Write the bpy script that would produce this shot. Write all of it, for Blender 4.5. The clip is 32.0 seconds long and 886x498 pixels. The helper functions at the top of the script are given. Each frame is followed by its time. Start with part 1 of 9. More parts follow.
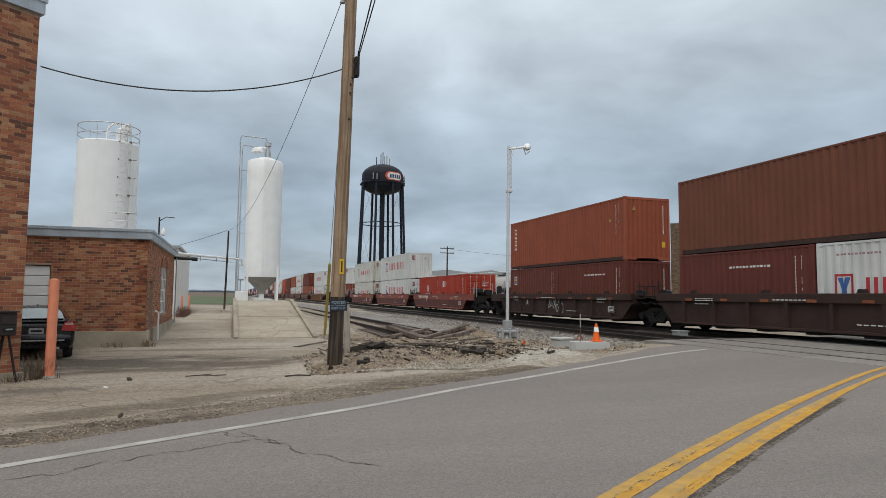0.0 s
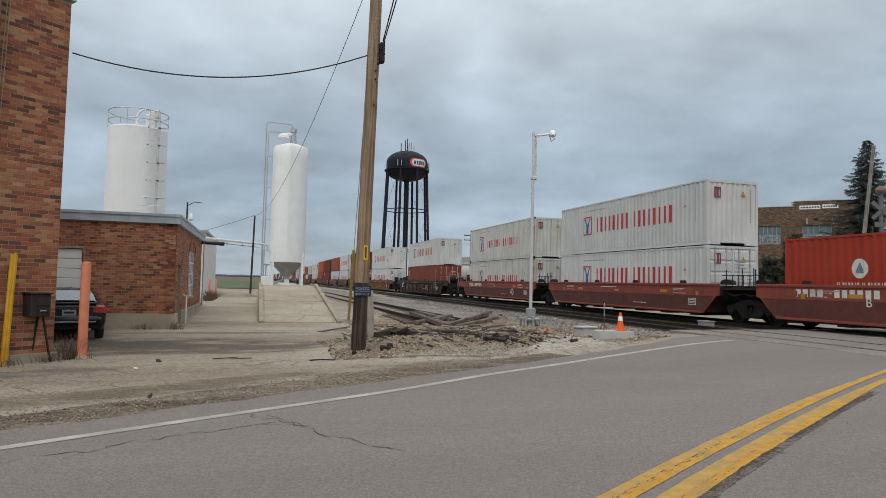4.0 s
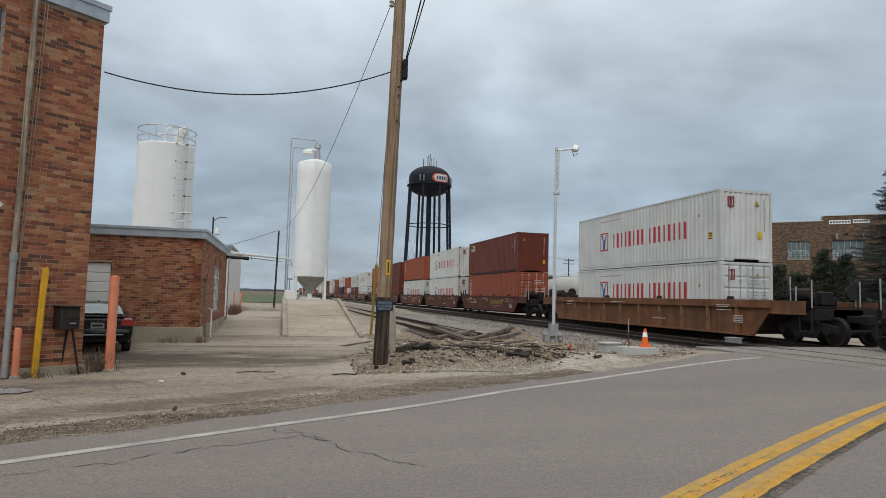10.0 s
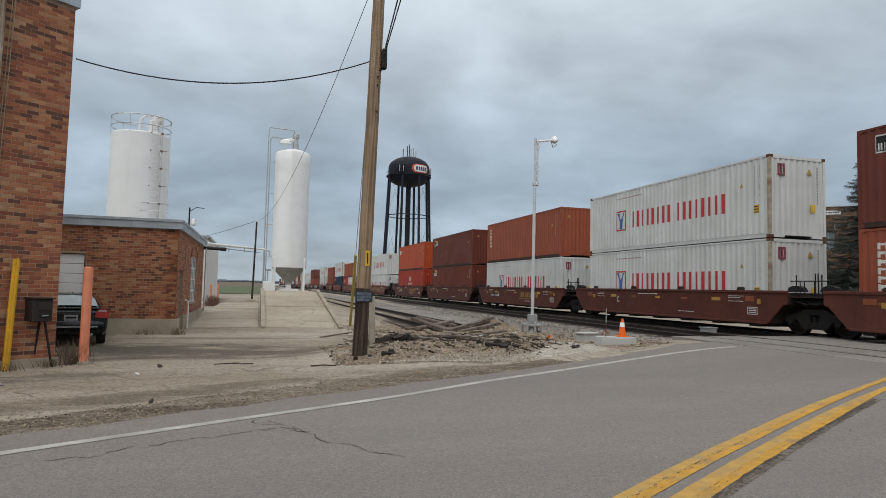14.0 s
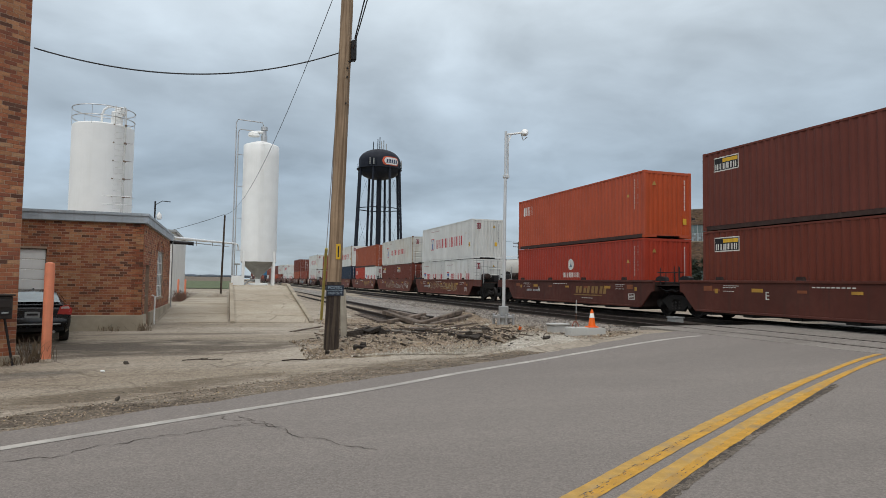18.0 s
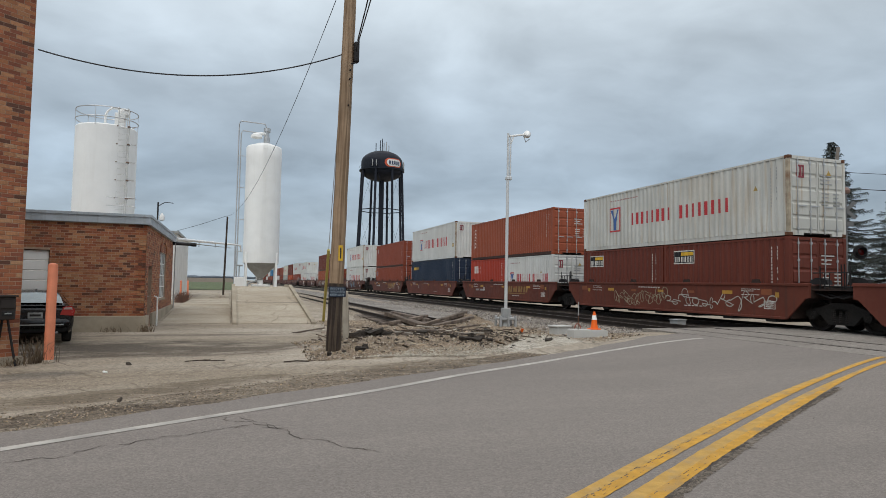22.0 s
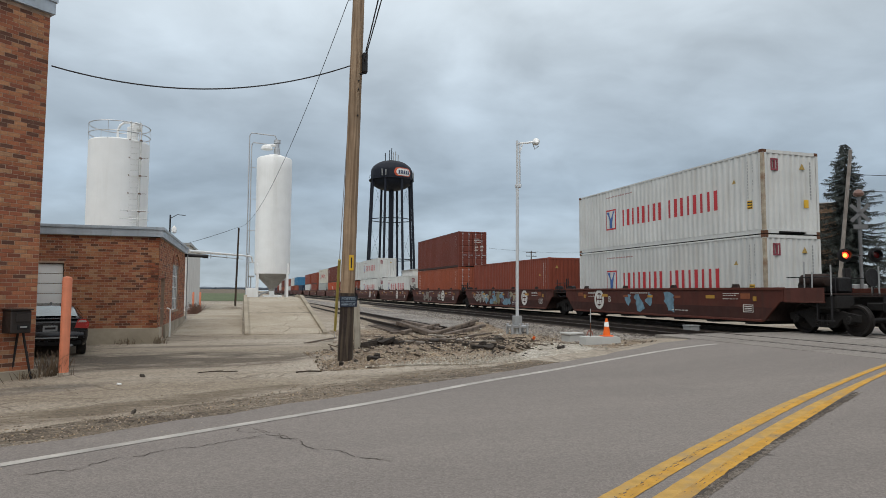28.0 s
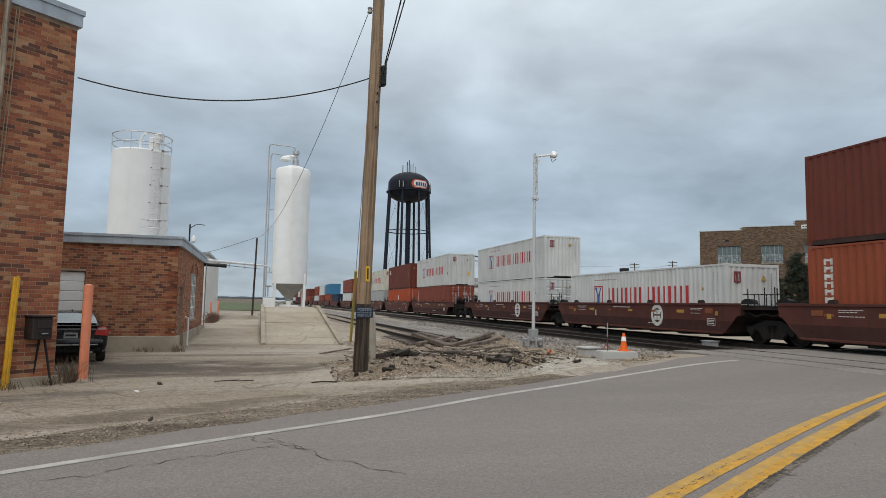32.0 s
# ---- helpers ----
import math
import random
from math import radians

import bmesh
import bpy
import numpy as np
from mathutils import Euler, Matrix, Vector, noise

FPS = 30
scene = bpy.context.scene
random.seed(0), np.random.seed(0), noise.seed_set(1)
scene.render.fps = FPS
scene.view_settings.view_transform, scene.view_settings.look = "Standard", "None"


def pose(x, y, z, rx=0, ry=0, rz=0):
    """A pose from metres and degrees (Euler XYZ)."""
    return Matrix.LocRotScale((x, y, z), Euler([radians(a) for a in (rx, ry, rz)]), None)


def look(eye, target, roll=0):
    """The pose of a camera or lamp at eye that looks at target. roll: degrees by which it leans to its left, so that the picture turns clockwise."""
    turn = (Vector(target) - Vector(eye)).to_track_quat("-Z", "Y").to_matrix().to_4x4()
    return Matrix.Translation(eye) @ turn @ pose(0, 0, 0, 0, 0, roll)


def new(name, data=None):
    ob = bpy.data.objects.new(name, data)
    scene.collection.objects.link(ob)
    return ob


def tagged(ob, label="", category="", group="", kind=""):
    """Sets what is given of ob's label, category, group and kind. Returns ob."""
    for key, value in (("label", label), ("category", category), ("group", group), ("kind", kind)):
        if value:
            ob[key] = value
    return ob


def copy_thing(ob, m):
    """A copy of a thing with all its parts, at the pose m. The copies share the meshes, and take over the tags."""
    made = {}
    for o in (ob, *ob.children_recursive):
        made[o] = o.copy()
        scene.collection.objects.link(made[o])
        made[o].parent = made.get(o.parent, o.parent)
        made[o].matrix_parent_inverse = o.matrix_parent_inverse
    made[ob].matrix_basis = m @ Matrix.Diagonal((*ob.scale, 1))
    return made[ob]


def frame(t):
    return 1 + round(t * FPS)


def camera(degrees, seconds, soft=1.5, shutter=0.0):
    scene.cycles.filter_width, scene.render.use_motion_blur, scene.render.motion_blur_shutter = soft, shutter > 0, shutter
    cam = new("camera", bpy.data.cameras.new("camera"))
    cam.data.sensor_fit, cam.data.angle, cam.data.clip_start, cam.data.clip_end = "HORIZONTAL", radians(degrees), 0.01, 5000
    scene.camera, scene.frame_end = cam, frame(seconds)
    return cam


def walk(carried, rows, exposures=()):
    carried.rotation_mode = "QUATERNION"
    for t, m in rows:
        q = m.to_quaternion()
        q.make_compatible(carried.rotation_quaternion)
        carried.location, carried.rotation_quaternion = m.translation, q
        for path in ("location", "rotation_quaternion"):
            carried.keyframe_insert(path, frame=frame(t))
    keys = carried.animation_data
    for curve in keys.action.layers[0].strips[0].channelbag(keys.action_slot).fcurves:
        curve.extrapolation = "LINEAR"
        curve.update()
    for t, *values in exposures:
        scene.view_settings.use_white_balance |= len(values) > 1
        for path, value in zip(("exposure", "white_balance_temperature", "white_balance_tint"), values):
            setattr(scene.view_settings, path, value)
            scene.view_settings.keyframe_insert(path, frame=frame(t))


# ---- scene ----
SECONDS = 32.0
EYE = (0.0, 0.0, 1.6)
# seconds, yaw, pitch, roll of the held camera
TURNS = [
    (0, -18.70, 4.27, -0.56), (0.5, -18.75, 4.43, -0.67), (1, -18.47, 4.48, -0.61), (1.5, -17.89, 4.60, -0.17),
    (2, -17.32, 4.03, 0.30), (2.1, -16.99, 4.28, 1.48), (2.2, -16.74, 5.57, 2.70), (2.3, -16.69, 6.94, 3.13),
    (2.4, -16.64, 6.70, 2.60), (2.5, -16.73, 6.49, 2.16), (2.6, -16.75, 5.68, 2.24), (2.7, -16.78, 4.40, 1.44),
    (2.8, -16.79, 3.79, 1.24), (2.9, -16.85, 3.21, 0.38), (3, -16.93, 2.69, -0.66), (3.5, -16.76, 2.94, -1.28),
    (5.5, -15.44, 3.26, -1.11), (6, -15.23, 3.53, -1.24), (6.5, -15.01, 3.69, -1.32), (7, -14.86, 3.82, -1.42),
    (7.5, -14.84, 3.94, -1.53), (8, -14.85, 3.99, -1.65), (8.5, -14.81, 4.10, -1.37), (9, -14.73, 4.20, -1.42),
    (9.5, -14.62, 4.29, -1.34), (10, -14.58, 4.35, -1.46), (10.5, -14.49, 4.44, -1.35), (11, -14.43, 4.47, -1.36),
    (11.5, -14.45, 4.51, -1.36), (12, -14.53, 4.42, -1.27), (12.5, -14.73, 4.33, -1.52), (13, -14.94, 4.16, -1.51),
    (13.5, -15.91, 3.94, -0.96), (14, -16.44, 3.57, -1.34), (14.5, -16.94, 3.32, -1.31), (15, -17.42, 3.17, -1.42),
    (15.5, -17.76, 3.04, -0.93), (17.5, -18.86, 2.87, -1.07), (18, -19.02, 2.96, -0.83), (18.5, -19.12, 3.06, -0.56),
    (19, -19.15, 3.08, -0.69), (19.5, -19.13, 3.12, -0.81), (20, -19.08, 3.12, -0.78), (20.5, -19.02, 3.12, -0.83),
    (21, -18.94, 3.11, -0.86), (21.5, -18.88, 3.11, -0.86), (22, -18.82, 3.11, -0.95), (22.5, -18.81, 3.10, -1.07),
    (23, -18.76, 3.07, -0.90), (23.5, -18.74, 3.04, -0.90), (24, -18.72, 3.03, -0.86), (24.5, -18.72, 3.03, -0.86),
    (25, -18.67, 3.02, -0.91), (25.5, -18.63, 3.00, -0.87), (27.5, -18.45, 3.12, -0.98), (28, -17.83, 3.87, -0.25),
    (28.5, -17.99, 3.75, -0.48), (29, -17.68, 4.15, 0.11), (29.5, -17.39, 4.34, 0.23), (30, -17.18, 4.57, -0.20),
    (30.5, -16.91, 4.75, -0.36), (31, -16.73, 4.90, -0.64), (31.5, -16.54, 4.95, -0.79), (32, -16.39, 4.94, -0.96)]
cam = camera(70.2, SECONDS, 0.7)
walk(cam, [(t, pose(*EYE, 90 + p, r, y)) for t, y, p, r in TURNS], [(0, 0.0), (5.5, -0.05), (15, -0.05), (18, 0.04), (25, 0.04), (32, 0.0)])

# ---- sky and sun ----
def make_world():
    w = bpy.data.worlds.new("overcast")
    scene.world = w
    w.use_nodes = True
    nt = w.node_tree
    nt.nodes.clear()
    N = lambda k: nt.nodes.new(k)
    L = nt.links.new
    out, bg = N("ShaderNodeOutputWorld"), N("ShaderNodeBackground")
    sky = N("ShaderNodeTexSky")
    sky.sky_type, sky.sun_disc = "NISHITA", False
    sky.sun_elevation, sky.sun_rotation = radians(48), radians(200)
    skys = N("ShaderNodeVectorMath")
    skys.operation = "SCALE"
    skys.inputs[3].default_value = 0.06
    L(sky.outputs[0], skys.inputs[0])
    tc, sep = N("ShaderNodeTexCoord"), N("ShaderNodeSeparateXYZ")
    L(tc.outputs["Generated"], sep.inputs[0])
    # height ramp of the cloud deck
    ramp = N("ShaderNodeValToRGB")
    e = ramp.color_ramp.elements
    e[0].position, e[0].color = 0.0, (0.42, 0.50, 0.565, 1)
    e[1].position, e[1].color = 1.0, (1.2, 1.22, 1.25, 1)
    for pos, col in ((0.06, (0.405, 0.49, 0.575)), (0.16, (0.41, 0.505, 0.60)), (0.30, (0.53, 0.62, 0.70)), (0.42, (0.64, 0.72, 0.78)), (0.7, (1.0, 1.02, 1.04))):
        x = e.new(pos)
        x.color = (*col, 1)
    L(sep.outputs[2], ramp.inputs[0])
    # cloud layer seen flat from below
    add = N("ShaderNodeMath")
    add.operation = "ADD"
    add.inputs[1].default_value = 0.24
    L(sep.outputs[2], add.inputs[0])
    div = N("ShaderNodeVectorMath")
    div.operation = "DIVIDE"
    L(tc.outputs["Generated"], div.inputs[0])
    L(add.outputs[0], div.inputs[1])
    n1, n2 = N("ShaderNodeTexNoise"), N("ShaderNodeTexNoise")
    for n, s, d, ds in ((n1, 1.15, 8, 0.5), (n2, 3.4, 9, 0.35)):
        n.inputs["Scale"].default_value, n.inputs["Detail"].default_value, n.inputs["Distortion"].default_value = s, d, ds
        L(div.outputs[0], n.inputs["Vector"])
    m1 = N("ShaderNodeMapRange")
    m1.inputs[1].default_value, m1.inputs[2].default_value, m1.inputs[3].default_value, m1.inputs[4].default_value = 0.33, 0.68, 0.80, 1.20
    L(n1.outputs[0], m1.inputs[0])
    m2 = N("ShaderNodeMapRange")
    m2.inputs[1].default_value, m2.inputs[2].default_value, m2.inputs[3].default_value, m2.inputs[4].default_value = 0.34, 0.70, 0.90, 1.13
    L(n2.outputs[0], m2.inputs[0])
    mul = N("ShaderNodeMath")
    mul.operation = "MULTIPLY"
    L(m1.outputs[0], mul.inputs[0])
    L(m2.outputs[0], mul.inputs[1])
    sc = N("ShaderNodeVectorMath")
    sc.operation = "SCALE"
    L(ramp.outputs[0], sc.inputs[0])
    L(mul.outputs[0], sc.inputs[3])
    mix = N("ShaderNodeMixRGB")
    mix.inputs[0].default_value = 0.85
    L(skys.outputs[0], mix.inputs[1])
    L(sc.outputs[0], mix.inputs[2])
    L(mix.outputs[0], bg.inputs[0])
    bg.inputs[1].default_value = 1.0
    L(bg.outputs[0], out.inputs[0])
    sun = bpy.data.lights.new("sun", "SUN")
    sun.energy, sun.angle, sun.color = 1.2, radians(50), (1.0, 0.96, 0.9)
    ob = new("sun", sun)
    ob.matrix_basis = look((-18, -30, 42), (0, 0, 0))


make_world()

# ---- materials ----
MATS = {}


def mat(name, col, rough=0.6, metal=0.0, var=0.25, scale=3.0, bump=0.0, bscale=60.0, streak=0.0, dirt=(0.12, 0.09, 0.06), dirty=0.0, rnd=0.0, island=False, spec=0.4, emit=0.0, grain=0.0):
    """Painted or raw surface: two scales of noise, dirt patches, rain streaks, relief."""
    if name in MATS:
        return MATS[name]
    m = bpy.data.materials.new(name)
    MATS[name] = m
    m.use_nodes = True
    nt = m.node_tree
    N = lambda k: nt.nodes.new(k)
    L = nt.links.new
    b = nt.nodes["Principled BSDF"]
    b.inputs["Roughness"].default_value, b.inputs["Metallic"].default_value = rough, metal
    b.inputs["Specular IOR Level"].default_value = spec
    tc = N("ShaderNodeTexCoord")
    dark = tuple(c * (1 - var) for c in col)
    lite = tuple(min(1, c * (1 + var * 0.6)) for c in col)

    def noise(s, detail=6, vec=None):
        n = N("ShaderNodeTexNoise")
        n.inputs["Scale"].default_value, n.inputs["Detail"].default_value = s, detail
        L(vec or tc.outputs["Object"], n.inputs["Vector"])
        return n.outputs[0]

    def rng(v, a, c, lo=0.0, hi=1.0):
        r = N("ShaderNodeMapRange")
        for i, x in enumerate((a, c, lo, hi)):
            r.inputs[i + 1].default_value = x
        L(v, r.inputs[0])
        return r.outputs[0]

    def mixc(f, a, c):
        x = N("ShaderNodeMixRGB")
        if isinstance(f, float):
            x.inputs[0].default_value = f
        else:
            L(f, x.inputs[0])
        for i, y in ((1, a), (2, c)):
            if isinstance(y, tuple):
                x.inputs[i].default_value = (*y, 1)
            else:
                L(y, x.inputs[i])
        return x.outputs[0]

    def mulv(a, k):
        x = N("ShaderNodeMath")
        x.operation = "MULTIPLY"
        L(a, x.inputs[0])
        if isinstance(k, float):
            x.inputs[1].default_value = k
        else:
            L(k, x.inputs[1])
        return x.outputs[0]

    c = mixc(rng(noise(scale), 0.3, 0.7), dark, lite)
    c = mixc(mulv(rng(noise(scale * 9, 3), 0.35, 0.75), 0.35), c, dark)
    if rnd:
        o = N("ShaderNodeNewGeometry").outputs["Random Per Island"] if island else N("ShaderNodeObjectInfo").outputs["Random"]
        h = N("ShaderNodeHueSaturation")
        L(c, h.inputs["Color"])
        L(rng(o, 0, 1, 1 - rnd, 1 + rnd * 0.8), h.inputs["Value"])
        w = N("ShaderNodeTexWhiteNoise")
        w.noise_dimensions = "1D"
        L(o, w.inputs["W"])
        L(rng(w.outputs[0], 0, 1, 0.496, 0.496 + 0.02 * rnd), h.inputs["Hue"])
        L(rng(w.outputs[0], 0, 1, 1 - rnd * 0.5, 1 + rnd * 0.2), h.inputs["Saturation"])
        c = h.outputs[0]
    if dirty:
        c = mixc(mulv(rng(noise(scale * 0.45, 9), 0.5, 0.72), dirty), c, dirt)
    if streak:
        mp = N("ShaderNodeMapping")
        mp.inputs["Scale"].default_value = (7, 7, 0.35)
        L(tc.outputs["Object"], mp.inputs[0])
        c = mixc(mulv(rng(noise(1.0, 6, mp.outputs[0]), 0.52, 0.78), streak), c, dirt)
    if grain:
        mg = N("ShaderNodeMapping")
        mg.inputs["Scale"].default_value = (22, 22, 0.7)
        L(tc.outputs["Object"], mg.inputs[0])
        c = mixc(mulv(rng(noise(1.0, 8, mg.outputs[0]), 0.45, 0.6), grain), c, dirt)
    L(c, b.inputs["Base Color"])
    L(rng(noise(scale * 5, 4), 0.3, 0.7, max(0.05, rough - 0.08), min(1, rough + 0.1)), b.inputs["Roughness"])
    if bump:
        bp = N("ShaderNodeBump")
        bp.inputs["Strength"].default_value = bump
        bp.inputs["Distance"].default_value = 0.01
        L(noise(bscale, 5), bp.inputs["Height"])
        L(bp.outputs[0], b.inputs["Normal"])
    if emit:
        b.inputs["Emission Color"].default_value = (*col, 1)
        b.inputs["Emission Strength"].default_value = emit
    return m


def soil(name, pale, dark, stain, big=0.4, mid=1.6, cell=30.0, speck=0.3, band=0.5, cut=(0.42, 0.6), stain_cut=(0.56, 0.66), stain_amount=0.8, bump=0.6, turn=30.0, rough=0.95, damp=(), cracks=()):
    """Ground of mixed patches, drawn-out bands, stains with ragged edges and coarse and fine grains."""
    m = bpy.data.materials.new(name)
    MATS[name] = m
    m.use_nodes = True
    nt = m.node_tree
    N = lambda k: nt.nodes.new(k)
    L = nt.links.new
    b = nt.nodes["Principled BSDF"]
    b.inputs["Roughness"].default_value, b.inputs["Specular IOR Level"].default_value = rough, 0.25
    tc = N("ShaderNodeTexCoord")
    mp = N("ShaderNodeMapping")
    mp.inputs["Rotation"].default_value = (0, 0, radians(-turn))
    mp.inputs["Scale"].default_value = (band, 1.0, 1.0)
    L(tc.outputs["Object"], mp.inputs[0])

    def noise(s, detail, vec, rgh=0.6):
        n = N("ShaderNodeTexNoise")
        n.inputs["Scale"].default_value, n.inputs["Detail"].default_value, n.inputs["Roughness"].default_value = s, detail, rgh
        L(vec, n.inputs["Vector"])
        return n.outputs[0]

    def rng(v, a, c, lo=0.0, hi=1.0):
        r = N("ShaderNodeMapRange")
        for i, x in enumerate((a, c, lo, hi)):
            r.inputs[i + 1].default_value = x
        L(v, r.inputs[0])
        return r.outputs[0]

    def mixc(f, a, c, mode="MIX"):
        x = N("ShaderNodeMixRGB")
        x.blend_type = mode
        if isinstance(f, float):
            x.inputs[0].default_value = f
        else:
            L(f, x.inputs[0])
        for i, y in ((1, a), (2, c)):
            if isinstance(y, tuple):
                x.inputs[i].default_value = (*y, 1)
            else:
                L(y, x.inputs[i])
        return x.outputs[0]

    o, w = tc.outputs["Object"], mp.outputs[0]
    c = mixc(rng(noise(big, 9, w), *cut), pale, dark)
    c = mixc(rng(noise(mid, 12, w, 0.72), *stain_cut, 0.0, stain_amount), c, stain)
    c = mixc(rng(noise(mid * 5, 8, o, 0.7), 0.35, 0.7, 0.0, 0.35), c, dark)
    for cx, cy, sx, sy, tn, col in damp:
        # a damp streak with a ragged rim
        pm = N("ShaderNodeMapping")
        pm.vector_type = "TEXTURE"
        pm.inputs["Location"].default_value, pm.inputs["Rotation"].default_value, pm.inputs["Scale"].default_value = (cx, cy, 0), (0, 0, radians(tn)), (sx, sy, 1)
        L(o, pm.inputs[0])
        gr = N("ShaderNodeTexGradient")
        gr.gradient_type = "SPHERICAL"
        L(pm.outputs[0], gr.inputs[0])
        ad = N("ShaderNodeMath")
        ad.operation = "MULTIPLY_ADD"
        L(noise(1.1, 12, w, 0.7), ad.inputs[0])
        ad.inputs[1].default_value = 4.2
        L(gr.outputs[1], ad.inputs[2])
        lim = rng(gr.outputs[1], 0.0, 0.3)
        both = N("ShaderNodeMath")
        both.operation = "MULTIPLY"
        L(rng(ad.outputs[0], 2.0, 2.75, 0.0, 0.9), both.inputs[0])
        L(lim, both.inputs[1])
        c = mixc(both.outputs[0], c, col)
    for scale, width, amount, warp in cracks:
        # a crumbled web of fine cracks, broken up by patches
        wn = N("ShaderNodeTexNoise")
        wn.inputs["Scale"].default_value, wn.inputs["Detail"].default_value = scale * 1.5, 8
        L(o, wn.inputs["Vector"])
        wv = N("ShaderNodeVectorMath")
        wv.operation = "MULTIPLY_ADD"
        L(wn.outputs["Color"], wv.inputs[0])
        wv.inputs[1].default_value = (warp, warp, 0)
        L(o, wv.inputs[2])
        ve = N("ShaderNodeTexVoronoi")
        ve.feature = "DISTANCE_TO_EDGE"
        ve.inputs["Scale"].default_value = scale
        L(wv.outputs[0], ve.inputs["Vector"])
        both = N("ShaderNodeMath")
        both.operation = "MULTIPLY"
        L(rng(ve.outputs["Distance"], 0.0, width, amount, 0.0), both.inputs[0])
        L(rng(noise(0.55, 4, w), 0.46, 0.58), both.inputs[1])
        c = mixc(both.outputs[0], c, stain)
    hs = []
    for s, k in ((cell, speck), (cell * 3.1, speck * 0.8)):
        v = N("ShaderNodeTexVoronoi")
        v.inputs["Scale"].default_value = s
        L(o, v.inputs["Vector"])
        sep = N("ShaderNodeSeparateColor")
        L(v.outputs["Color"], sep.inputs[0])
        g = N("ShaderNodeCombineColor")
        r = rng(sep.outputs[0], 0, 1, 1 - k, 1 + k)
        for i in range(3):
            L(r, g.inputs[i])
        c = mixc(1.0, c, g.outputs[0], "MULTIPLY")
        hs.append(v.outputs["Distance"])
    L(c, b.inputs["Base Color"])
    bp = N("ShaderNodeBump")
    bp.inputs["Strength"].default_value, bp.inputs["Distance"].default_value, bp.invert = bump, 0.012, True
    L(hs[0], bp.inputs["Height"])
    b2 = N("ShaderNodeBump")
    b2.inputs["Strength"].default_value, b2.inputs["Distance"].default_value = bump, 0.03
    L(noise(mid * 4, 10, o, 0.7), b2.inputs["Height"])
    L(bp.outputs[0], b2.inputs["Normal"])
    L(b2.outputs[0], b.inputs["Normal"])
    return m


def fired_brick(name, island):
    """Brick in a mixed lot: dark, red, red-brown, orange-brown and a few buff ones, each a little mottled."""
    m = bpy.data.materials.new(name)
    MATS[name] = m
    m.use_nodes = True
    nt = m.node_tree
    N = lambda k: nt.nodes.new(k)
    L = nt.links.new
    b = nt.nodes["Principled BSDF"]
    b.inputs["Roughness"].default_value, b.inputs["Specular IOR Level"].default_value = 0.9, 0.25
    tc = N("ShaderNodeTexCoord")
    pick = N("ShaderNodeNewGeometry").outputs["Random Per Island"] if island else N("ShaderNodeObjectInfo").outputs["Random"]
    ramp = N("ShaderNodeValToRGB")
    ramp.color_ramp.interpolation = "CONSTANT"
    e = ramp.color_ramp.elements
    e[0].position, e[0].color = 0.0, (0.125, 0.06, 0.042, 1)
    e[1].position, e[1].color = 0.11, (0.235, 0.083, 0.05, 1)
    for pos, col in ((0.28, (0.32, 0.108, 0.058)), (0.45, (0.37, 0.138, 0.07)), (0.62, (0.40, 0.172, 0.085)), (0.80, (0.44, 0.215, 0.11)), (0.93, (0.44, 0.25, 0.14))):
        e.new(pos).color = (*col, 1)
    L(pick, ramp.inputs[0])
    w = N("ShaderNodeTexWhiteNoise")
    w.noise_dimensions = "1D"
    L(pick, w.inputs["W"])
    h = N("ShaderNodeHueSaturation")
    v = N("ShaderNodeMapRange")
    v.inputs[3].default_value, v.inputs[4].default_value = 0.84, 1.16
    L(w.outputs[0], v.inputs[0])
    L(v.outputs[0], h.inputs["Value"])
    L(ramp.outputs[0], h.inputs["Color"])
    n = N("ShaderNodeTexNoise")
    n.inputs["Scale"].default_value, n.inputs["Detail"].default_value = 26.0, 6.0
    L(tc.outputs["Object"], n.inputs["Vector"])
    r = N("ShaderNodeMapRange")
    r.inputs[1].default_value, r.inputs[2].default_value, r.inputs[3].default_value, r.inputs[4].default_value = 0.3, 0.7, 0.0, 0.35
    L(n.outputs[0], r.inputs[0])
    # broad weathering over many courses
    n2 = N("ShaderNodeTexNoise")
    n2.inputs["Scale"].default_value, n2.inputs["Detail"].default_value = 0.7, 7.0
    L(tc.outputs["Object"], n2.inputs["Vector"])
    r2 = N("ShaderNodeMapRange")
    r2.inputs[1].default_value, r2.inputs[2].default_value, r2.inputs[3].default_value, r2.inputs[4].default_value = 0.45, 0.75, 0.0, 0.28
    L(n2.outputs[0], r2.inputs[0])
    m1, m2 = N("ShaderNodeMixRGB"), N("ShaderNodeMixRGB")
    m1.inputs[2].default_value, m2.inputs[2].default_value = (0.13, 0.06, 0.04, 1), (0.16, 0.075, 0.05, 1)
    L(r.outputs[0], m1.inputs[0])
    L(h.outputs[0], m1.inputs[1])
    L(r2.outputs[0], m2.inputs[0])
    L(m1.outputs[0], m2.inputs[1])
    L(m2.outputs[0], b.inputs["Base Color"])
    bp = N("ShaderNodeBump")
    bp.inputs["Strength"].default_value, bp.inputs["Distance"].default_value = 0.5, 0.006
    L(n.outputs[0], bp.inputs["Height"])
    L(bp.outputs[0], b.inputs["Normal"])
    return m


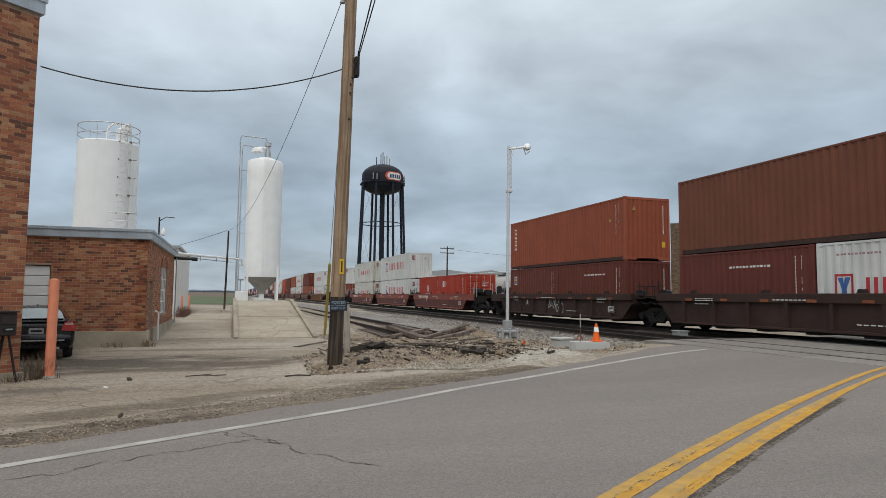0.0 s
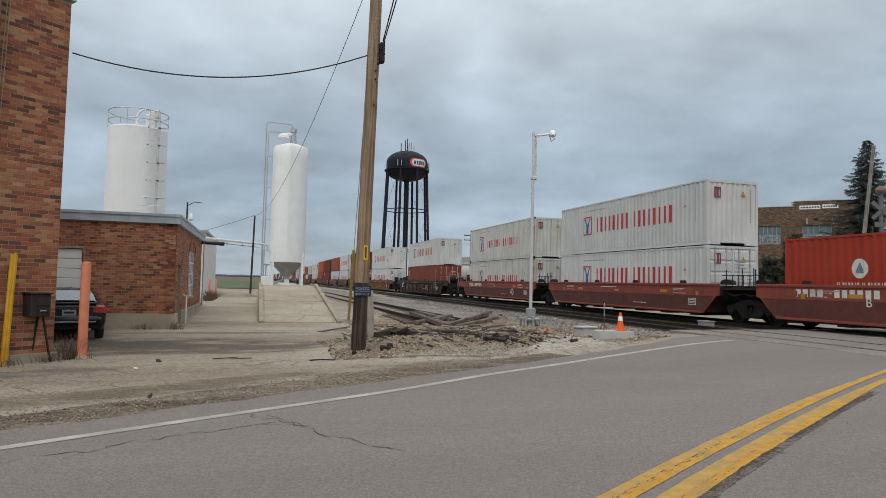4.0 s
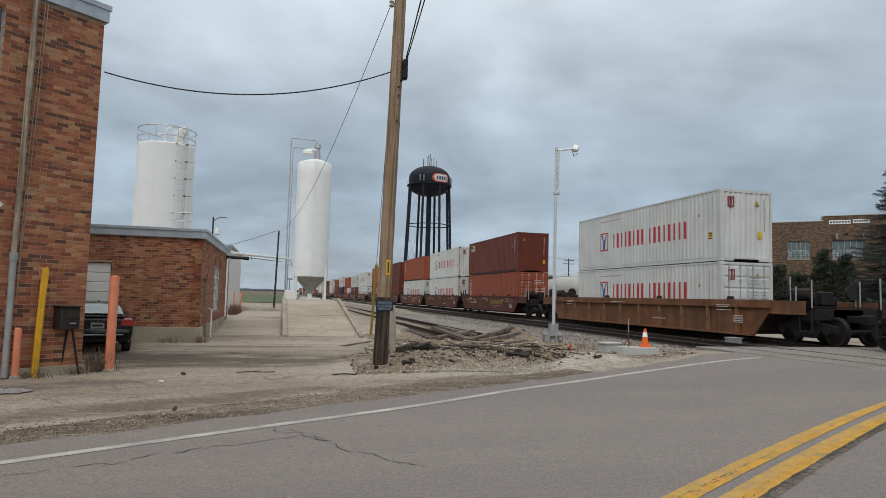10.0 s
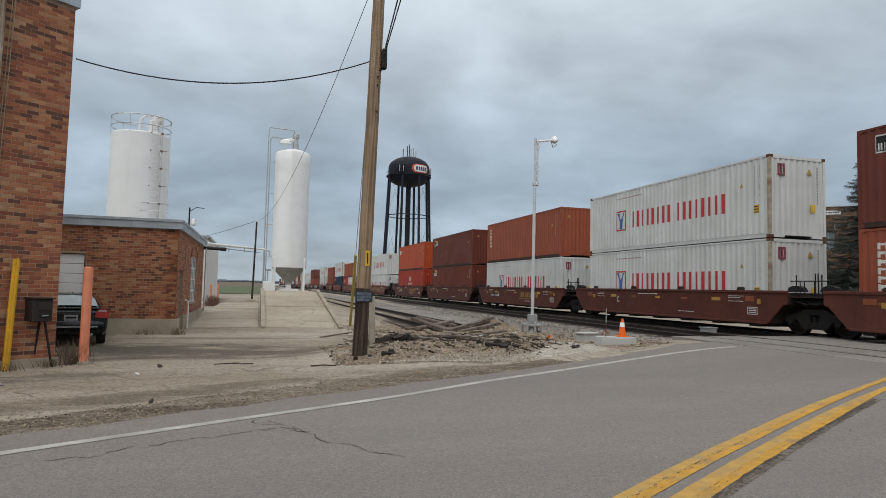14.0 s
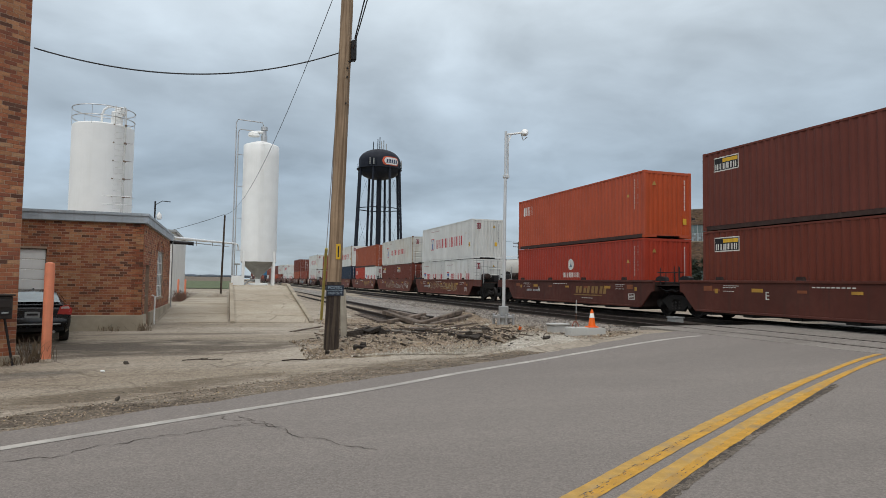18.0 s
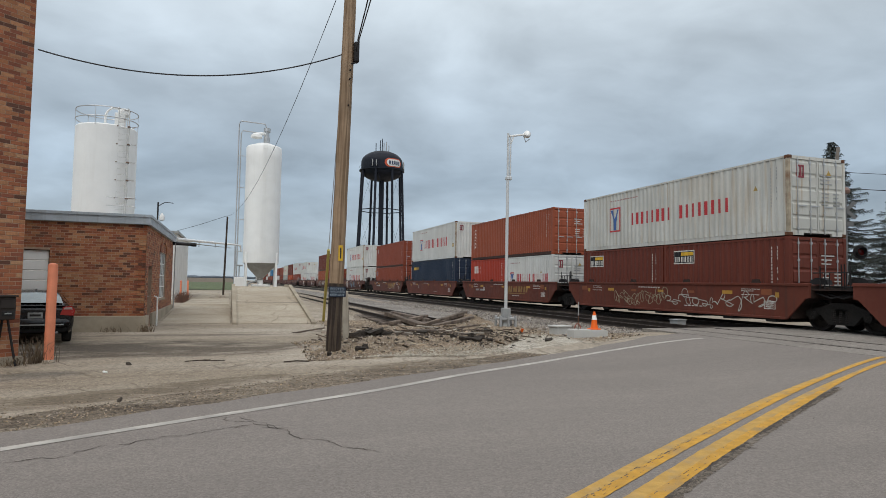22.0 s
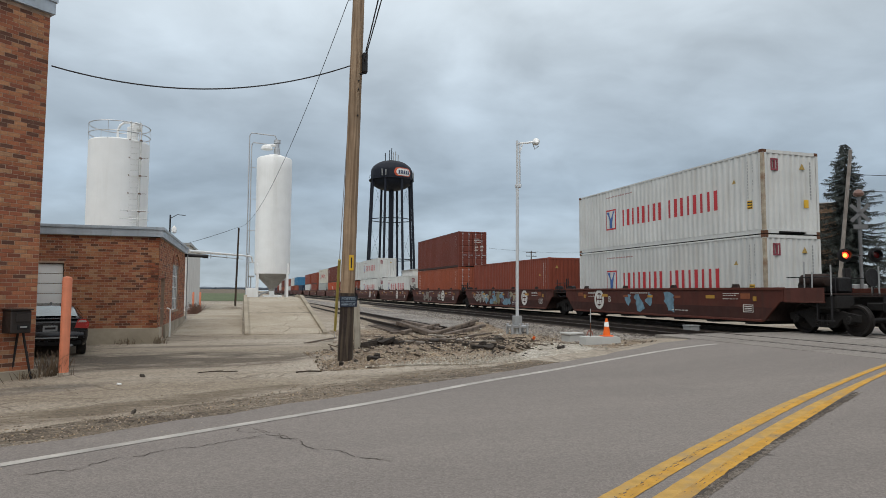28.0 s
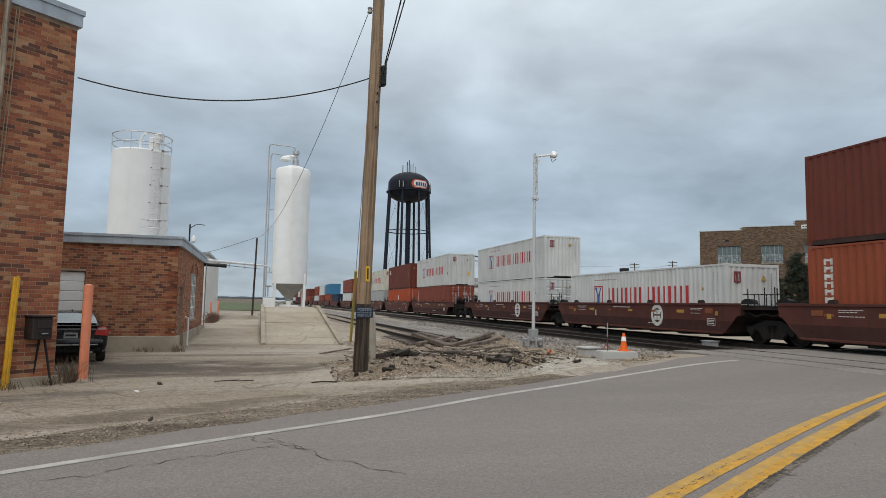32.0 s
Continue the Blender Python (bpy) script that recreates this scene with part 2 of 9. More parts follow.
# ---- geometry helpers ----
class Geo:
    """Collects vertices and faces of one mesh."""

    def __init__(self):
        self.v, self.f = [], []

    def add(self, vs, fs):
        n = len(self.v)
        self.v += [tuple(v) for v in vs]
        self.f += [tuple(i + n for i in f) for f in fs]
        return self

    def box(self, x0, y0, z0, x1, y1, z1, m=None):
        vs = [Vector((x, y, z)) for x in (x0, x1) for y in (y0, y1) for z in (z0, z1)]
        if m:
            vs = [m @ v for v in vs]
        return self.add(vs, [(0, 1, 3, 2), (4, 6, 7, 5), (0, 4, 5, 1), (2, 3, 7, 6), (0, 2, 6, 4), (1, 5, 7, 3)])

    def cbox(self, x0, y0, z0, x1, y1, z1, c=0.01, m=None):
        """A box with chamfered edges."""
        vs, ix = [], {}
        for i in (0, 1):
            for j in (0, 1):
                for k in (0, 1):
                    p = [(x0, x1)[i], (y0, y1)[j], (z0, z1)[k]]
                    s = [1 - 2 * i, 1 - 2 * j, 1 - 2 * k]
                    for a in range(3):
                        q = list(p)
                        for o in range(3):
                            if o != a:
                                q[o] += s[o] * c
                        ix[i, j, k, a] = len(vs)
                        vs.append(m @ Vector(q) if m else Vector(q))
        fs = []
        for a in range(3):
            o1, o2 = [o for o in range(3) if o != a]
            for s in (0, 1):
                def key(u, w):
                    t = [0, 0, 0]
                    t[a], t[o1], t[o2] = s, u, w
                    return tuple(t)
                fs.append([ix[(*key(u, w), a)] for u, w in ((0, 0), (1, 0), (1, 1), (0, 1))])
            for u in (0, 1):
                for w in (0, 1):
                    t0, t1 = [0, 0, 0], [0, 0, 0]
                    t0[o1] = t1[o1] = u
                    t0[o2] = t1[o2] = w
                    t1[a] = 1
                    fs.append([ix[(*t0, o1)], ix[(*t1, o1)], ix[(*t1, o2)], ix[(*t0, o2)]])
        for i in (0, 1):
            for j in (0, 1):
                for k in (0, 1):
                    fs.append([ix[i, j, k, a] for a in range(3)])
        return self.add(vs, fs)

    def cyl(self, p0, p1, r0, r1=None, n=12, cap=True):
        p0, p1 = Vector(p0), Vector(p1)
        r1 = r0 if r1 is None else r1
        d = (p1 - p0).normalized()
        a = d.orthogonal().normalized()
        b = d.cross(a)
        vs = []
        for p, r in ((p0, r0), (p1, r1)):
            vs += [p + (a * math.cos(2 * math.pi * i / n) + b * math.sin(2 * math.pi * i / n)) * r for i in range(n)]
        fs = [(i, (i + 1) % n, n + (i + 1) % n, n + i) for i in range(n)]
        if cap:
            fs += [tuple(range(n - 1, -1, -1)), tuple(range(n, 2 * n))]
        return self.add(vs, fs)

    def tube(self, pts, r, n=6):
        """A bent pipe in one piece."""
        pts = [Vector(p) for p in pts]
        m = len(pts)
        u = None
        vs, fs = [], []
        for i, p in enumerate(pts):
            d = (pts[min(m - 1, i + 1)] - pts[max(0, i - 1)]).normalized()
            u = d.orthogonal().normalized() if u is None else (u - d * u.dot(d)).normalized()
            w = d.cross(u)
            vs += [p + (u * math.cos(2 * math.pi * k / n) + w * math.sin(2 * math.pi * k / n)) * r for k in range(n)]
        for i in range(m - 1):
            fs += [(i * n + k, i * n + (k + 1) % n, (i + 1) * n + (k + 1) % n, (i + 1) * n + k) for k in range(n)]
        fs += [tuple(range(n - 1, -1, -1)), tuple(range((m - 1) * n, m * n))]
        return self.add(vs, fs)

    def lathe(self, prof, o=(0, 0, 0), n=32, axis="z"):
        """Turns (radius, height) round an axis."""
        vs, fs = [], []
        for r, h in prof:
            for i in range(n):
                t = 2 * math.pi * i / n
                c, s = r * math.cos(t), r * math.sin(t)
                p = (c, s, h) if axis == "z" else (h, c, s) if axis == "x" else (c, h, s)
                vs.append(Vector(o) + Vector(p))
        for k in range(len(prof) - 1):
            fs += [(k * n + i, k * n + (i + 1) % n, (k + 1) * n + (i + 1) % n, (k + 1) * n + i) for i in range(n)]
        fs += [tuple(range(n)), tuple(range((len(prof) - 1) * n, len(prof) * n))]
        return self.add(vs, fs)

    def prism(self, poly, axis, a, b):
        """A polygon of two coordinates, pushed along an axis from a to b."""
        n = len(poly)
        def p(u, w, h):
            return (h, u, w) if axis == "x" else (u, h, w) if axis == "y" else (u, w, h)
        vs = [p(u, w, a) for u, w in poly] + [p(u, w, b) for u, w in poly]
        fs = [tuple(range(n)), tuple(range(2 * n - 1, n - 1, -1))]
        fs += [(i, n + i, n + (i + 1) % n, (i + 1) % n) for i in range(n)]
        return self.add(vs, fs)

    def sheet(self, grid):
        """A sheet from rows of points."""
        w = len(grid[0])
        return self.add([p for row in grid for p in row], [(r * w + c, r * w + c + 1, (r + 1) * w + c + 1, (r + 1) * w + c) for r in range(len(grid) - 1) for c in range(w - 1)])

    def rock(self, p, r, rnd):
        t = (1 + 5 ** 0.5) / 2
        vs = [(-1, t, 0), (1, t, 0), (-1, -t, 0), (1, -t, 0), (0, -1, t), (0, 1, t), (0, -1, -t), (0, 1, -t), (t, 0, -1), (t, 0, 1), (-t, 0, -1), (-t, 0, 1)]
        fs = [(0, 11, 5), (0, 5, 1), (0, 1, 7), (0, 7, 10), (0, 10, 11), (1, 5, 9), (5, 11, 4), (11, 10, 2), (10, 7, 6), (7, 1, 8), (3, 9, 4), (3, 4, 2), (3, 2, 6), (3, 6, 8), (3, 8, 9), (4, 9, 5), (2, 4, 11), (6, 2, 10), (8, 6, 7), (9, 8, 1)]
        e = Euler((rnd.random() * 6, rnd.random() * 6, rnd.random() * 6)).to_matrix()
        s = Vector((rnd.uniform(0.6, 1.2), rnd.uniform(0.6, 1.2), rnd.uniform(0.5, 0.9))) * (r / 1.9)
        return self.add([Vector(p) + e @ Vector([v[i] * s[i] * rnd.uniform(0.8, 1.2) for i in range(3)]) for v in vs], fs)

    def mesh(self, name, material, smooth=False):
        me = bpy.data.meshes.new(name)
        me.from_pydata(self.v, [], self.f)
        bm = bmesh.new()
        bm.from_mesh(me)
        bmesh.ops.recalc_face_normals(bm, faces=bm.faces)
        bm.to_mesh(me)
        bm.free()
        if smooth:
            me.polygons.foreach_set("use_smooth", [True] * len(me.polygons))
            me.set_sharp_from_angle(angle=radians(40))
        me.materials.append(material)
        me.update()
        return me


def part(name, g, material, parent=None, label="", smooth=False, at=None):
    """One mesh object, under its thing where one is given."""
    me = g.mesh(name, material, smooth) if isinstance(g, Geo) else g
    ob = new(name, me)
    if parent:
        ob.parent = parent
    if at is not None:
        ob.matrix_basis = at
    if label:
        ob["label"] = label
    return ob


def thing(name, m=None, label="", category="", group="", kind=""):
    """An empty at the base of a thing, which carries its parts."""
    ob = new(name)
    ob.empty_display_size = 0.2
    if m is not None:
        ob.matrix_basis = m
    return tagged(ob, label, category, group, kind)


def solo(name, g, material, label, category, group="", kind="", m=None, smooth=False):
    ob = part(name, g, material, None, "", smooth, m)
    return tagged(ob, label, category, group, kind)


def words(name, text, size, material, parent, m, align="CENTER", label=""):
    cu = bpy.data.curves.new(name, "FONT")
    cu.body, cu.size, cu.align_x, cu.align_y, cu.extrude = text, size, align, "CENTER", 0.002
    tmp = bpy.data.objects.new(name, cu)
    me = bpy.data.meshes.new_from_object(tmp)
    bpy.data.objects.remove(tmp)
    me.materials.clear()
    me.materials.append(material)
    ob = new(name, me)
    ob.parent = parent
    ob.matrix_basis = m
    if label:
        ob["label"] = label
    return ob


def smooth01(x):
    x = max(0.0, min(1.0, x))
    return x * x * (3 - 2 * x)


# ---- the plan ----
RAIL = 0.345           # top of rail above the road at the camera
TRACK_1, TRACK_2, SIDING = 13.75, 18.02, 6.67
CENTRE = [(-80, -49), (-40, -23.5), (-20, -10.6), (-7.6, -2.55), (2.8, 4.17), (4.28, 5.1), (5.9, 6.05), (7.93, 7.06), (9.6, 7.78), (12.4, 8.86), (20, 11.0), (30, 13.4), (60, 20.5), (120, 36), (300, 82)]
EDGE = [(-60, -28), (-35, -12.6), (-18, -2.6), (-7, 3.95), (-1.92, 6.9), (-0.4, 7.78), (0.73, 8.41), (2.0, 9.15), (4.07, 10.54), (5.5, 11.36), (7.0, 12.0), (8.63, 12.47), (10.6, 12.92), (12.25, 13.14), (14, 13.3)]


def road_rise(x):
    return 0.335 * smooth01((x - 5) / 7.3)


def rounded(points, step=0.6):
    """A smooth curve through points of the plan."""
    P = [Vector((*p, 0)) for p in points]
    out = []
    for i in range(1, len(P) - 2):
        n = max(2, int((P[i + 1] - P[i]).length / step))
        for k in range(n):
            t = k / n
            a, b, c, d = P[i - 1], P[i], P[i + 1], P[i + 2]
            # tangents by unequal steps
            la, lb, lc = (b - a).length, (c - b).length, (d - c).length
            m1 = ((c - b) / lb * la + (b - a) / la * lb) / (la + lb) * lb
            m2 = ((d - c) / lc * lb + (c - b) / lb * lc) / (lb + lc) * lb
            out.append(b * (2 * t ** 3 - 3 * t * t + 1) + m1 * (t ** 3 - 2 * t * t + t) + c * (-2 * t ** 3 + 3 * t * t) + m2 * (t ** 3 - t * t))
    return out


CURVE = rounded(CENTRE)
NORMALS = []
for i, p in enumerate(CURVE):
    a, b = CURVE[max(0, i - 1)], CURVE[min(len(CURVE) - 1, i + 1)]
    d = (b - a).normalized()
    NORMALS.append(Vector((-d.y, d.x, 0)))


def off_road(x, y):
    """Signed distance from the road's middle, left positive, seen from the camera's way."""
    best = None
    for p, n in zip(CURVE[::3], NORMALS[::3]):
        q = (p.x - x) ** 2 + (p.y - y) ** 2
        if best is None or q < best[0]:
            best = (q, (x - p.x) * n.x + (y - p.y) * n.y)
    return best[1]


def ground_z(x, y):
    o = off_road(x, y) if abs(x) < 90 and abs(y) < 90 else 60
    near = 1 - smooth01((abs(o) - 5.7) / 3.6)
    z = road_rise(x) * near + (1 - near) * 0.1 * smooth01((x - 3) / 6)
    z += 0.3 * smooth01((y - 21) / 12) * (1 - smooth01((x - 3) / 6))
    z += 0.14 * smooth01((y - 40) / 30) * smooth01((x - 3) / 6)
    # heap round the pole and the torn-up track bed
    for cx, cy, r, h in ((3.4, 14.9, 2.2, 0.24), (5.6, 16.6, 3.0, 0.2), (8.6, 19.6, 3.0, 0.12), (8.8, 23.1, 1.2, 0.34)):
        q = ((x - cx) ** 2 + (y - cy) ** 2) / (r * r)
        if q < 4 and o > 5.6:
            z += h * math.exp(-2 * q) * smooth01((o - 5.6) / 1.2)
    return z - 0.03


def lie_z(x, y):
    """Height of the ground sheet itself, with its small unevenness."""
    return ground_z(x, y) + (0.012 * noise.noise((x * 0.9, y * 0.9, 0)) if abs(x) < 20 and 0 < y < 40 else 0)

# ---- surfaces of the place ----
M_ASPHALT = soil("asphalt", (0.227, 0.203, 0.184), (0.189, 0.169, 0.154), (0.258, 0.232, 0.207), 0.25, 0.9, 60.0, 0.17, 0.25, (0.35, 0.65), (0.5, 0.75), 0.6, 0.18)
M_SHOULDER = soil("broken_asphalt", (0.21, 0.172, 0.13), (0.118, 0.094, 0.07), (0.28, 0.245, 0.195), 0.8, 2.4, 26.0, 0.42, 0.4, (0.42, 0.58), (0.52, 0.62), 0.8, 0.9)
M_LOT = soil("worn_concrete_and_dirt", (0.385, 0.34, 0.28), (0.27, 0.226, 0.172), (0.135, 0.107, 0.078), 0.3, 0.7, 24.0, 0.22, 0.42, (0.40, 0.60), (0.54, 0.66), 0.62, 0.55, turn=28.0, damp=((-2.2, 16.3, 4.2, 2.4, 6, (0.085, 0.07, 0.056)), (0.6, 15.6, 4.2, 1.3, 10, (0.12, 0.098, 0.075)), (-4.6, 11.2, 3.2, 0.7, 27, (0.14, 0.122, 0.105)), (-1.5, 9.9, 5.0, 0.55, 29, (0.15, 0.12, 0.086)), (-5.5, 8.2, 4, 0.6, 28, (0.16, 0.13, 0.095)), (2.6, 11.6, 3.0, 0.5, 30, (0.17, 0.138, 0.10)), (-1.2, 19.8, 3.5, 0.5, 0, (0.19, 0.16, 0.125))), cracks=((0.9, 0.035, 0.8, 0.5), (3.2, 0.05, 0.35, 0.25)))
M_DIRT = soil("brown_rubble_dirt", (0.26, 0.20, 0.142), (0.10, 0.074, 0.053), (0.38, 0.32, 0.235), 0.7, 2.2, 24.0, 0.40, 0.7, (0.48, 0.64), (0.50, 0.60), 0.75, 1.0)
M_PALE_DIRT = soil("pale_gravel_bed", (0.45, 0.42, 0.365), (0.35, 0.315, 0.26), (0.22, 0.185, 0.14), 0.9, 2.6, 26.0, 0.45, 0.7, (0.42, 0.6), (0.58, 0.66), 0.7, 0.9)
M_CONCRETE = mat("concrete", (0.375, 0.322, 0.245), 0.9, var=0.28, scale=0.9, bump=0.4, bscale=50, dirty=0.6, dirt=(0.25, 0.21, 0.155))
M_DRIVE = soil("cracked_drive_concrete", (0.43, 0.38, 0.305), (0.335, 0.285, 0.215), (0.19, 0.155, 0.115), 0.45, 1.2, 30.0, 0.18, 0.6, (0.4, 0.62), (0.57, 0.68), 0.6, 0.4, 0.0, cracks=((0.55, 0.02, 0.85, 0.6), (1.6, 0.02, 0.4, 0.4)))
M_PANEL = soil("crossing_panel", (0.265, 0.243, 0.218), (0.215, 0.195, 0.175), (0.13, 0.115, 0.10), 0.5, 1.6, 40.0, 0.25, 0.3, (0.4, 0.6), (0.58, 0.7), 0.7, 0.5, 90)
M_CONCRETE_NEW = mat("new_concrete", (0.48, 0.48, 0.46), 0.85, var=0.1, scale=2, bump=0.3, bscale=60)
M_WHITE_LINE = mat("white_road_paint", (0.47, 0.445, 0.405), 0.8, var=0.3, scale=3, bump=0.3, bscale=150, dirty=0.75, dirt=(0.27, 0.25, 0.23))
M_YELLOW_LINE = mat("yellow_road_paint", (0.56, 0.30, 0.04), 0.8, var=0.22, scale=6, bump=0.4, bscale=150, dirty=0.8, dirt=(0.28, 0.205, 0.11))
M_YELLOW_OLD = mat("old_yellow_road_paint", (0.51, 0.31, 0.08), 0.85, var=0.2, scale=7, bump=0.4, bscale=150, dirty=0.75, dirt=(0.30, 0.235, 0.15))
M_WORN = soil("worn_asphalt", (0.20, 0.172, 0.142), (0.135, 0.113, 0.092), (0.085, 0.07, 0.056), 1.5, 4.0, 40.0, 0.4, 0.5, (0.4, 0.6), (0.52, 0.6), 0.7, 0.9)
M_TAR = mat("crack", (0.07, 0.058, 0.048), 0.9, var=0.3, scale=6)
M_BALLAST = soil("ballast", (0.27, 0.25, 0.228), (0.19, 0.172, 0.153), (0.115, 0.096, 0.08), 0.5, 2.0, 20.0, 0.5, 0.6, (0.4, 0.6), (0.58, 0.68), 0.6, 1.0)
M_OILY = soil("oily_ballast", (0.085, 0.07, 0.058), (0.045, 0.037, 0.031), (0.14, 0.12, 0.10), 0.5, 2.0, 20.0, 0.5, 0.6, (0.4, 0.6), (0.6, 0.7), 0.5, 1.0)
M_STONE = mat("stones", (0.30, 0.225, 0.157), 0.95, var=0.3, scale=4, rnd=0.8, island=True, bump=0.4, bscale=60)
M_GREY_STONE = mat("grey_ballast_stones", (0.31, 0.275, 0.24), 0.95, var=0.25, scale=4, rnd=0.65, island=True, bump=0.4, bscale=60)
M_PALE_STONE = mat("pale_stones", (0.46, 0.42, 0.35), 0.95, var=0.25, scale=4, rnd=0.35, island=True, bump=0.4, bscale=60)
M_RAIL = mat("rusty_rail", (0.035, 0.026, 0.021), 0.75, 0.1, var=0.3, scale=6, bump=0.2)
M_RAILTOP = mat("worn_rail_head", (0.15, 0.13, 0.115), 0.4, 0.7, var=0.15, scale=3)
M_TIE = mat("weathered_tie", (0.165, 0.13, 0.105), 0.9, var=0.6, scale=6, bump=0.8, bscale=25, rnd=0.3)
M_BRICK, M_BRICK_I = fired_brick("brick", False), fired_brick("brickwork", True)
M_MORTAR = mat("mortar", (0.40, 0.285, 0.21), 0.95, var=0.25, scale=8, bump=0.5)
M_TANBRICK = mat("tan_brick", (0.175, 0.112, 0.07), 0.9, var=0.2, scale=5, rnd=0.4, island=True, bump=0.3)
M_COPING = mat("metal_coping", (0.40, 0.45, 0.50), 0.5, 0.2, var=0.2, scale=2, streak=0.5, dirt=(0.2, 0.19, 0.18))
M_GLASS = mat("dark_glass", (0.05, 0.06, 0.065), 0.08, var=0.2, spec=0.6)
M_GLASSBLOCK = mat("glass_block", (0.30, 0.35, 0.36), 0.2, var=0.35, scale=6, rnd=0.3, island=True, spec=0.6)
M_WHITE = mat("white_paint", (0.84, 0.845, 0.83), 0.45, var=0.05, scale=1.2, streak=0.14, dirt=(0.55, 0.52, 0.46))
M_GALV = mat("galvanised_steel", (0.50, 0.51, 0.52), 0.45, 0.7, var=0.15, scale=5)
M_GREY = mat("grey_paint", (0.35, 0.36, 0.36), 0.5, 0.2, var=0.15, scale=4, streak=0.3)
M_CONE_GREY = mat("primed_steel", (0.40, 0.39, 0.36), 0.6, 0.2, var=0.2, scale=2, streak=0.3)
M_DARK = mat("dark_steel", (0.022, 0.021, 0.022), 0.65, 0.3, var=0.3, scale=3)
M_TOWER = mat("black_tower_paint", (0.011, 0.014, 0.024), 0.6, spec=0.25, var=0.2, scale=0.3)
M_ORANGE_POST = mat("faded_orange_paint", (0.72, 0.24, 0.13), 0.6, var=0.15, scale=4, streak=0.3)
M_YELLOW_POST = mat("yellow_paint", (0.75, 0.42, 0.03), 0.6, var=0.2, scale=5, streak=0.4)
M_WOOD_POLE = mat("weathered_pole_wood", (0.335, 0.238, 0.155), 0.85, grain=0.75, var=0.3, scale=1.2, bump=0.7, bscale=30, streak=0.6, dirt=(0.13, 0.08, 0.045))
M_CREOSOTE = mat("creosoted_wood", (0.032, 0.022, 0.018), 0.85, grain=0.5, var=0.4, scale=4, bump=0.6, bscale=30, streak=0.5)
M_WIRE = mat("wire", (0.03, 0.03, 0.032), 0.6, var=0.1)
M_GRASS = mat("grass", (0.10, 0.125, 0.055), 0.9, var=0.4, scale=0.5, bump=0.8, bscale=20)
M_FIELD = mat("bare_field", (0.15, 0.115, 0.08), 0.95, var=0.35, scale=0.06, bump=0.6, bscale=3)
M_DRYGRASS = mat("dry_grass", (0.15, 0.105, 0.065), 0.9, var=0.4, scale=2, rnd=0.4, island=True)
# the haze of distance is mixed into this blue-grey
M_HAZED_WOOD = mat("far_woods", (0.12, 0.145, 0.175), 0.95, var=0.3, scale=0.02)

CAMX = [-2500, -1400, -700, -350, -180, -110, -70, -45, -32, -24] + [-18 + 1.0 * i for i in range(12)] + [-6 + 0.25 * i for i in range(72)] + [12 + 2.0 * i for i in range(10)] + [36, 46, 60, 80, 110, 160, 240, 400, 800, 1500, 2500]
CAMY = [-1500, -700, -300, -120, -60, -35] + [-22 + 2.0 * i for i in range(12)] + [2 + 0.25 * i for i in range(120)] + [32 + 2.0 * i for i in range(15)] + [66, 75, 86, 100, 120, 150, 200, 280, 400, 600, 900, 1500, 2500]


def lay_ground():
    g = Geo()
    g.sheet([[(x, y, lie_z(x, y)) for x in CAMX] for y in CAMY])
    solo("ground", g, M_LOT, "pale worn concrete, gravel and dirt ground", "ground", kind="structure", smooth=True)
    # fields in the distance
    g = Geo().sheet([[(x, y, ground_z(x, y) + 0.06) for x in (-900, -300, -100, -40, -14, -6.5, -1, 4)] for y in (84, 95, 120, 170, 240, 330)])
    solo("grass_field", g, M_GRASS, "strip of green spring grass beyond the yard", "grass", kind="structure")
    g = Geo().sheet([[(x, y, ground_z(x, y) + 0.05 + 4 * smooth01((y - 330) / 900)) for x in (-2400, -800, -300, -100, -20, 6)] for y in (330, 420, 560, 800, 1250)])
    solo("ploughed_field", g, M_FIELD, "bare brown ploughed field in the distance", "field", kind="structure")
    g = Geo()
    rnd = random.Random(4)
    for i in range(170):
        x = -2300 + i * 20
        g.lathe([(18, 0), (19, 3 + rnd.random()), (14, 4.4 + rnd.random()), (3, 5.4 + rnd.random())], (x + rnd.uniform(-8, 8), 1300 + rnd.uniform(-30, 60), 3), 7)
    solo("far_woods", g, M_HAZED_WOOD, "line of woods on the horizon, haze in its blue-grey", "woods", kind="stuff")


def fine_strip(o0, o1, lift, x0, x1, wob, seed, step=0.05, gap=0.0, to=None, skip=(0.1, 0.6)):
    """A thin ragged strip along the road, sampled closely; gap leaves out stretches."""
    rnd = random.Random(seed)
    g, rows = Geo(), []
    t, end = float(at_x(x0)), at_x(x1)
    while t < end:
        k = int(t)
        p, n = CURVE[k].lerp(CURVE[k + 1], t - k), NORMALS[k].lerp(NORMALS[k + 1], t - k)
        u = smooth01((p.x - 6.5) / 3.5) if to else 0.0
        e0, e1 = (o0 + (to[0] - o0) * u, o1 + (to[1] - o1) * u) if to else (o0, o1)
        a, b = p + n * (e0 + rnd.uniform(-wob, wob)), p + n * (e1 + rnd.uniform(-wob, wob))
        rows.append([(a.x, a.y, road_rise(a.x) + lift), (b.x, b.y, road_rise(b.x) + lift)])
        t += step / 0.6
        if gap and rnd.random() < gap:
            if len(rows) > 1:
                g.sheet(rows)
            rows = []
            t += rnd.uniform(*skip)
    if len(rows) > 1:
        g.sheet(rows)
    return g


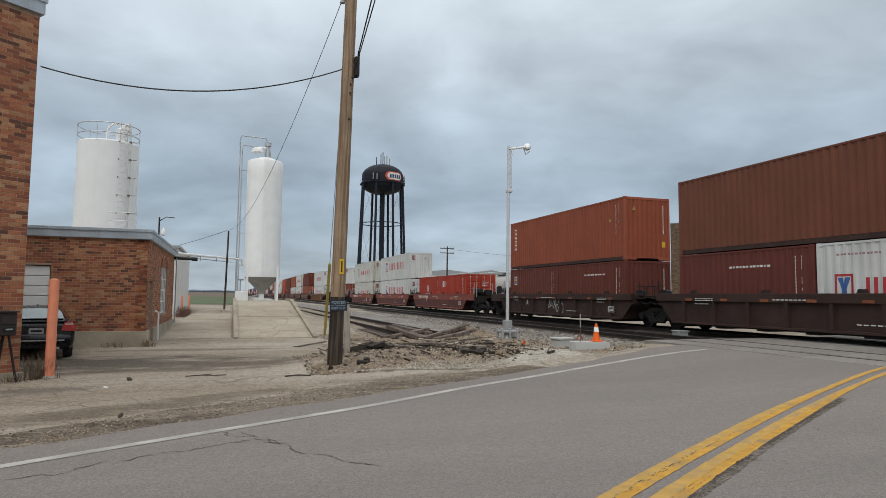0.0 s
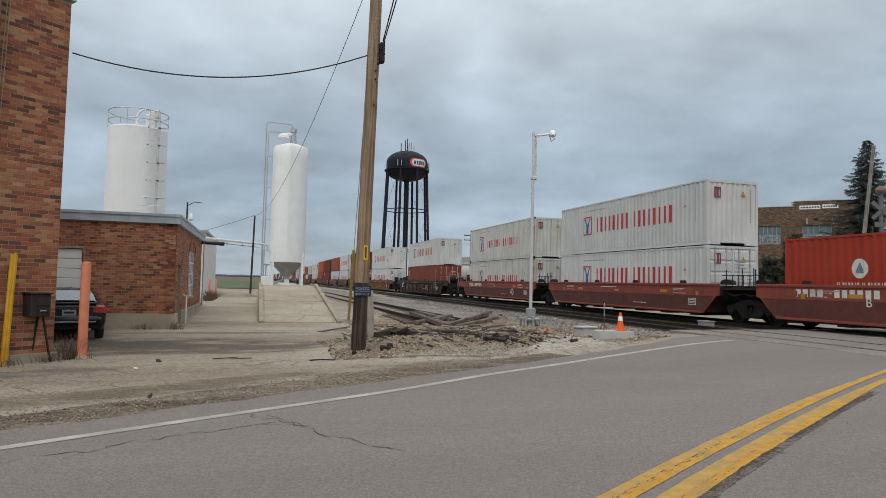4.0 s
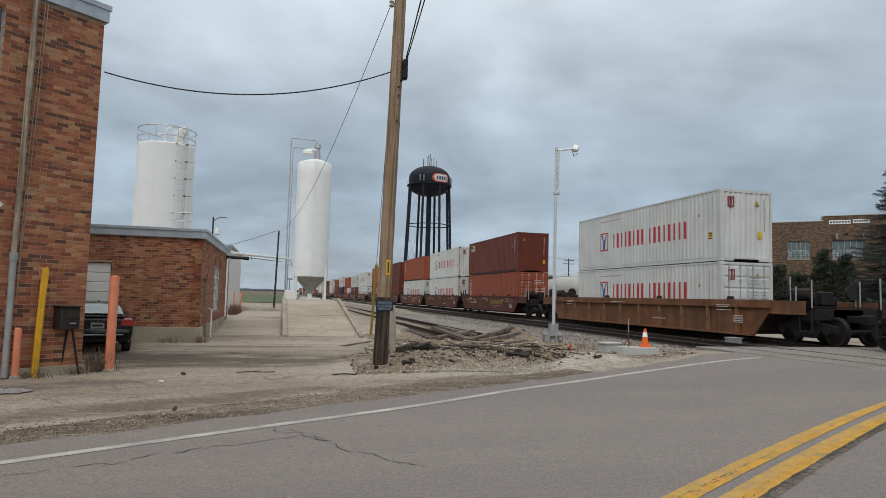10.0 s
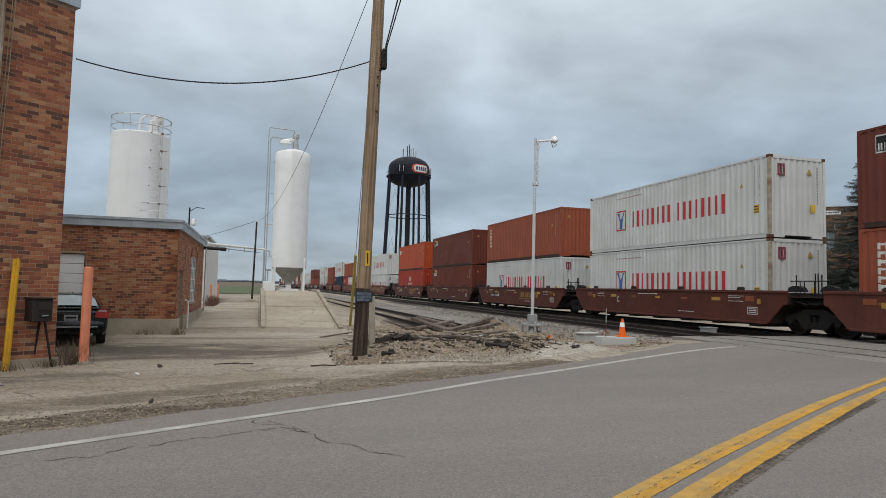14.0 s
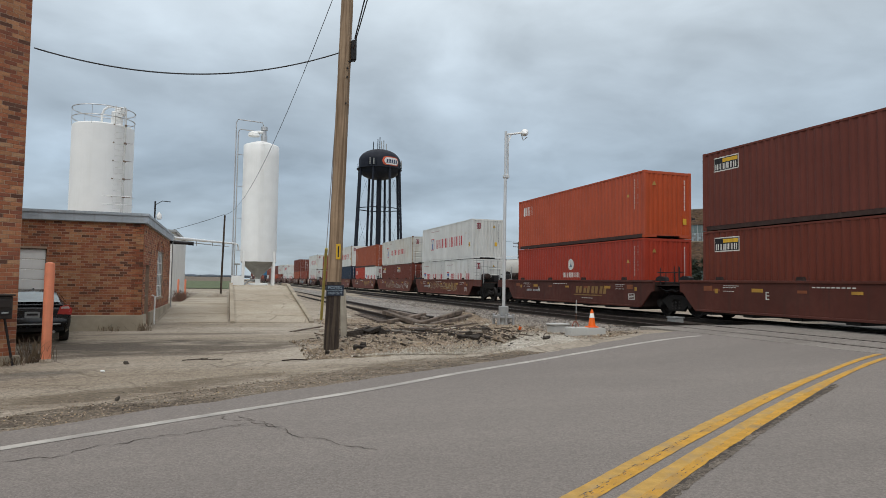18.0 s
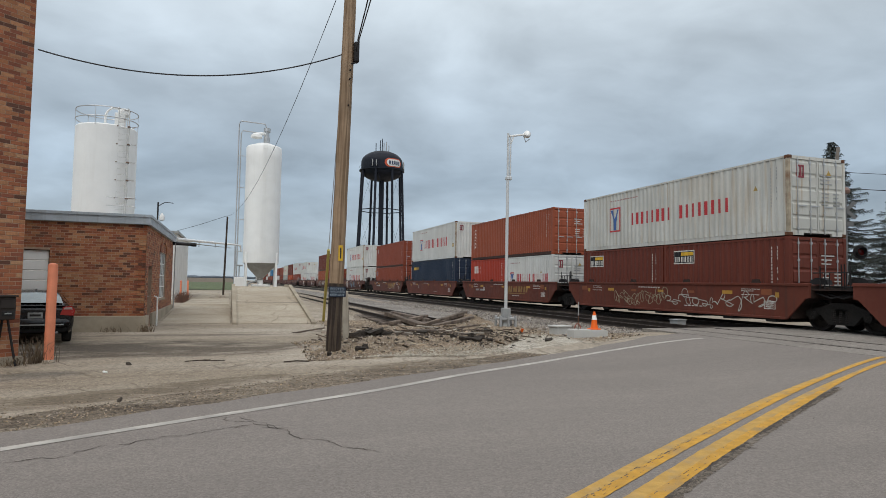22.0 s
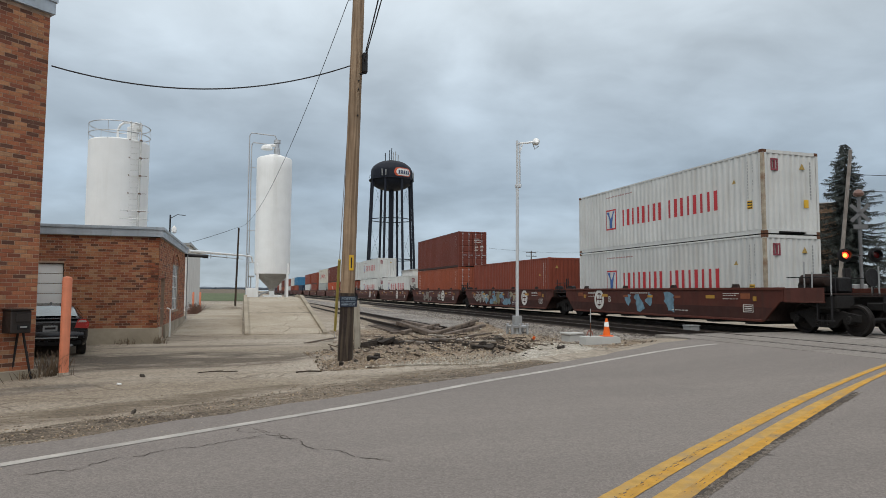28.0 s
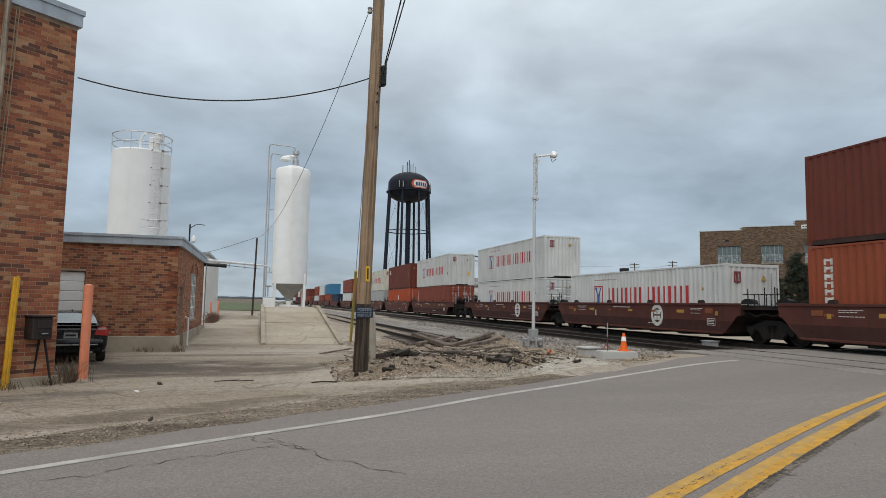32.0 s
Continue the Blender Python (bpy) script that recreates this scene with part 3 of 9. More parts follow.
def strip(o0, o1, lift, i0=0, i1=None, wob=0.0, seed=1, cols=1, tuck=False):
    """A strip along the road between two offsets from its middle, left positive."""
    rnd = random.Random(seed)
    rows = []
    for p, n in list(zip(CURVE, NORMALS))[i0:i1]:
        row = []
        for k in range(cols + 1):
            o = o0 + (o1 - o0) * k / cols
            if wob and k in (0, cols):
                o += rnd.uniform(-wob, wob)
            q = p + n * o
            row.append((q.x, q.y, road_rise(q.x) + lift if not (tuck and k == cols) else ground_z(q.x, q.y) - 0.03))
        rows.append(row)
    return Geo().sheet(rows)


def at_x(x):
    return min(range(len(CURVE)), key=lambda i: abs(CURVE[i].x - x))


def lay_road():
    a, b = at_x(-70), at_x(200)
    g = Geo()
    g.add(*[(s.v, s.f) for s in [strip(-6.2, 5.5, 0.0, a, b, 0.13, 2, 12)]][0])
    solo("road", g, M_ASPHALT, "grey asphalt two-lane road with fine cracks", "road", kind="structure", smooth=True)
    s = strip(5.3, 6.75, -0.012, at_x(-30), at_x(9.5), 0.25, 3, 4, True)
    solo("road_shoulder", s, M_SHOULDER, "broken asphalt and gravel road shoulder", "shoulder", kind="structure", smooth=True)
    line = rounded(EDGE, 0.4)
    rows = []
    for i in range(1, len(line) - 1):
        d = (line[i + 1] - line[i - 1]).normalized()
        rows.append([(line[i].x - d.y * s, line[i].y + d.x * s, road_rise(line[i].x) + 0.005) for s in (-0.072, 0.072)])
    solo("edge_line", Geo().sheet(rows), M_WHITE_LINE, "worn white edge line on the road", "road marking", kind="structure")
    # each line of the pair: an older pale coat and a fresher one beside it, narrower towards the crossing
    for k, (o0, o1, f0, f1, m, lab) in enumerate(((0.155, 0.268, 0.09, 0.145, M_YELLOW_OLD, "pale older yellow"), (0.05, 0.157, 0.035, 0.092, M_YELLOW_LINE, "worn yellow"), (-0.185, -0.06, -0.165, -0.12, M_YELLOW_OLD, "pale older yellow"), (-0.295, -0.183, -0.225, -0.163, M_YELLOW_LINE, "worn yellow"))):
        solo("centre_line", fine_strip(o0, o1, 0.005 + 0.001 * (k % 2), -60, 195, 0.004, 7 + k, 0.07, to=(f0, f1)), m, lab + " centre line on the road", "road marking", group="double centre line", kind="structure")
    # bare dashes along both lines
    for k, (x0, x1, o, w, gap) in enumerate(((-6, 2.0, 0.150, 0.014, 0.05), (2.0, 4.6, 0.150, 0.012, 0.1), (4.6, 7.6, 0.140, 0.010, 0.2), (-6, 5.0, 0.170, 0.008, 0.2), (-6, 5.0, 0.125, 0.008, 0.25), (-6, 3.4, 0.085, 0.006, 0.4), (-6, 6.0, -0.205, 0.007, 0.35), (-6, 7.0, -0.25, 0.006, 0.4))):
        solo("worn_stripe", fine_strip(o - w / 2, o + w / 2, 0.008, x0, x1, w * 0.5, 20 + k, 0.016, 0.2 + gap, skip=(0.02, 0.14)), M_WORN, "bare worn stripe in the yellow line", "road wear", kind="structure")
    solo("joint_patch", fine_strip(-0.39, -0.28, 0.003, -20, 8.3, 0.018, 10, 0.022), M_WORN, "ragged brownish worn asphalt along the joint", "road wear", kind="structure")
    # crumbled joint beside the middle line and cracks in the lane
    solo("centre_joint_crack", fine_strip(-0.335, -0.295, 0.006, -20, 8.3, 0.022, 9, 0.05, 0.08), M_TAR, "crumbled dark joint beside the yellow lines", "crack", kind="structure")
    rnd = random.Random(12)
    g = Geo()

    def crack(p, d, n, w, wig=0.5):
        pts = [Vector((*p, 0))]
        ang = math.atan2(d[1], d[0])
        for i in range(n):
            aa = ang + rnd.gauss(0, wig)
            pts.append(pts[-1] + Vector((math.cos(aa), math.sin(aa), 0)) * 0.06)
        rows = []
        for i, q in enumerate(pts):
            dd = (pts[min(n, i + 1)] - pts[max(0, i - 1)]).normalized()
            nn = Vector((-dd.y, dd.x, 0)) * w * rnd.uniform(0.3, 1.1) * (0.4 + 0.6 * math.sin(math.pi * (i + 0.5) / (n + 1)))
            rows.append([(*(q - nn).xy, road_rise(q.x) + 0.004), (*(q + nn).xy, road_rise(q.x) + 0.004)])
        g.sheet(rows)

    def crack_along(way, w):
        for a, b in zip(way, way[1:]):
            d = (b[0] - a[0], b[1] - a[1])
            crack(a, d, max(2, int(math.hypot(*d) / 0.058)), w, 0.45)

    crack_along([(-4.2, 5.3), (-3.0, 5.75), (-1.78, 6.4), (-1.27, 6.57), (-0.96, 6.79), (-0.6, 7.01), (-0.34, 7.03), (0.05, 7.29), (0.3, 7.33)], 0.009)
    crack_along([(-0.02, 7.86), (0.12, 7.6), (0.32, 7.46), (0.67, 7.06), (0.85, 6.55), (1.13, 6.15), (1.5, 5.9)], 0.010)
    crack_along([(0.19, 7.78), (0.42, 7.45), (0.67, 7.08)], 0.008)
    crack_along([(0.05, 7.29), (0.4, 7.22), (0.66, 7.07)], 0.006)
    for k in range(16):
        t = rnd.uniform(3.2, 8.0)
        q, nn = CURVE[at_x(t)], NORMALS[at_x(t)]
        o = rnd.uniform(-0.5, -0.33)
        crack((q.x + nn.x * o, q.y + nn.y * o), (rnd.uniform(-1, 1), rnd.uniform(-1, 1)), rnd.randint(2, 4), 0.004, 0.7)
    solo("asphalt_cracks", g, M_TAR, "fine dark cracks in the asphalt", "crack", kind="structure")


def lay_crossing():
    """Crossing surface: panels between and beside the rails of two tracks."""
    root = thing("level_crossing", None, "worn concrete and asphalt surface of the level crossing", "level crossing", kind="structure")
    top = RAIL - 0.004
    xs = [(11.9, TRACK_1 - 0.84), (TRACK_1 - 0.60, TRACK_1 + 0.60), (TRACK_1 + 0.84, TRACK_2 - 0.84), (TRACK_2 - 0.60, TRACK_2 + 0.60), (TRACK_2 + 0.84, 20.6)]
    k = 0
    for x0, x1 in xs:
        y = 1.2
        while y < 16.2:
            y1 = min(16.2, y + 2.44)
            g = Geo().cbox(x0 + 0.006, y + 0.006, 0.05, x1 - 0.006, y1 - 0.006, top + (0.004 if k % 3 else 0.0), 0.008)
            part("crossing_panel", g, M_PANEL, root)
            y = y1
            k += 1
    # dark strips added below panel level so the flangeways show as dark grooves
    for x in (TRACK_1, TRACK_2):
        for s in (-0.72, 0.72):
            part("flangeway_filler", Geo().box(x + s - 0.13, 1.2, 0.06, x + s + 0.13, 16.2, top - 0.05), M_TAR, root, "dark strip added to darken the flangeway")
    part("stop_bar", Geo().box(16.1, 13.2, top + 0.006, 16.9, 13.32, top + 0.010), M_WHITE_LINE, root)


def rail_geo(x, y0, y1, z):
    g = Geo()
    prof = [(-0.07, 0), (0.07, 0), (0.07, 0.012), (0.012, 0.03), (0.012, 0.115), (0.036, 0.122), (0.036, 0.152), (-0.036, 0.152), (-0.036, 0.122), (-0.012, 0.115), (-0.012, 0.03), (-0.07, 0.012)]
    g.prism([(x + a, z + b) for a, b in prof], "y", y0, y1)
    return g


def lay_track(name, x, y0, y1, top, label, ties, worn=True, near=(0, 0)):
    root = thing(name, None, label, "railway track", kind="structure")
    for s in (-0.7525, 0.7525):
        r = part("rail", rail_geo(x + s, y0, y1, top - 0.155), M_RAIL, root)
        if worn:
            part("rail_head", Geo().box(x + s - 0.027, y0, top - 0.003, x + s + 0.027, y1, top), M_RAILTOP, r)
    rnd = random.Random(int(x * 10))
    proto = Geo().cbox(-1.3, -0.115, -0.18, 1.3, 0.115, 0, 0.012).mesh("tie", M_TIE)
    far, y, n = Geo(), y0 + 0.3, 0
    while y < y1:
        m = pose(x + rnd.uniform(-0.05, 0.05), y + rnd.uniform(-0.03, 0.03), top - 0.157, 0, rnd.uniform(-0.5, 0.5), rnd.uniform(-1.2, 1.2))
        if near[0] < y < near[1]:
            part("tie", proto, None, root, at=m)
        elif ties and y < 220:
            far.box(-1.3, -0.115, -0.18, 1.3, 0.115, 0, m)
        y += 0.53
        n += 1
    if far.v:
        tagged(part("far_ties", far, M_TIE, root), kind="stuff")
    return root


def lay_tracks():
    # ballast bed of the two main tracks
    for y0, y1, k in ((16.25, 900, 1), (-300, 1.15, 2)):
        prof = [(10.6, 0.0), (11.9, RAIL - 0.175), (15.3, RAIL - 0.175), (15.9, RAIL - 0.23), (16.5, RAIL - 0.175), (19.9, RAIL - 0.175), (21.4, 0.0)]
        ys = [y0, y0 + 2, y0 + 5] + [y for y in range(-290, 890, 10) if y0 + 6 < y < y1 - 6] + [y1]
        ext = 1.6
        rows = []
        for i, y in enumerate(ys):
            rows.append([(a, y, b + 0.03 * noise.noise((a, y * 0.7, k))) for a, b in prof])
        solo("ballast_bed", Geo().sheet(rows), M_BALLAST, "grey crushed stone ballast under the tracks", "ballast", kind="structure", smooth=True)
    lay_track("track_1", TRACK_1, -120, 800, RAIL, "empty main track with dark rusty rails", True, near=(16.6, 70))
    lay_track("track_2", TRACK_2, -120, 800, RAIL, "main track under the train", True, near=(16.6, 60))
    lay_track("siding_track", SIDING, 22.6, 420, 0.29, "rusty siding track with weathered wooden ties", True, False, near=(22, 70))
    for nm, x in (("oily_ballast", TRACK_1), ("oily_ballast", TRACK_2)):
        for a, b in ((16.3, 700), (-200, 1.1)):
            solo(nm, Geo().sheet([[(x + u, y, RAIL - 0.166 + 0.006 * noise.noise((u * 3, y, 1))) for u in (-1.75, -1.35, -0.9, -0.3, 0.3, 0.9, 1.35, 1.75)] for y in [a + (b - a) * (k / 40) ** 2 for k in range(41)]]), M_OILY, "dark oily ballast between the rails", "ballast", kind="structure", smooth=True)
    rows = []
    for y in [23.5 + 0.5 * k for k in range(40)] + [44 + 4 * k for k in range(20)]:
        rows.append([(x + 0.25 * noise.noise((x, y * 0.6, 8)), y, lie_z(x, y) + d) for x, d in ((7.9, -0.03), (8.4, 0.02), (9.2, 0.03), (10.0, 0.03), (10.7, 0.03), (11.1, -0.03))])
    solo("side_ballast", Geo().sheet(rows), M_BALLAST, "grey crushed stone between the siding and the main tracks", "ballast", kind="structure", smooth=True)
    rows = []
    for y in [22.0 + 0.5 * k for k in range(44)] + [44 + 4 * k for k in range(30)]:
        rows.append([(x + 0.3 * noise.noise((x, y * 0.6, 5)), y, lie_z(x, y) + d) for x, d in ((4.7, -0.03), (5.2, 0.006), (5.9, 0.012), (6.7, 0.012), (7.5, 0.012), (8.0, 0.012), (8.4, -0.03))])
    solo("siding_bed", Geo().sheet(rows), soil("siding_gravel", (0.29, 0.245, 0.19), (0.19, 0.155, 0.118), (0.11, 0.088, 0.066), 0.6, 2.0, 22.0, 0.42, 0.6, (0.4, 0.6), (0.56, 0.66), 0.7, 1.0), "brown gravel bed of the disused siding", "gravel", kind="structure", smooth=True)
    # loose stones on the near shoulder and round the torn-up siding
    rnd = random.Random(21)
    g = Geo()
    for i in range(11000):
        y = 16.4 + 30 * rnd.random() ** 1.6
        x = rnd.uniform(9.4, 12.4 if i % 5 else 15.6)
        z = max(lie_z(x, y), (RAIL - 0.175) * smooth01((x - 10.5) / 1.4))
        g.rock((x, y, z + 0.01), rnd.uniform(0.018, 0.038), rnd)
    tagged(part("ballast_stones", g, M_GREY_STONE), "loose grey ballast stones beside the rails", "stones", kind="stuff")
    g, p = Geo(), Geo()
    for i in range(24000):
        x = rnd.uniform(1.6, 11.0)
        y = 13.0 + 12.0 * rnd.random() ** 2.0
        o = off_road(x, y)
        if o < (6.6 if x < 8.8 else 6.0) or (x < 3.2 and y > 17.2):
            continue
        z = ground_z(x, y) + 0.014
        pale = o < 7.6 + 1.3 * smooth01((x - 6.5) / 2) and x < 9.0 + 0.5 * noise.noise((x * 2, y * 2, 3))
        r = rnd.uniform(0.007, 0.02) if rnd.random() < 0.94 else rnd.uniform(0.022, 0.042)
        if pale:
            if rnd.random() < 0.85:
                p.rock((x, y, z + 0.012), r * 0.9, rnd)
        elif rnd.random() < 0.8:
            (p if rnd.random() < 0.16 else g).rock((x, y, z), r, rnd)
    tagged(part("loose_gravel", g, M_STONE), "brown gravel and rubble heaped round the pole", "gravel", kind="stuff")
    # dark chips added in place of the shadows between the stones
    tar = Geo()
    for i in range(500):
        x, y = rnd.gauss(5.2, 1.9), rnd.gauss(16.6, 1.5)
        if off_road(x, y) > 6.8 and x > 2.3:
            tar.rock((x, y, lie_z(x, y) + 0.02), rnd.uniform(0.015, 0.05), rnd)
    tagged(part("asphalt_chips", tar, M_TAR), "dark asphalt-coloured chips standing for shadows in the gravel", "rubble", kind="stuff")
    tagged(part("pale_gravel", p, M_PALE_STONE), "pale fresh gravel by the lamp post", "gravel", kind="stuff")
    g = Geo()
    for i in range(7000):
        t = rnd.uniform(at_x(-9), at_x(9))
        k = int(t)
        o = rnd.gauss(6.0, 0.5) if i % 4 else rnd.uniform(5.4, 9.5)
        q = CURVE[k].lerp(CURVE[k + 1], t - k) + NORMALS[k] * o
        z = max(ground_z(q.x, q.y), road_rise(q.x) - 0.012 if o < 6.4 else -9)
        g.rock((q.x, q.y, z + 0.003), (rnd.uniform(0.006, 0.016) if i % 40 else 0.03) if i % 4 else rnd.uniform(0.004, 0.009), rnd)
    tagged(part("shoulder_gravel", g, M_STONE), "fine gravel along the road shoulder", "gravel", kind="stuff")
    # ragged sheets of rubble dirt and of fresh pale gravel
    for nm, m, lab, x0, x1, y0, y1, lift, seed in (("rubble_bed", M_DIRT, "dark brown rubble and dirt round the pole", 1.3, 11.2, 12.8, 25.5, 0.012, 1), ("gravel_patch", M_PALE_DIRT, "pale fresh gravel beside the lamp post", 3.5, 10.8, 13.0, 20.5, 0.026, 2)):
        G, st = Geo(), 0.18
        nx, ny = int((x1 - x0) / st), int((y1 - y0) / st)
        pts, keep = {}, []
        for i in range(nx + 1):
            for j in range(ny + 1):
                x, y = x0 + i * st, y0 + j * st
                pts[i, j] = (x + 0.06 * noise.noise((x * 3, y * 3, seed)), y + 0.06 * noise.noise((x * 3, y * 3, seed + 9)), lie_z(x, y) + lift + 0.01 * noise.noise((x * 1.7, y * 1.7, 4)))
        for i in range(nx):
            for j in range(ny):
                x, y = x0 + i * st, y0 + j * st
                o, w = off_road(x, y), 0.55 * noise.noise((x * 0.8, y * 0.8, seed))
                if seed == 1:
                    ok = o > (7.0 if x < 8.8 else 6.15) + w * (1 if x < 8.8 else 0.3) and ((x - 2.3) / 1.3 > -0.6 + w or y > 22.5) and x < 10.9 - 1.4 * smooth01((y - 17.5) / 2) + w
                    ok = ok and not (x < 3.25 and y > 17.0 + w)
                else:
                    ok = 6.3 + 0.3 * w < o < 7.5 + w * 1.4 + 0.9 * smooth01((x - 6.5) / 2) and 5.9 + 0.8 * w < x < 8.9 + w
                if ok:
                    keep.append((i, j))
        ix, kept = {}, set(keep)
        for i, j in [c for c in pts if not {(c[0] - 1, c[1] - 1), (c[0], c[1] - 1), (c[0] - 1, c[1]), c} <= kept]:
            pts[i, j] = (*pts[i, j][:2], lie_z(*pts[i, j][:2]) - 0.02)
        for i, j in keep:
            for c in ((i, j), (i + 1, j), (i + 1, j + 1), (i, j + 1)):
                ix.setdefault(c, len(ix))
        G.add([pts[c] for c in ix], [tuple(ix[c] for c in ((i, j), (i + 1, j), (i + 1, j + 1), (i, j + 1))) for i, j in keep])
        solo(nm, G, m, lab, "gravel", kind="structure", smooth=True)


# ---- buildings ----
def wall_with_holes(g, length, z0, z1, holes, thick, m):
    """A wall as blocks round its openings."""
    xs = sorted({0, length, *[h[0] for h in holes], *[h[1] for h in holes]})
    for a, b in zip(xs, xs[1:]):
        cuts = sorted([(h[2], h[3]) for h in holes if h[0] <= a + 1e-6 and h[1] >= b - 1e-6])
        z = z0
        for c, d in cuts:
            if c > z:
                g.box(a, 0, z, b, thick, c, m)
            z = d
        if z < z1:
            g.box(a, 0, z, b, thick, z1, m)


def steel_window(name, m, w, h, nx, nz, parent, glass=None, steel=None):
    win = part(name, Geo().box(-0.03, 0.05, -0.05, w + 0.03, 0.10, 0).box(-0.03, -0.03, -0.07, w + 0.03, 0.1, -0.02), M_CONCRETE, parent, "concrete window sill", at=m)
    fr = Geo()
    for i in range(nx + 1):
        x = w * i / nx
        fr.box(x - 0.022, 0.05, 0, x + 0.022, 0.1, h)
    for k in range(nz + 1):
        z = h * k / nz
        fr.box(0, 0.055, z - 0.02, w, 0.095, z + 0.02)
    part("window_frame", fr, steel or M_WHITE, win, "painted steel window frame")
    for i in range(nx):
        for k in range(nz):
            part("pane", Geo().box(w * i / nx + 0.02, 0.07, h * k / nz + 0.02, w * (i + 1) / nx - 0.02, 0.08, h * (k + 1) / nz - 0.02), glass or M_GLASS, win)
    return win


def corner_building():
    """Tall brick block beside the road; its face runs at 40 degrees and its end stands over the yard."""
    root = thing("corner_building", None, "tall red-brown brick building with a grey metal coping", "building", kind="structure")
    cx, cy, ang = -3.63, 13.66, 220.0
    # local x runs from the yard corner along the face, local y into the building
    m = pose(cx, cy, 0, 0, 0, ang) @ Matrix.Diagonal((1, -1, 1, 1))
    holes = [(1.72, 3.1, 5.06, 6.55), (5.2, 6.8, 5.06, 6.55)]
    g = Geo()
    wall_with_holes(g, 26, 0, 6.93, holes, 0.3, m)
    g.box(0, 0.3, 0, 0.3, 14, 6.93, m).box(0.3, 13.7, 0, 26, 14, 6.93, m).box(25.7, 0.3, 0, 26, 13.7, 6.93, m)
    part("wall", g, M_MORTAR, root)
    part("roof", Geo().box(0.3, 0.3, 6.6, 25.7, 13.7, 6.8, m), M_DARK, root)
    part("footing", Geo().cbox(-0.05, -0.06, -0.2, 26, 0.0, 0.13, 0.01, m), M_CONCRETE, root)
    cop = Geo().box(-0.06, -0.075, 6.93, 26, 0.34, 7.17, m).box(-0.09, -0.10, 7.17, 26, 0.36, 7.27, m).box(-0.06, 0.34, 6.93, 0.34, 14, 7.17, m)
    part("coping", cop, M_COPING, root, "weathered grey metal coping")
    base = (cx, cy, 0)
    # bricks, face turned outwards
    flip = pose(cx, cy, 0, 0, 0, ang)
    rnd = random.Random(3)
    joined, cache, j, course, blen, count = Geo(), {}, 0.010, 0.0765, 0.213, 0
    for c in range(88):
        z = 0.13 + c * course
        a = -(c % 2) * blen / 2
        while a < 7.0:
            s, e = max(0, a), a + blen
            if any(s < h[1] and e > h[0] and z < h[3] and z + course > h[2] for h in holes):
                for h in holes:
                    if z < h[3] and z + course > h[2]:
                        if s < h[0] < e:
                            e = h[0]
                        elif s < h[1] < e:
                            s = h[1]
                        elif h[0] <= s and e <= h[1]:
                            e = s
            if e - s > 0.05:
                w, off = round(e - s - j, 3), rnd.uniform(0, 0.004)
                if e < 1.5 and 6 < c < 57 and count < 320:
                    if w not in cache:
                        cache[w] = Geo().cbox(0, 0, 0, w, 0.05, course - j, 0.004).mesh("brick", M_BRICK)
                    part("brick", cache[w], None, root, at=flip @ pose(s + j / 2, -0.0455 + off * 0.5, z))
                    count += 1
                else:
                    joined.box(s + j / 2, -0.03, z, e - j / 2, 0.0045 - off * 0.5, z + course - j, flip)
            a += blen
    tagged(part("brickwork", joined, M_BRICK_I, root), kind="stuff")
    for h in holes:
        steel_window("window", m @ pose(h[0], 0, h[2]) , h[1] - h[0], h[3] - h[2], 2, 3, root, steel=M_GREY)
    # rain pipe with its thin wires
    q = lambda a, o, z: tuple(m @ Vector((a, -o, z)))
    pipe = solo("rain_pipe", Geo().cyl(q(1.33, 0.11, 0), q(1.33, 0.11, 2.1), 0.055, n=12).cyl(q(1.33, 0.11, 2.06), q(1.33, 0.11, 2.2), 0.07, n=12), M_GREY, "grey rain pipe with a rust-streaked upper length on the brick face", "pipe", smooth=True)
    part("upper_pipe", Geo().cyl(q(1.33, 0.11, 2.2), q(1.27, 0.11, 7.0), 0.05, n=12), mat("rusty_tan_pipe", (0.40, 0.33, 0.25), 0.8, grain=0.7, var=0.4, scale=5, streak=0.8, dirt=(0.10, 0.06, 0.035), bump=0.4), pipe, "rust-streaked tan upper pipe", smooth=True)
    solo("wall_cable", Geo().tube([q(1.05, 0.05, 6.9), q(1.15, 0.05, 3.5), q(1.22, 0.05, 1.4)], 0.008, 5).tube([q(1.10, 0.05, 6.9), q(1.20, 0.05, 3.5), q(1.22, 0.05, 1.4)], 0.008, 5), mat("pale_cable", (0.35, 0.28, 0.2), 0.7), "pair of thin pale cables down the brick face", "cable")
    cam_g = Geo().cyl(q(1.66, 0.06, 3.05), q(1.66, 0.26, 3.0), 0.05, n=10).box(1.62, -0.1, 3.0, 1.7, -0.02, 3.1, m)
    solo("wall_light", cam_g, M_WHITE, "small white floodlight on the brick wall", "light", smooth=True)


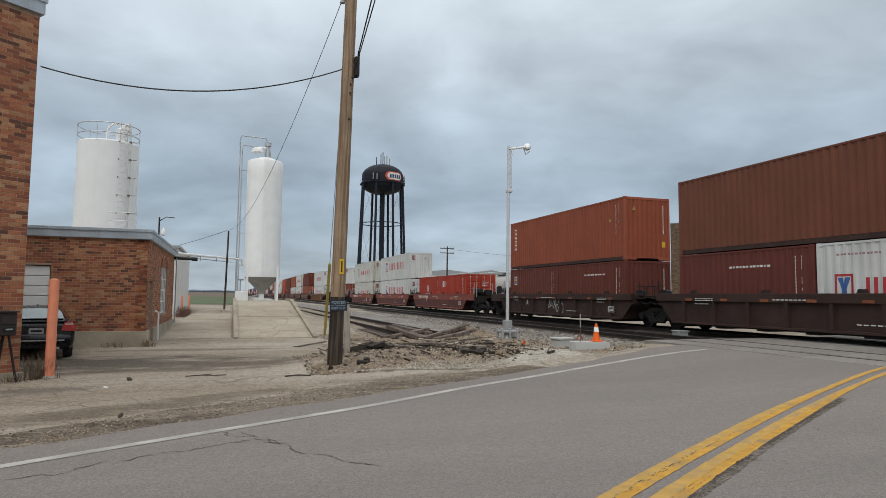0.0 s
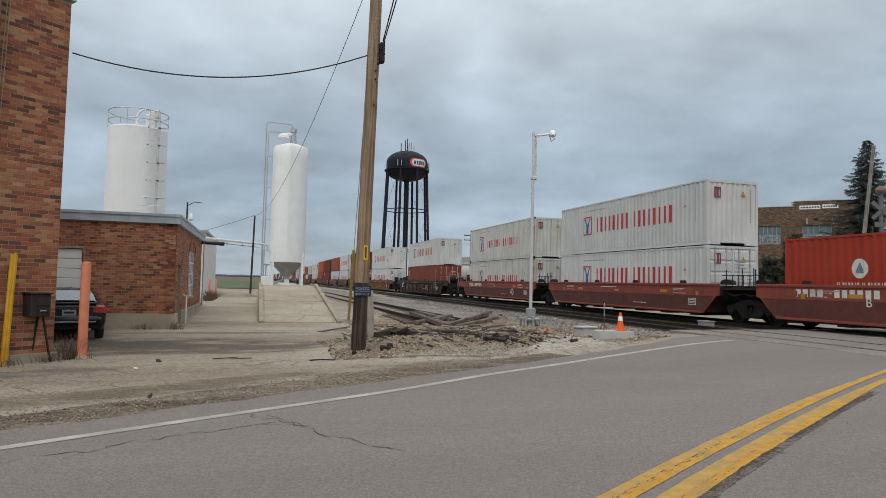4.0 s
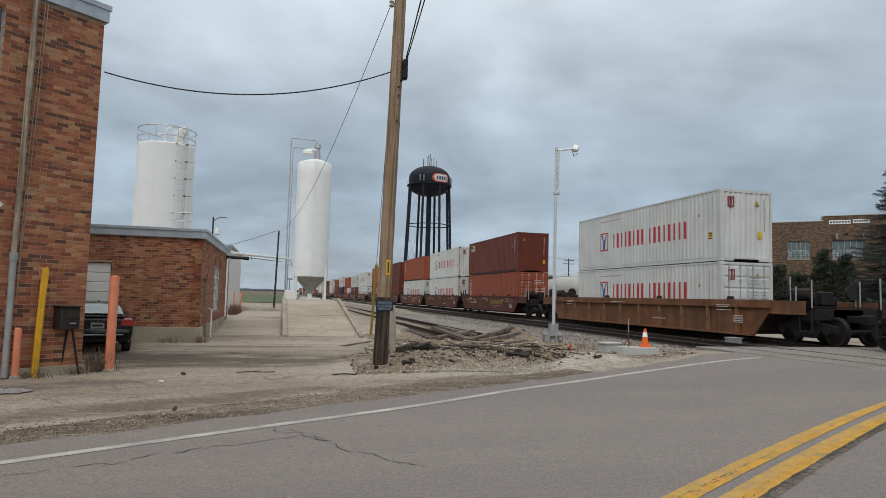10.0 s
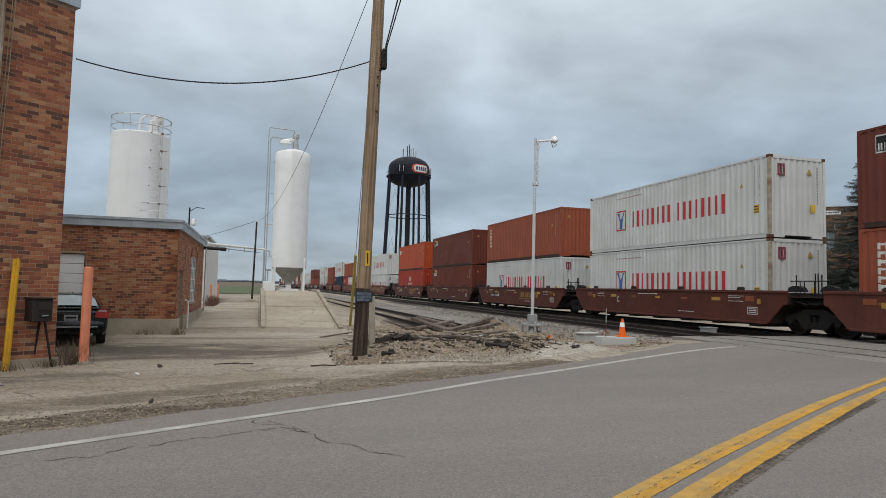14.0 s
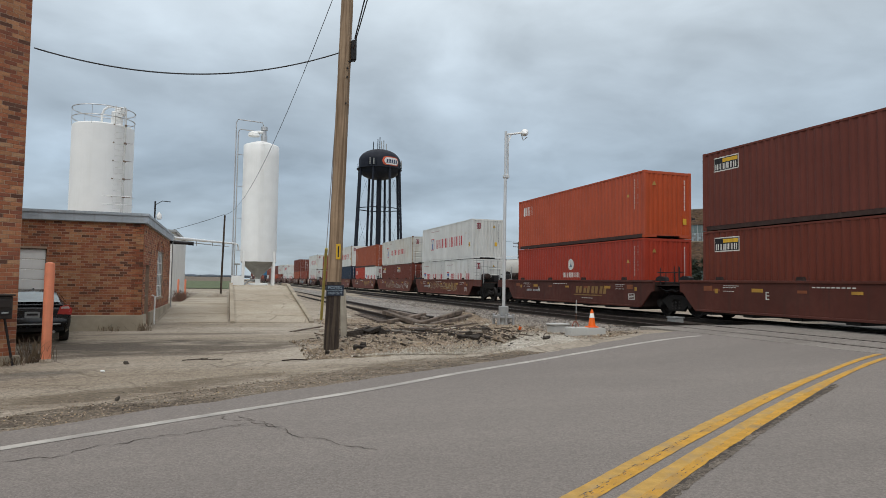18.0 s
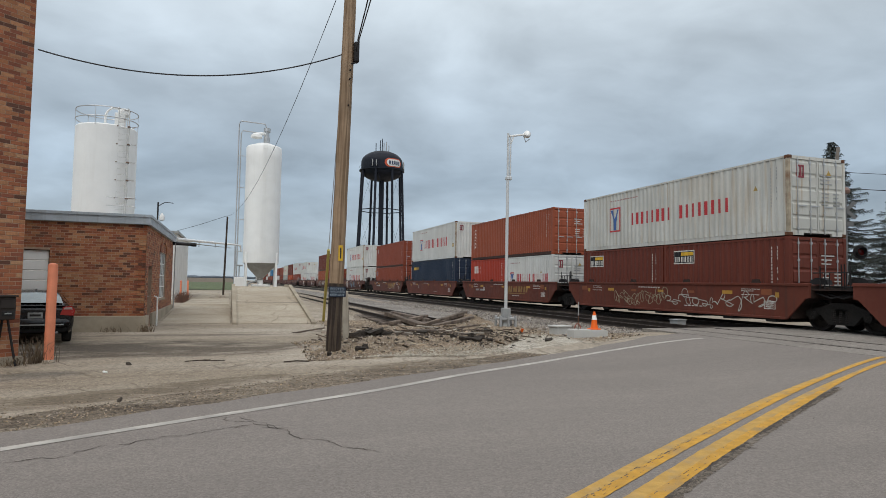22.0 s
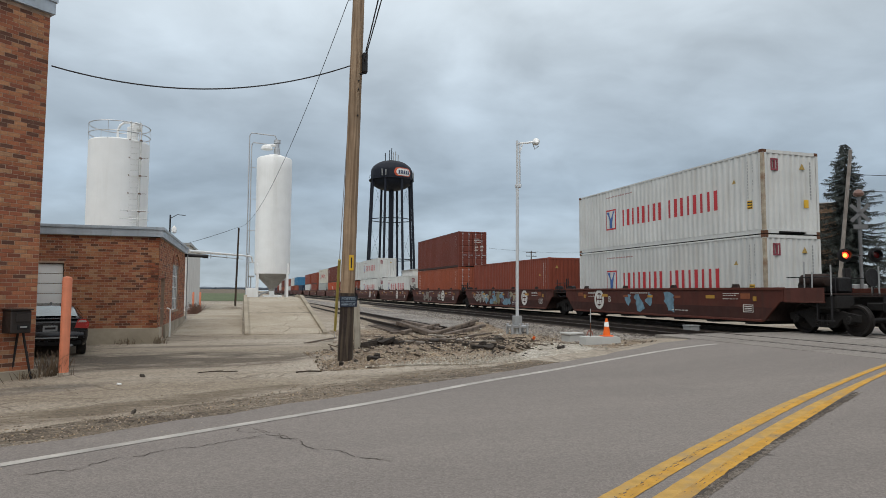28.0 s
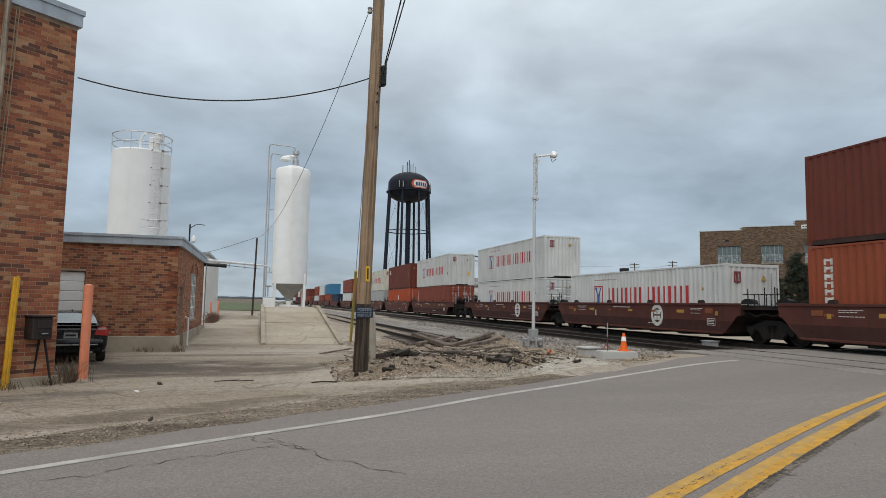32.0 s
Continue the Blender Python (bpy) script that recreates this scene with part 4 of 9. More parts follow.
def low_building():
    """Low brick annex with a roll-up door, a side door and an arched window."""
    root = thing("brick_annex", None, "low red-brown brick annex with a pale foundation", "building", kind="structure")
    x1, y0, x0, y1, top = -2.42, 21.4, -14.0, 31.2, 3.26
    holes_f = [(2.6, 5.3, 0.0, 2.4)]           # from the yard corner leftwards
    holes_s = [(0.75, 1.75, 0.05, 2.0), (4.3, 6.6, 0.85, 2.6)]
    mf = pose(x1, y0, 0, 0, 0, 180) @ Matrix.Diagonal((1, -1, 1, 1))
    ms = pose(x1, y0, 0, 0, 0, 90)
    g = Geo()
    wall_with_holes(g, x1 - x0, 0.0, top, holes_f, 0.3, mf)
    wall_with_holes(g, y1 - y0, 0.0, top, holes_s, 0.3, ms @ pose(0, 0, 0))
    g.box(x0, y1 - 0.3, 0, x1 - 0.3, y1, top).box(x0, y0 + 0.3, 0, x0 + 0.3, y1 - 0.3, top)
    part("wall", g, M_MORTAR, root)
    part("roof", Geo().box(x0 + 0.3, y0 + 0.3, top - 0.2, x1 - 0.3, y1 - 0.3, top - 0.05), M_DARK, root)
    f = Geo().cbox(x0, y0 - 0.07, -0.3, x1 - 5.32, y0, 0.44, 0.008).cbox(x1 - 2.58, y0 - 0.07, -0.3, x1 + 0.07, y0, 0.44, 0.008)
    f.cbox(x1, y0, -0.3, x1 + 0.07, y0 + 0.73, 0.44, 0.008).cbox(x1, y0 + 1.77, -0.3, x1 + 0.07, y1, 0.44, 0.008)
    part("foundation", f, M_CONCRETE, root, "pale stained concrete foundation")
    c = Geo().box(x0, y0 - 0.10, top, x1 + 0.10, y0 + 0.3, top + 0.22).box(x1 - 0.3, y0 + 0.3, top, x1 + 0.10, y1 + 0.05, top + 0.22).box(x0, y0 - 0.13, top + 0.22, x1 + 0.13, y0 + 0.3, top + 0.30).box(x1 - 0.3, y0 + 0.3, top + 0.22, x1 + 0.13, y1 + 0.05, top + 0.30)
    part("coping", c, M_COPING, root, "weathered grey metal coping")
    # joined bricks on both faces
    rnd = random.Random(8)
    J = Geo()
    for face in (0, 1):
        length = (9.0, y1 - y0)[face]
        holes = (holes_f, holes_s)[face]
        for k in range(36):
            z = 0.45 + k * 0.0775
            a = -(k % 2) * 0.1065
            while a < length:
                s, e = max(0, a), min(length, a + 0.213)
                for h in holes:
                    if z < h[3] and z + 0.08 > h[2]:
                        if s < h[0] < e:
                            e = h[0]
                        elif s < h[1] < e:
                            s = h[1]
                        elif h[0] <= s and e <= h[1]:
                            e = s
                if e - s > 0.04:
                    o = rnd.uniform(0.002, 0.004)
                    if face == 0:
                        J.box(x1 - e + 0.005, y0 - o, z, x1 - s - 0.005, y0 + 0.02, z + 0.0675)
                    else:
                        J.box(x1 - 0.02, y0 + s + 0.005, z, x1 + o, y0 + e - 0.005, z + 0.0675)
                a += 0.213
    tagged(part("brickwork", J, M_BRICK_I, root), kind="stuff")
    # roll-up door in ribs
    d = thing("roll_up_door", pose(x1 - 5.3, y0 + 0.07, 0), "white ribbed roll-up garage door, closed", "garage door")
    for k in range(8):
        part("door_panel", Geo().cbox(0.02, 0, k * 0.296 + 0.02, 2.68, 0.05, (k + 1) * 0.296 + 0.008, 0.012), M_WHITE, d)
    part("door_rail", Geo().box(0, -0.03, 0, 0.03, 0.05, 2.4).box(2.67, -0.03, 0, 2.7, 0.05, 2.4), M_DARK, d)
    sd = thing("side_door", pose(x1 - 0.12, y0 + 0.75, 0.05), "dark brown steel side door, closed", "door")
    part("door_leaf", Geo().cbox(-0.05, 0.04, 0, 0.0, 0.96, 1.93, 0.008), mat("brown_door", (0.09, 0.045, 0.03), 0.5, var=0.2), sd)
    part("door_handle", Geo().cyl((0.0, 0.85, 0.95), (0.06, 0.85, 0.95), 0.02, n=8), M_GALV, sd)
    win = steel_window("window_1", pose(x1, y0 + 4.3, 0.85, 0, 0, 90), 2.3, 1.75, 4, 4, root)
    n = 10
    arch = Geo()
    for i in range(n):
        a0, a1 = math.pi * i / n, math.pi * (i + 1) / n
        pts = [(math.cos(t) * r * 1.0, math.sin(t) * r * 0.34) for r, t in ((1.15, a0), (1.42, a0), (1.42, a1), (1.15, a1))]
        arch.prism([(y0 + 5.45 + u, 2.6 + w) for u, w in pts], "x", x1 + 0.0, x1 + 0.035)
    part("brick_arch", arch, M_BRICK_I, root)
    # gutter spout, downpipe, small lamp on the roof
    solo("roof_spout", Geo().cyl((x1, y1 - 0.2, 3.2), (x1 + 0.75, y1 - 0.2, 3.18), 0.07, n=10).cyl((x1 + 0.75, y1 - 0.2, 3.18), (x1 + 1.0, y1 - 0.2, 3.17), 0.09, n=10), M_DARK, "short black roof spout at the annex corner", "spout", smooth=True)
    solo("down_pipe", Geo().tube([(x1 + 0.12, y1 - 0.3, 3.2), (x1 + 0.12, y1 - 0.3, 0.3)], 0.025, 8), M_GREY, "thin grey downpipe on the annex", "pipe")
    solo("stub_pipe", Geo().tube([(x1 + 0.16, y0 + 2.2, 0), (x1 + 0.16, y0 + 2.2, 0.95), (x1 + 0.05, y0 + 2.2, 1.0)], 0.028, 8), M_WHITE, "short white vent pipe by the side door", "pipe")
    lp = thing("roof_lamp", pose(-2.75, 27.5, 3.4), "black pole lamp with a small white head on the roof", "lamp")
    part("pole", Geo().cyl((0, 0, -0.2), (0, 0, 1.25), 0.03, n=8), M_DARK, lp)
    part("arm", Geo().tube([(0, 0, 1.1), (0.25, 0.1, 1.28), (0.55, 0.2, 1.27)], 0.015, 6), M_DARK, lp)
    part("lamp_head", Geo().lathe([(0.02, 0.82), (0.1, 0.7), (0.1, 0.55), (0.03, 0.5)], (0.16, 0, 0), 10), M_WHITE, lp, smooth=True)


def far_buildings():
    root = thing("white_shed", None, "white metal-clad shed behind the annex", "shed")
    g = Geo().box(-8.5, 45, 0.1, -3.3, 58, 4.6)
    part("wall", g, mat("white_siding", (0.72, 0.71, 0.68), 0.6, var=0.08, scale=1, streak=0.25), root)
    for k in range(15):
        part("siding_course", Geo().box(-8.5, 44.975, 0.2 + k * 0.3, -3.29, 45.0, 0.47 + k * 0.3), MATS["white_siding"], root)
    part("roof", Geo().box(-8.7, 44.8, 4.6, -3.15, 58.2, 4.75), M_GREY, root)
    # plant building behind the tracks
    b = thing("plant_building", None, "tan brick industrial building with stepped parapet and glass-block windows", "building")
    L, ang = 13.2, -44.0
    m = pose(37.4, 46.9, 0, 0, 0, ang)
    holes = [(1.44, 3.28, 5.5, 6.95), (4.85, 6.47, 5.5, 6.95), (8.03, 10.13, 5.5, 6.95)] + [(1.0, 3.0, 1.0, 3.2)]
    steps = [(0, 3.4, 8.3), (3.4, 7.45, 8.55), (7.45, L, 8.95)]
    g = Geo()
    for a, c, h in steps:
        hs = [(max(a, q[0]) - a, min(c, q[1]) - a, q[2], q[3]) for q in holes if q[0] < c and q[1] > a]
        wall_with_holes(g, c - a, 0, h, hs, 0.35, m @ pose(a, 0, 0))
    g.box(0, 0.35, 0, 0.35, 18, 8.3, m).box(0.35, 17.65, 0, L, 18, 8.3, m).box(L - 0.35, 0.35, 0, L, 17.65, 8.3, m)
    part("wall", g, M_TANBRICK, b)
    J = Geo()
    for k in range(110):
        z = 0.05 + k * 0.0813
        a = -(k % 2) * 0.11
        while a < L - 0.22:
            s, e = max(0, a), a + 0.22
            top = 8.3 if e < 3.4 else 8.55 if e < 7.45 else 8.95
            if z + 0.07 < top and not any(s < h[1] and e > h[0] and z < h[3] and z + 0.08 > h[2] for h in holes):
                J.box(s + 0.004, -0.02, z, e - 0.004, 0.0, z + 0.072, m)
            a += 0.22
    tagged(part("brickwork", J, M_TANBRICK, b), kind="stuff")
    for a, c, h in steps:
        part("parapet_coping", Geo().box(a - 0.05, -0.06, h, c + 0.05, 0.4, h + 0.055, m), M_CONCRETE_NEW, b)
    part("roof", Geo().box(0.35, 0.35, 7.8, L - 0.35, 17.65, 8.0, m), M_DARK, b)
    for h in holes:
        w = part("window", Geo().box(h[0] - 0.05, -0.06, h[2] - 0.1, h[1] + 0.05, 0.1, h[2], m), M_CONCRETE, b, "glass-block window with a concrete sill")
        hh = h[3] - h[2]
        part("upper_pane", Geo().box(h[0], 0.1, h[2] + hh * 0.5, h[1], 0.14, h[3], m), mat("green_glass", (0.14, 0.185, 0.18), 0.2, var=0.2, spec=0.6), w)
        for i in range(6):
            x = h[0] + (h[1] - h[0]) * i / 5
            part("mullion", Geo().box(x - 0.02, 0.07, h[2] + hh * 0.5, x + 0.02, 0.11, h[3], m), M_GREY, w)
        gb = Geo()
        nx, nz = 9, 4
        for i in range(nx):
            for k in range(nz):
                gb.box(h[0] + (h[1] - h[0]) * i / nx + 0.012, 0.05, h[2] + hh * 0.5 * k / nz + 0.012, h[0] + (h[1] - h[0]) * (i + 1) / nx - 0.012, 0.14, h[2] + hh * 0.5 * (k + 1) / nz - 0.012, m)
        tagged(part("glass_blockwork", gb, M_GLASSBLOCK, w), kind="stuff")
    for x in (2.2, 9.02):
        part("wall_vent", Geo().box(x - 0.15, -0.03, 7.35, x + 0.15, 0.02, 7.52, m), M_DARK, b)
    for x in (8.37, 10.17):
        part("wall_lamp", Geo().box(x - 0.06, -0.12, 7.05, x + 0.06, 0.0, 7.55, m), M_GREY, b)
    sg = part("name_sign", Geo().box(7.84, -0.06, 8.28, 9.33, -0.022, 8.6, m), M_WHITE, b, "white painted name panel")
    part("name_sign", Geo().box(9.48, -0.06, 8.32, 10.6, -0.022, 8.64, m), M_WHITE, b, "white painted name panel")
    bars = Geo()
    for i in range(7):
        bars.box(7.93 + i * 0.2, -0.07, 8.38, 8.06 + i * 0.2, -0.055, 8.50, m)
    for i in range(6):
        bars.box(9.56 + i * 0.165, -0.07, 8.42, 9.67 + i * 0.165, -0.055, 8.54, m)
    tagged(part("sign_marks", bars, M_DARK, sg), kind="stuff")


def yard():
    # driveway slabs
    drive = thing("driveway", None, "pale concrete driveway slabs with dark joints", "driveway", kind="structure")
    for i in range(12):
        for j in range(1):
            y = 24 + i * 3.6
            z = [ground_z(-1.0, y + k) + 0.015 for k in (0.02, 3.58)]
            g = Geo().add([(-2.2, y + 0.02, z[0]), (0.12, y + 0.02, z[0]), (0.12, y + 3.58, z[1]), (-2.2, y + 3.58, z[1])] + [(-2.2, y + 0.02, z[0] - 0.12), (0.12, y + 0.02, z[0] - 0.12), (0.12, y + 3.58, z[1] - 0.12), (-2.2, y + 3.58, z[1] - 0.12)], [(0, 1, 2, 3), (4, 7, 6, 5), (0, 4, 5, 1), (1, 5, 6, 2), (2, 6, 7, 3), (3, 7, 4, 0)])
            part("slab", g, M_DRIVE, drive)
    # loading ramp
    r = thing("loading_ramp", None, "pale concrete loading ramp with raised kerbs", "ramp", kind="structure")
    x0, x1, y0, y1, zt = 0.36, 2.98, 23.9, 33.5, 1.25
    part("ramp_slab", Geo().prism([(y0, -0.1), (y0, 0.03), (y1, zt), (y1 + 3, zt), (y1 + 3, -0.1)], "x", x0, x1), M_DRIVE, r)
    for a, b in ((x0 - 0.16, x0), (x1, x1 + 0.16)):
        part("kerb", Geo().prism([(y0 - 0.2, -0.1), (y0 - 0.2, 0.08), (y0, 0.14), (y1, zt + 0.13), (y1 + 3, zt + 0.13), (y1 + 3, -0.1)], "x", a, b), M_CONCRETE, r)
    for k in (2,):
        y = y0 + k * 2.4
        z = 0.03 + (zt - 0.03) * (y - y0) / (y1 - y0)
        part("joint", Geo().prism([(y - 0.02, z - 0.03), (y - 0.02, z + 0.002), (y + 0.02, z + 0.007), (y + 0.02, z - 0.02)], "x", x0, x1), M_TAR, r)


lay_ground()
lay_road()
lay_crossing()
lay_tracks()
corner_building()
low_building()
far_buildings()
yard()

# ---- the train ----
PAINT = {
    "white": ((0.60, 0.61, 0.59), "white"), "cream": ((0.60, 0.58, 0.50), "cream-white"), "brown": ((0.15, 0.041, 0.025), "dark brown"), "umber": ((0.172, 0.063, 0.034), "umber-brown"), "rust": ((0.235, 0.06, 0.032), "rust-brown"),
    "orange": ((0.295, 0.080, 0.036), "orange-brown"), "red": ((0.375, 0.049, 0.020), "red"), "maroon": ((0.142, 0.039, 0.026), "maroon"), "bright": ((0.44, 0.084, 0.027), "bright orange-red"),
    "navy": ((0.022, 0.034, 0.062), "navy blue"), "blue": ((0.05, 0.19, 0.36), "blue"), "grey": ((0.36, 0.38, 0.37), "grey-white"), "stained": ((0.56, 0.565, 0.53), "rust-stained white"),
}


def paint(c):
    col = PAINT[c][0]
    pale = c in ("white", "cream", "grey", "stained")
    if c == "stained":
        return mat("container_stained", col, 0.55, var=0.15, scale=0.8, streak=0.75, dirt=(0.33, 0.22, 0.10), dirty=0.2, bump=0.15, bscale=30, rnd=0.05)
    return mat("container_" + c, col, 0.5, var=0.12, scale=0.8, streak=0.25 if pale else 0.3, dirt=(0.30, 0.22, 0.14) if pale else (col[0] * 0.45, col[1] * 0.5, col[2] * 0.5), dirty=0.12, bump=0.12, bscale=30, rnd=0.08, spec=0.4 if pale else 0.2)


M_RED_MARK = mat("red_marking", (0.46, 0.035, 0.042), 0.5, var=0.12, scale=3)
M_DULL_RED = mat("dull_red_marking", (0.24, 0.05, 0.065), 0.6, var=0.2)
M_DULL_GOLD = mat("dull_gold_marking", (0.40, 0.27, 0.07), 0.6, var=0.2)
M_BLUE_MARK = mat("blue_marking", (0.05, 0.12, 0.33), 0.5, var=0.1)
M_WHITE_MARK = mat("white_marking", (0.66, 0.65, 0.61), 0.6, var=0.2, scale=4)
M_YELLOW_MARK = mat("yellow_marking", (0.66, 0.40, 0.03), 0.6, var=0.15)
M_REFLECT = mat("dulled_yellow_reflector", (0.46, 0.25, 0.04), 0.6, var=0.25)
M_GOLD_MARK = mat("faded_gold_marking", (0.27, 0.155, 0.05), 0.7, var=0.3, scale=4)
M_ORANGE_PATCH = mat("faded_orange_patch", (0.24, 0.075, 0.03), 0.7, var=0.25)
M_GREY_MARK = mat("grey_marking", (0.33, 0.34, 0.34), 0.6, var=0.2)
M_RUST = mat("rusted_paint", (0.13, 0.055, 0.028), 0.85, var=0.7, scale=9, streak=0.9, grain=0.0, dirt=(0.42, 0.34, 0.24), bump=0.4)
M_RUSTPOST = mat("rust_streaked_paint", (0.42, 0.36, 0.27), 0.75, var=0.45, scale=4, streak=0.95, dirt=(0.20, 0.085, 0.035), dirty=0.95)
# one dark colour for the rail's tar coat and the shade of its recess
M_TARRED_SHADED = mat("tarred_shaded_rail", (0.05, 0.027, 0.022), 0.8, var=0.3, scale=2, streak=0.3)
CACHE = {}
W = 2.438


def corrugated(a, b, z0, z1, pitch, depth, place):
    """A trapezoid-folded steel sheet from a to b; place(u, d, z) sets its points."""
    n = max(1, int(round((b - a) / pitch)))
    p = (b - a) / n
    us = []
    for i in range(n):
        us += [(a + i * p, 0), (a + (i + 0.26) * p, 0), (a + (i + 0.5) * p, 1), (a + (i + 0.76) * p, 1)]
    us.append((b, 0))
    return Geo().sheet([[place(u, d * depth, z0) for u, d in us], [place(u, d * depth, z1) for u, d in us]])


def cached(key, build):
    if key not in CACHE:
        CACHE[key] = build()
    return CACHE[key]


def container(L, H, colour, doors=False, fine=True, rusty=False):
    """A shipping container; near long side at x = 0, the end towards the road at y = 0. Returns its empty."""
    m = paint(colour)
    root = thing("shipping_container", None, "", "container", "containers on the train")
    tall = "tall " if H > 2.7 else ""
    short = "twenty-foot " if L < 7 else ""
    root["label"] = f"{PAINT[colour][1]} corrugated steel {tall}{short}shipping container" + (" with barred end doors" if doors else " with a plain corrugated end")

    def frame_geo():
        g = Geo()
        for x in (0, W - 0.1):
            for y in (0, L - 0.12):
                g.box(x, y, 0.1, x + 0.1, y + 0.12, H - 0.1)
        for x in (0.004, W - 0.064):
            g.box(x, 0.1, H - 0.075, x + 0.06, L - 0.1, H - 0.012)
        for y in (0.004, L - 0.074):
            g.box(0.1, y, H - 0.12, W - 0.1, y + 0.07, H - 0.012)
            g.box(0.1, y, 0.10, W - 0.1, y + 0.07, 0.16).box(0.1, y, 0.02, 0.62, y + 0.07, 0.10).box(W - 0.62, y, 0.02, W - 0.1, y + 0.07, 0.10)
        return g.mesh("frame", m)

    part("frame", cached(("fr", L, H, colour), frame_geo), None, root)
    pale = colour in ("white", "cream", "grey", "stained")
    rail = m if pale else M_TARRED_SHADED
    for x in (0.034, W - 0.094):
        part("bottom_rail", cached(("br", L, rail.name), lambda: Geo().box(0, 0.1, 0.012, 0.06, L - 0.1, 0.17).box(-0.012, 0.1, 0.012, 0, L - 0.1, 0.03).mesh("bottom_rail", rail)), None, root, "" if pale else "bottom rail, dark with tar and recess shade", at=pose(x, 0, 0))
    cast = lambda: Geo().cbox(-0.004, -0.004, 0, 0.165, 0.175, 0.118, 0.012).mesh("corner_casting", M_RUST if rusty else m)
    cm = cached(("ca", colour, rusty), cast)
    for x in (0, W - 0.161):
        for y in (0, L - 0.171):
            for z in (0, H - 0.118):
                if fine or (x == 0 and y == 0):
                    part("corner_casting", cm, None, root, at=pose(x, y, z))
    if rusty:
        part("corner_post", cached(("rp", H), lambda: Geo().box(-0.003, -0.003, 0.12, 0.085, 0.11, H - 0.12).mesh("corner_post", M_RUSTPOST)), None, root, "rust-streaked corner post")
    side = cached(("si", L, H, colour), lambda: corrugated(0.12, L - 0.12, 0.165, H - 0.07, 0.278, 0.030, lambda u, d, z: (0.012 + d, u, z)).mesh("side_panel", m))
    part("side_panel", side, None, root)
    part("side_panel", cached(("sf", L, H, colour), lambda: Geo().box(W - 0.05, 0.12, 0.165, W - 0.012, L - 0.12, H - 0.07).mesh("side_panel", m)), None, root)
    part("roof", cached(("ro", L, H, colour), lambda: corrugated(0.1, L - 0.1, 0.06, W - 0.06, 0.35, 0.02, lambda u, d, z: (z, u, H - 0.034 + d)).mesh("roof", m)), None, root)
    part("underside", cached(("un", L), lambda: Geo().box(0.06, 0.08, 0.06, W - 0.06, L - 0.08, 0.12).mesh("underside", M_DARK)), None, root)
    part("end_panel", cached(("ef", H, L, colour), lambda: Geo().box(0.1, L - 0.05, 0.16, W - 0.1, L - 0.02, H - 0.12).mesh("end_panel", m)), None, root)
    if doors:
        def leaf():
            g = Geo()
            w = W / 2 - 0.11
            g.box(0, 0.03, 0.16, w, 0.07, H - 0.13)
            n = 5
            hz = (H - 0.33) / n
            for i in range(n):
                z = 0.19 + i * hz
                g.prism([(0.03, z), (0.005, z + 0.05), (0.005, z + hz - 0.09), (0.03, z + hz - 0.04)], "x", 0.07, w - 0.05)
            g.box(0, 0.012, 0.16, 0.05, 0.03, H - 0.13).box(w - 0.04, 0.012, 0.16, w, 0.03, H - 0.13)
            return g.mesh("door", m)

        def rod():
            g = Geo().cyl((0, 0, 0.06), (0, 0, H - 0.05), 0.018, n=8)
            for z in (0.2, 0.75, H - 0.8, H - 0.25):
                g.box(-0.04, -0.022, z, 0.04, 0.03, z + 0.07)
            g.box(-0.02, -0.02, 0.95, 0.34, -0.005, 0.99)
            return g.mesh("lock_rod", M_GALV)

        for k, x in enumerate((0.1, W / 2 + 0.01)):
            d = part("door", cached(("do", H, colour), leaf), None, root, at=pose(x, 0, 0))
            for rx in (0.27, 0.80):
                if fine:
                    part("lock_rod", cached(("lr", H), rod), None, d, "galvanised lock rod", at=pose(rx, -0.012, 0))
    else:
        part("end_panel", cached(("en", H, colour), lambda: corrugated(0.11, W - 0.11, 0.16, H - 0.12, 0.25, 0.04, lambda u, d, z: (u, 0.012 + d, z)).mesh("end_panel", m)), None, root)
    root["L"], root["H"] = L, H
    return root


FOLDS = (0.0, 0.26, 0.5, 0.76)


def side_fold(y, L):
    """Depth of the folded side sheet at y along a container."""
    if y < 0.12 or y > L - 0.12:
        return 0.0
    n = max(1, int(round((L - 0.24) / 0.278)))
    t = (y - 0.12) * n / (L - 0.24) % 1.0
    f = 0.0 if t < 0.26 else (t - 0.26) / 0.24 if t < 0.5 else 1.0 if t < 0.76 else 1 - (t - 0.76) / 0.24
    return 0.012 + 0.03 * f


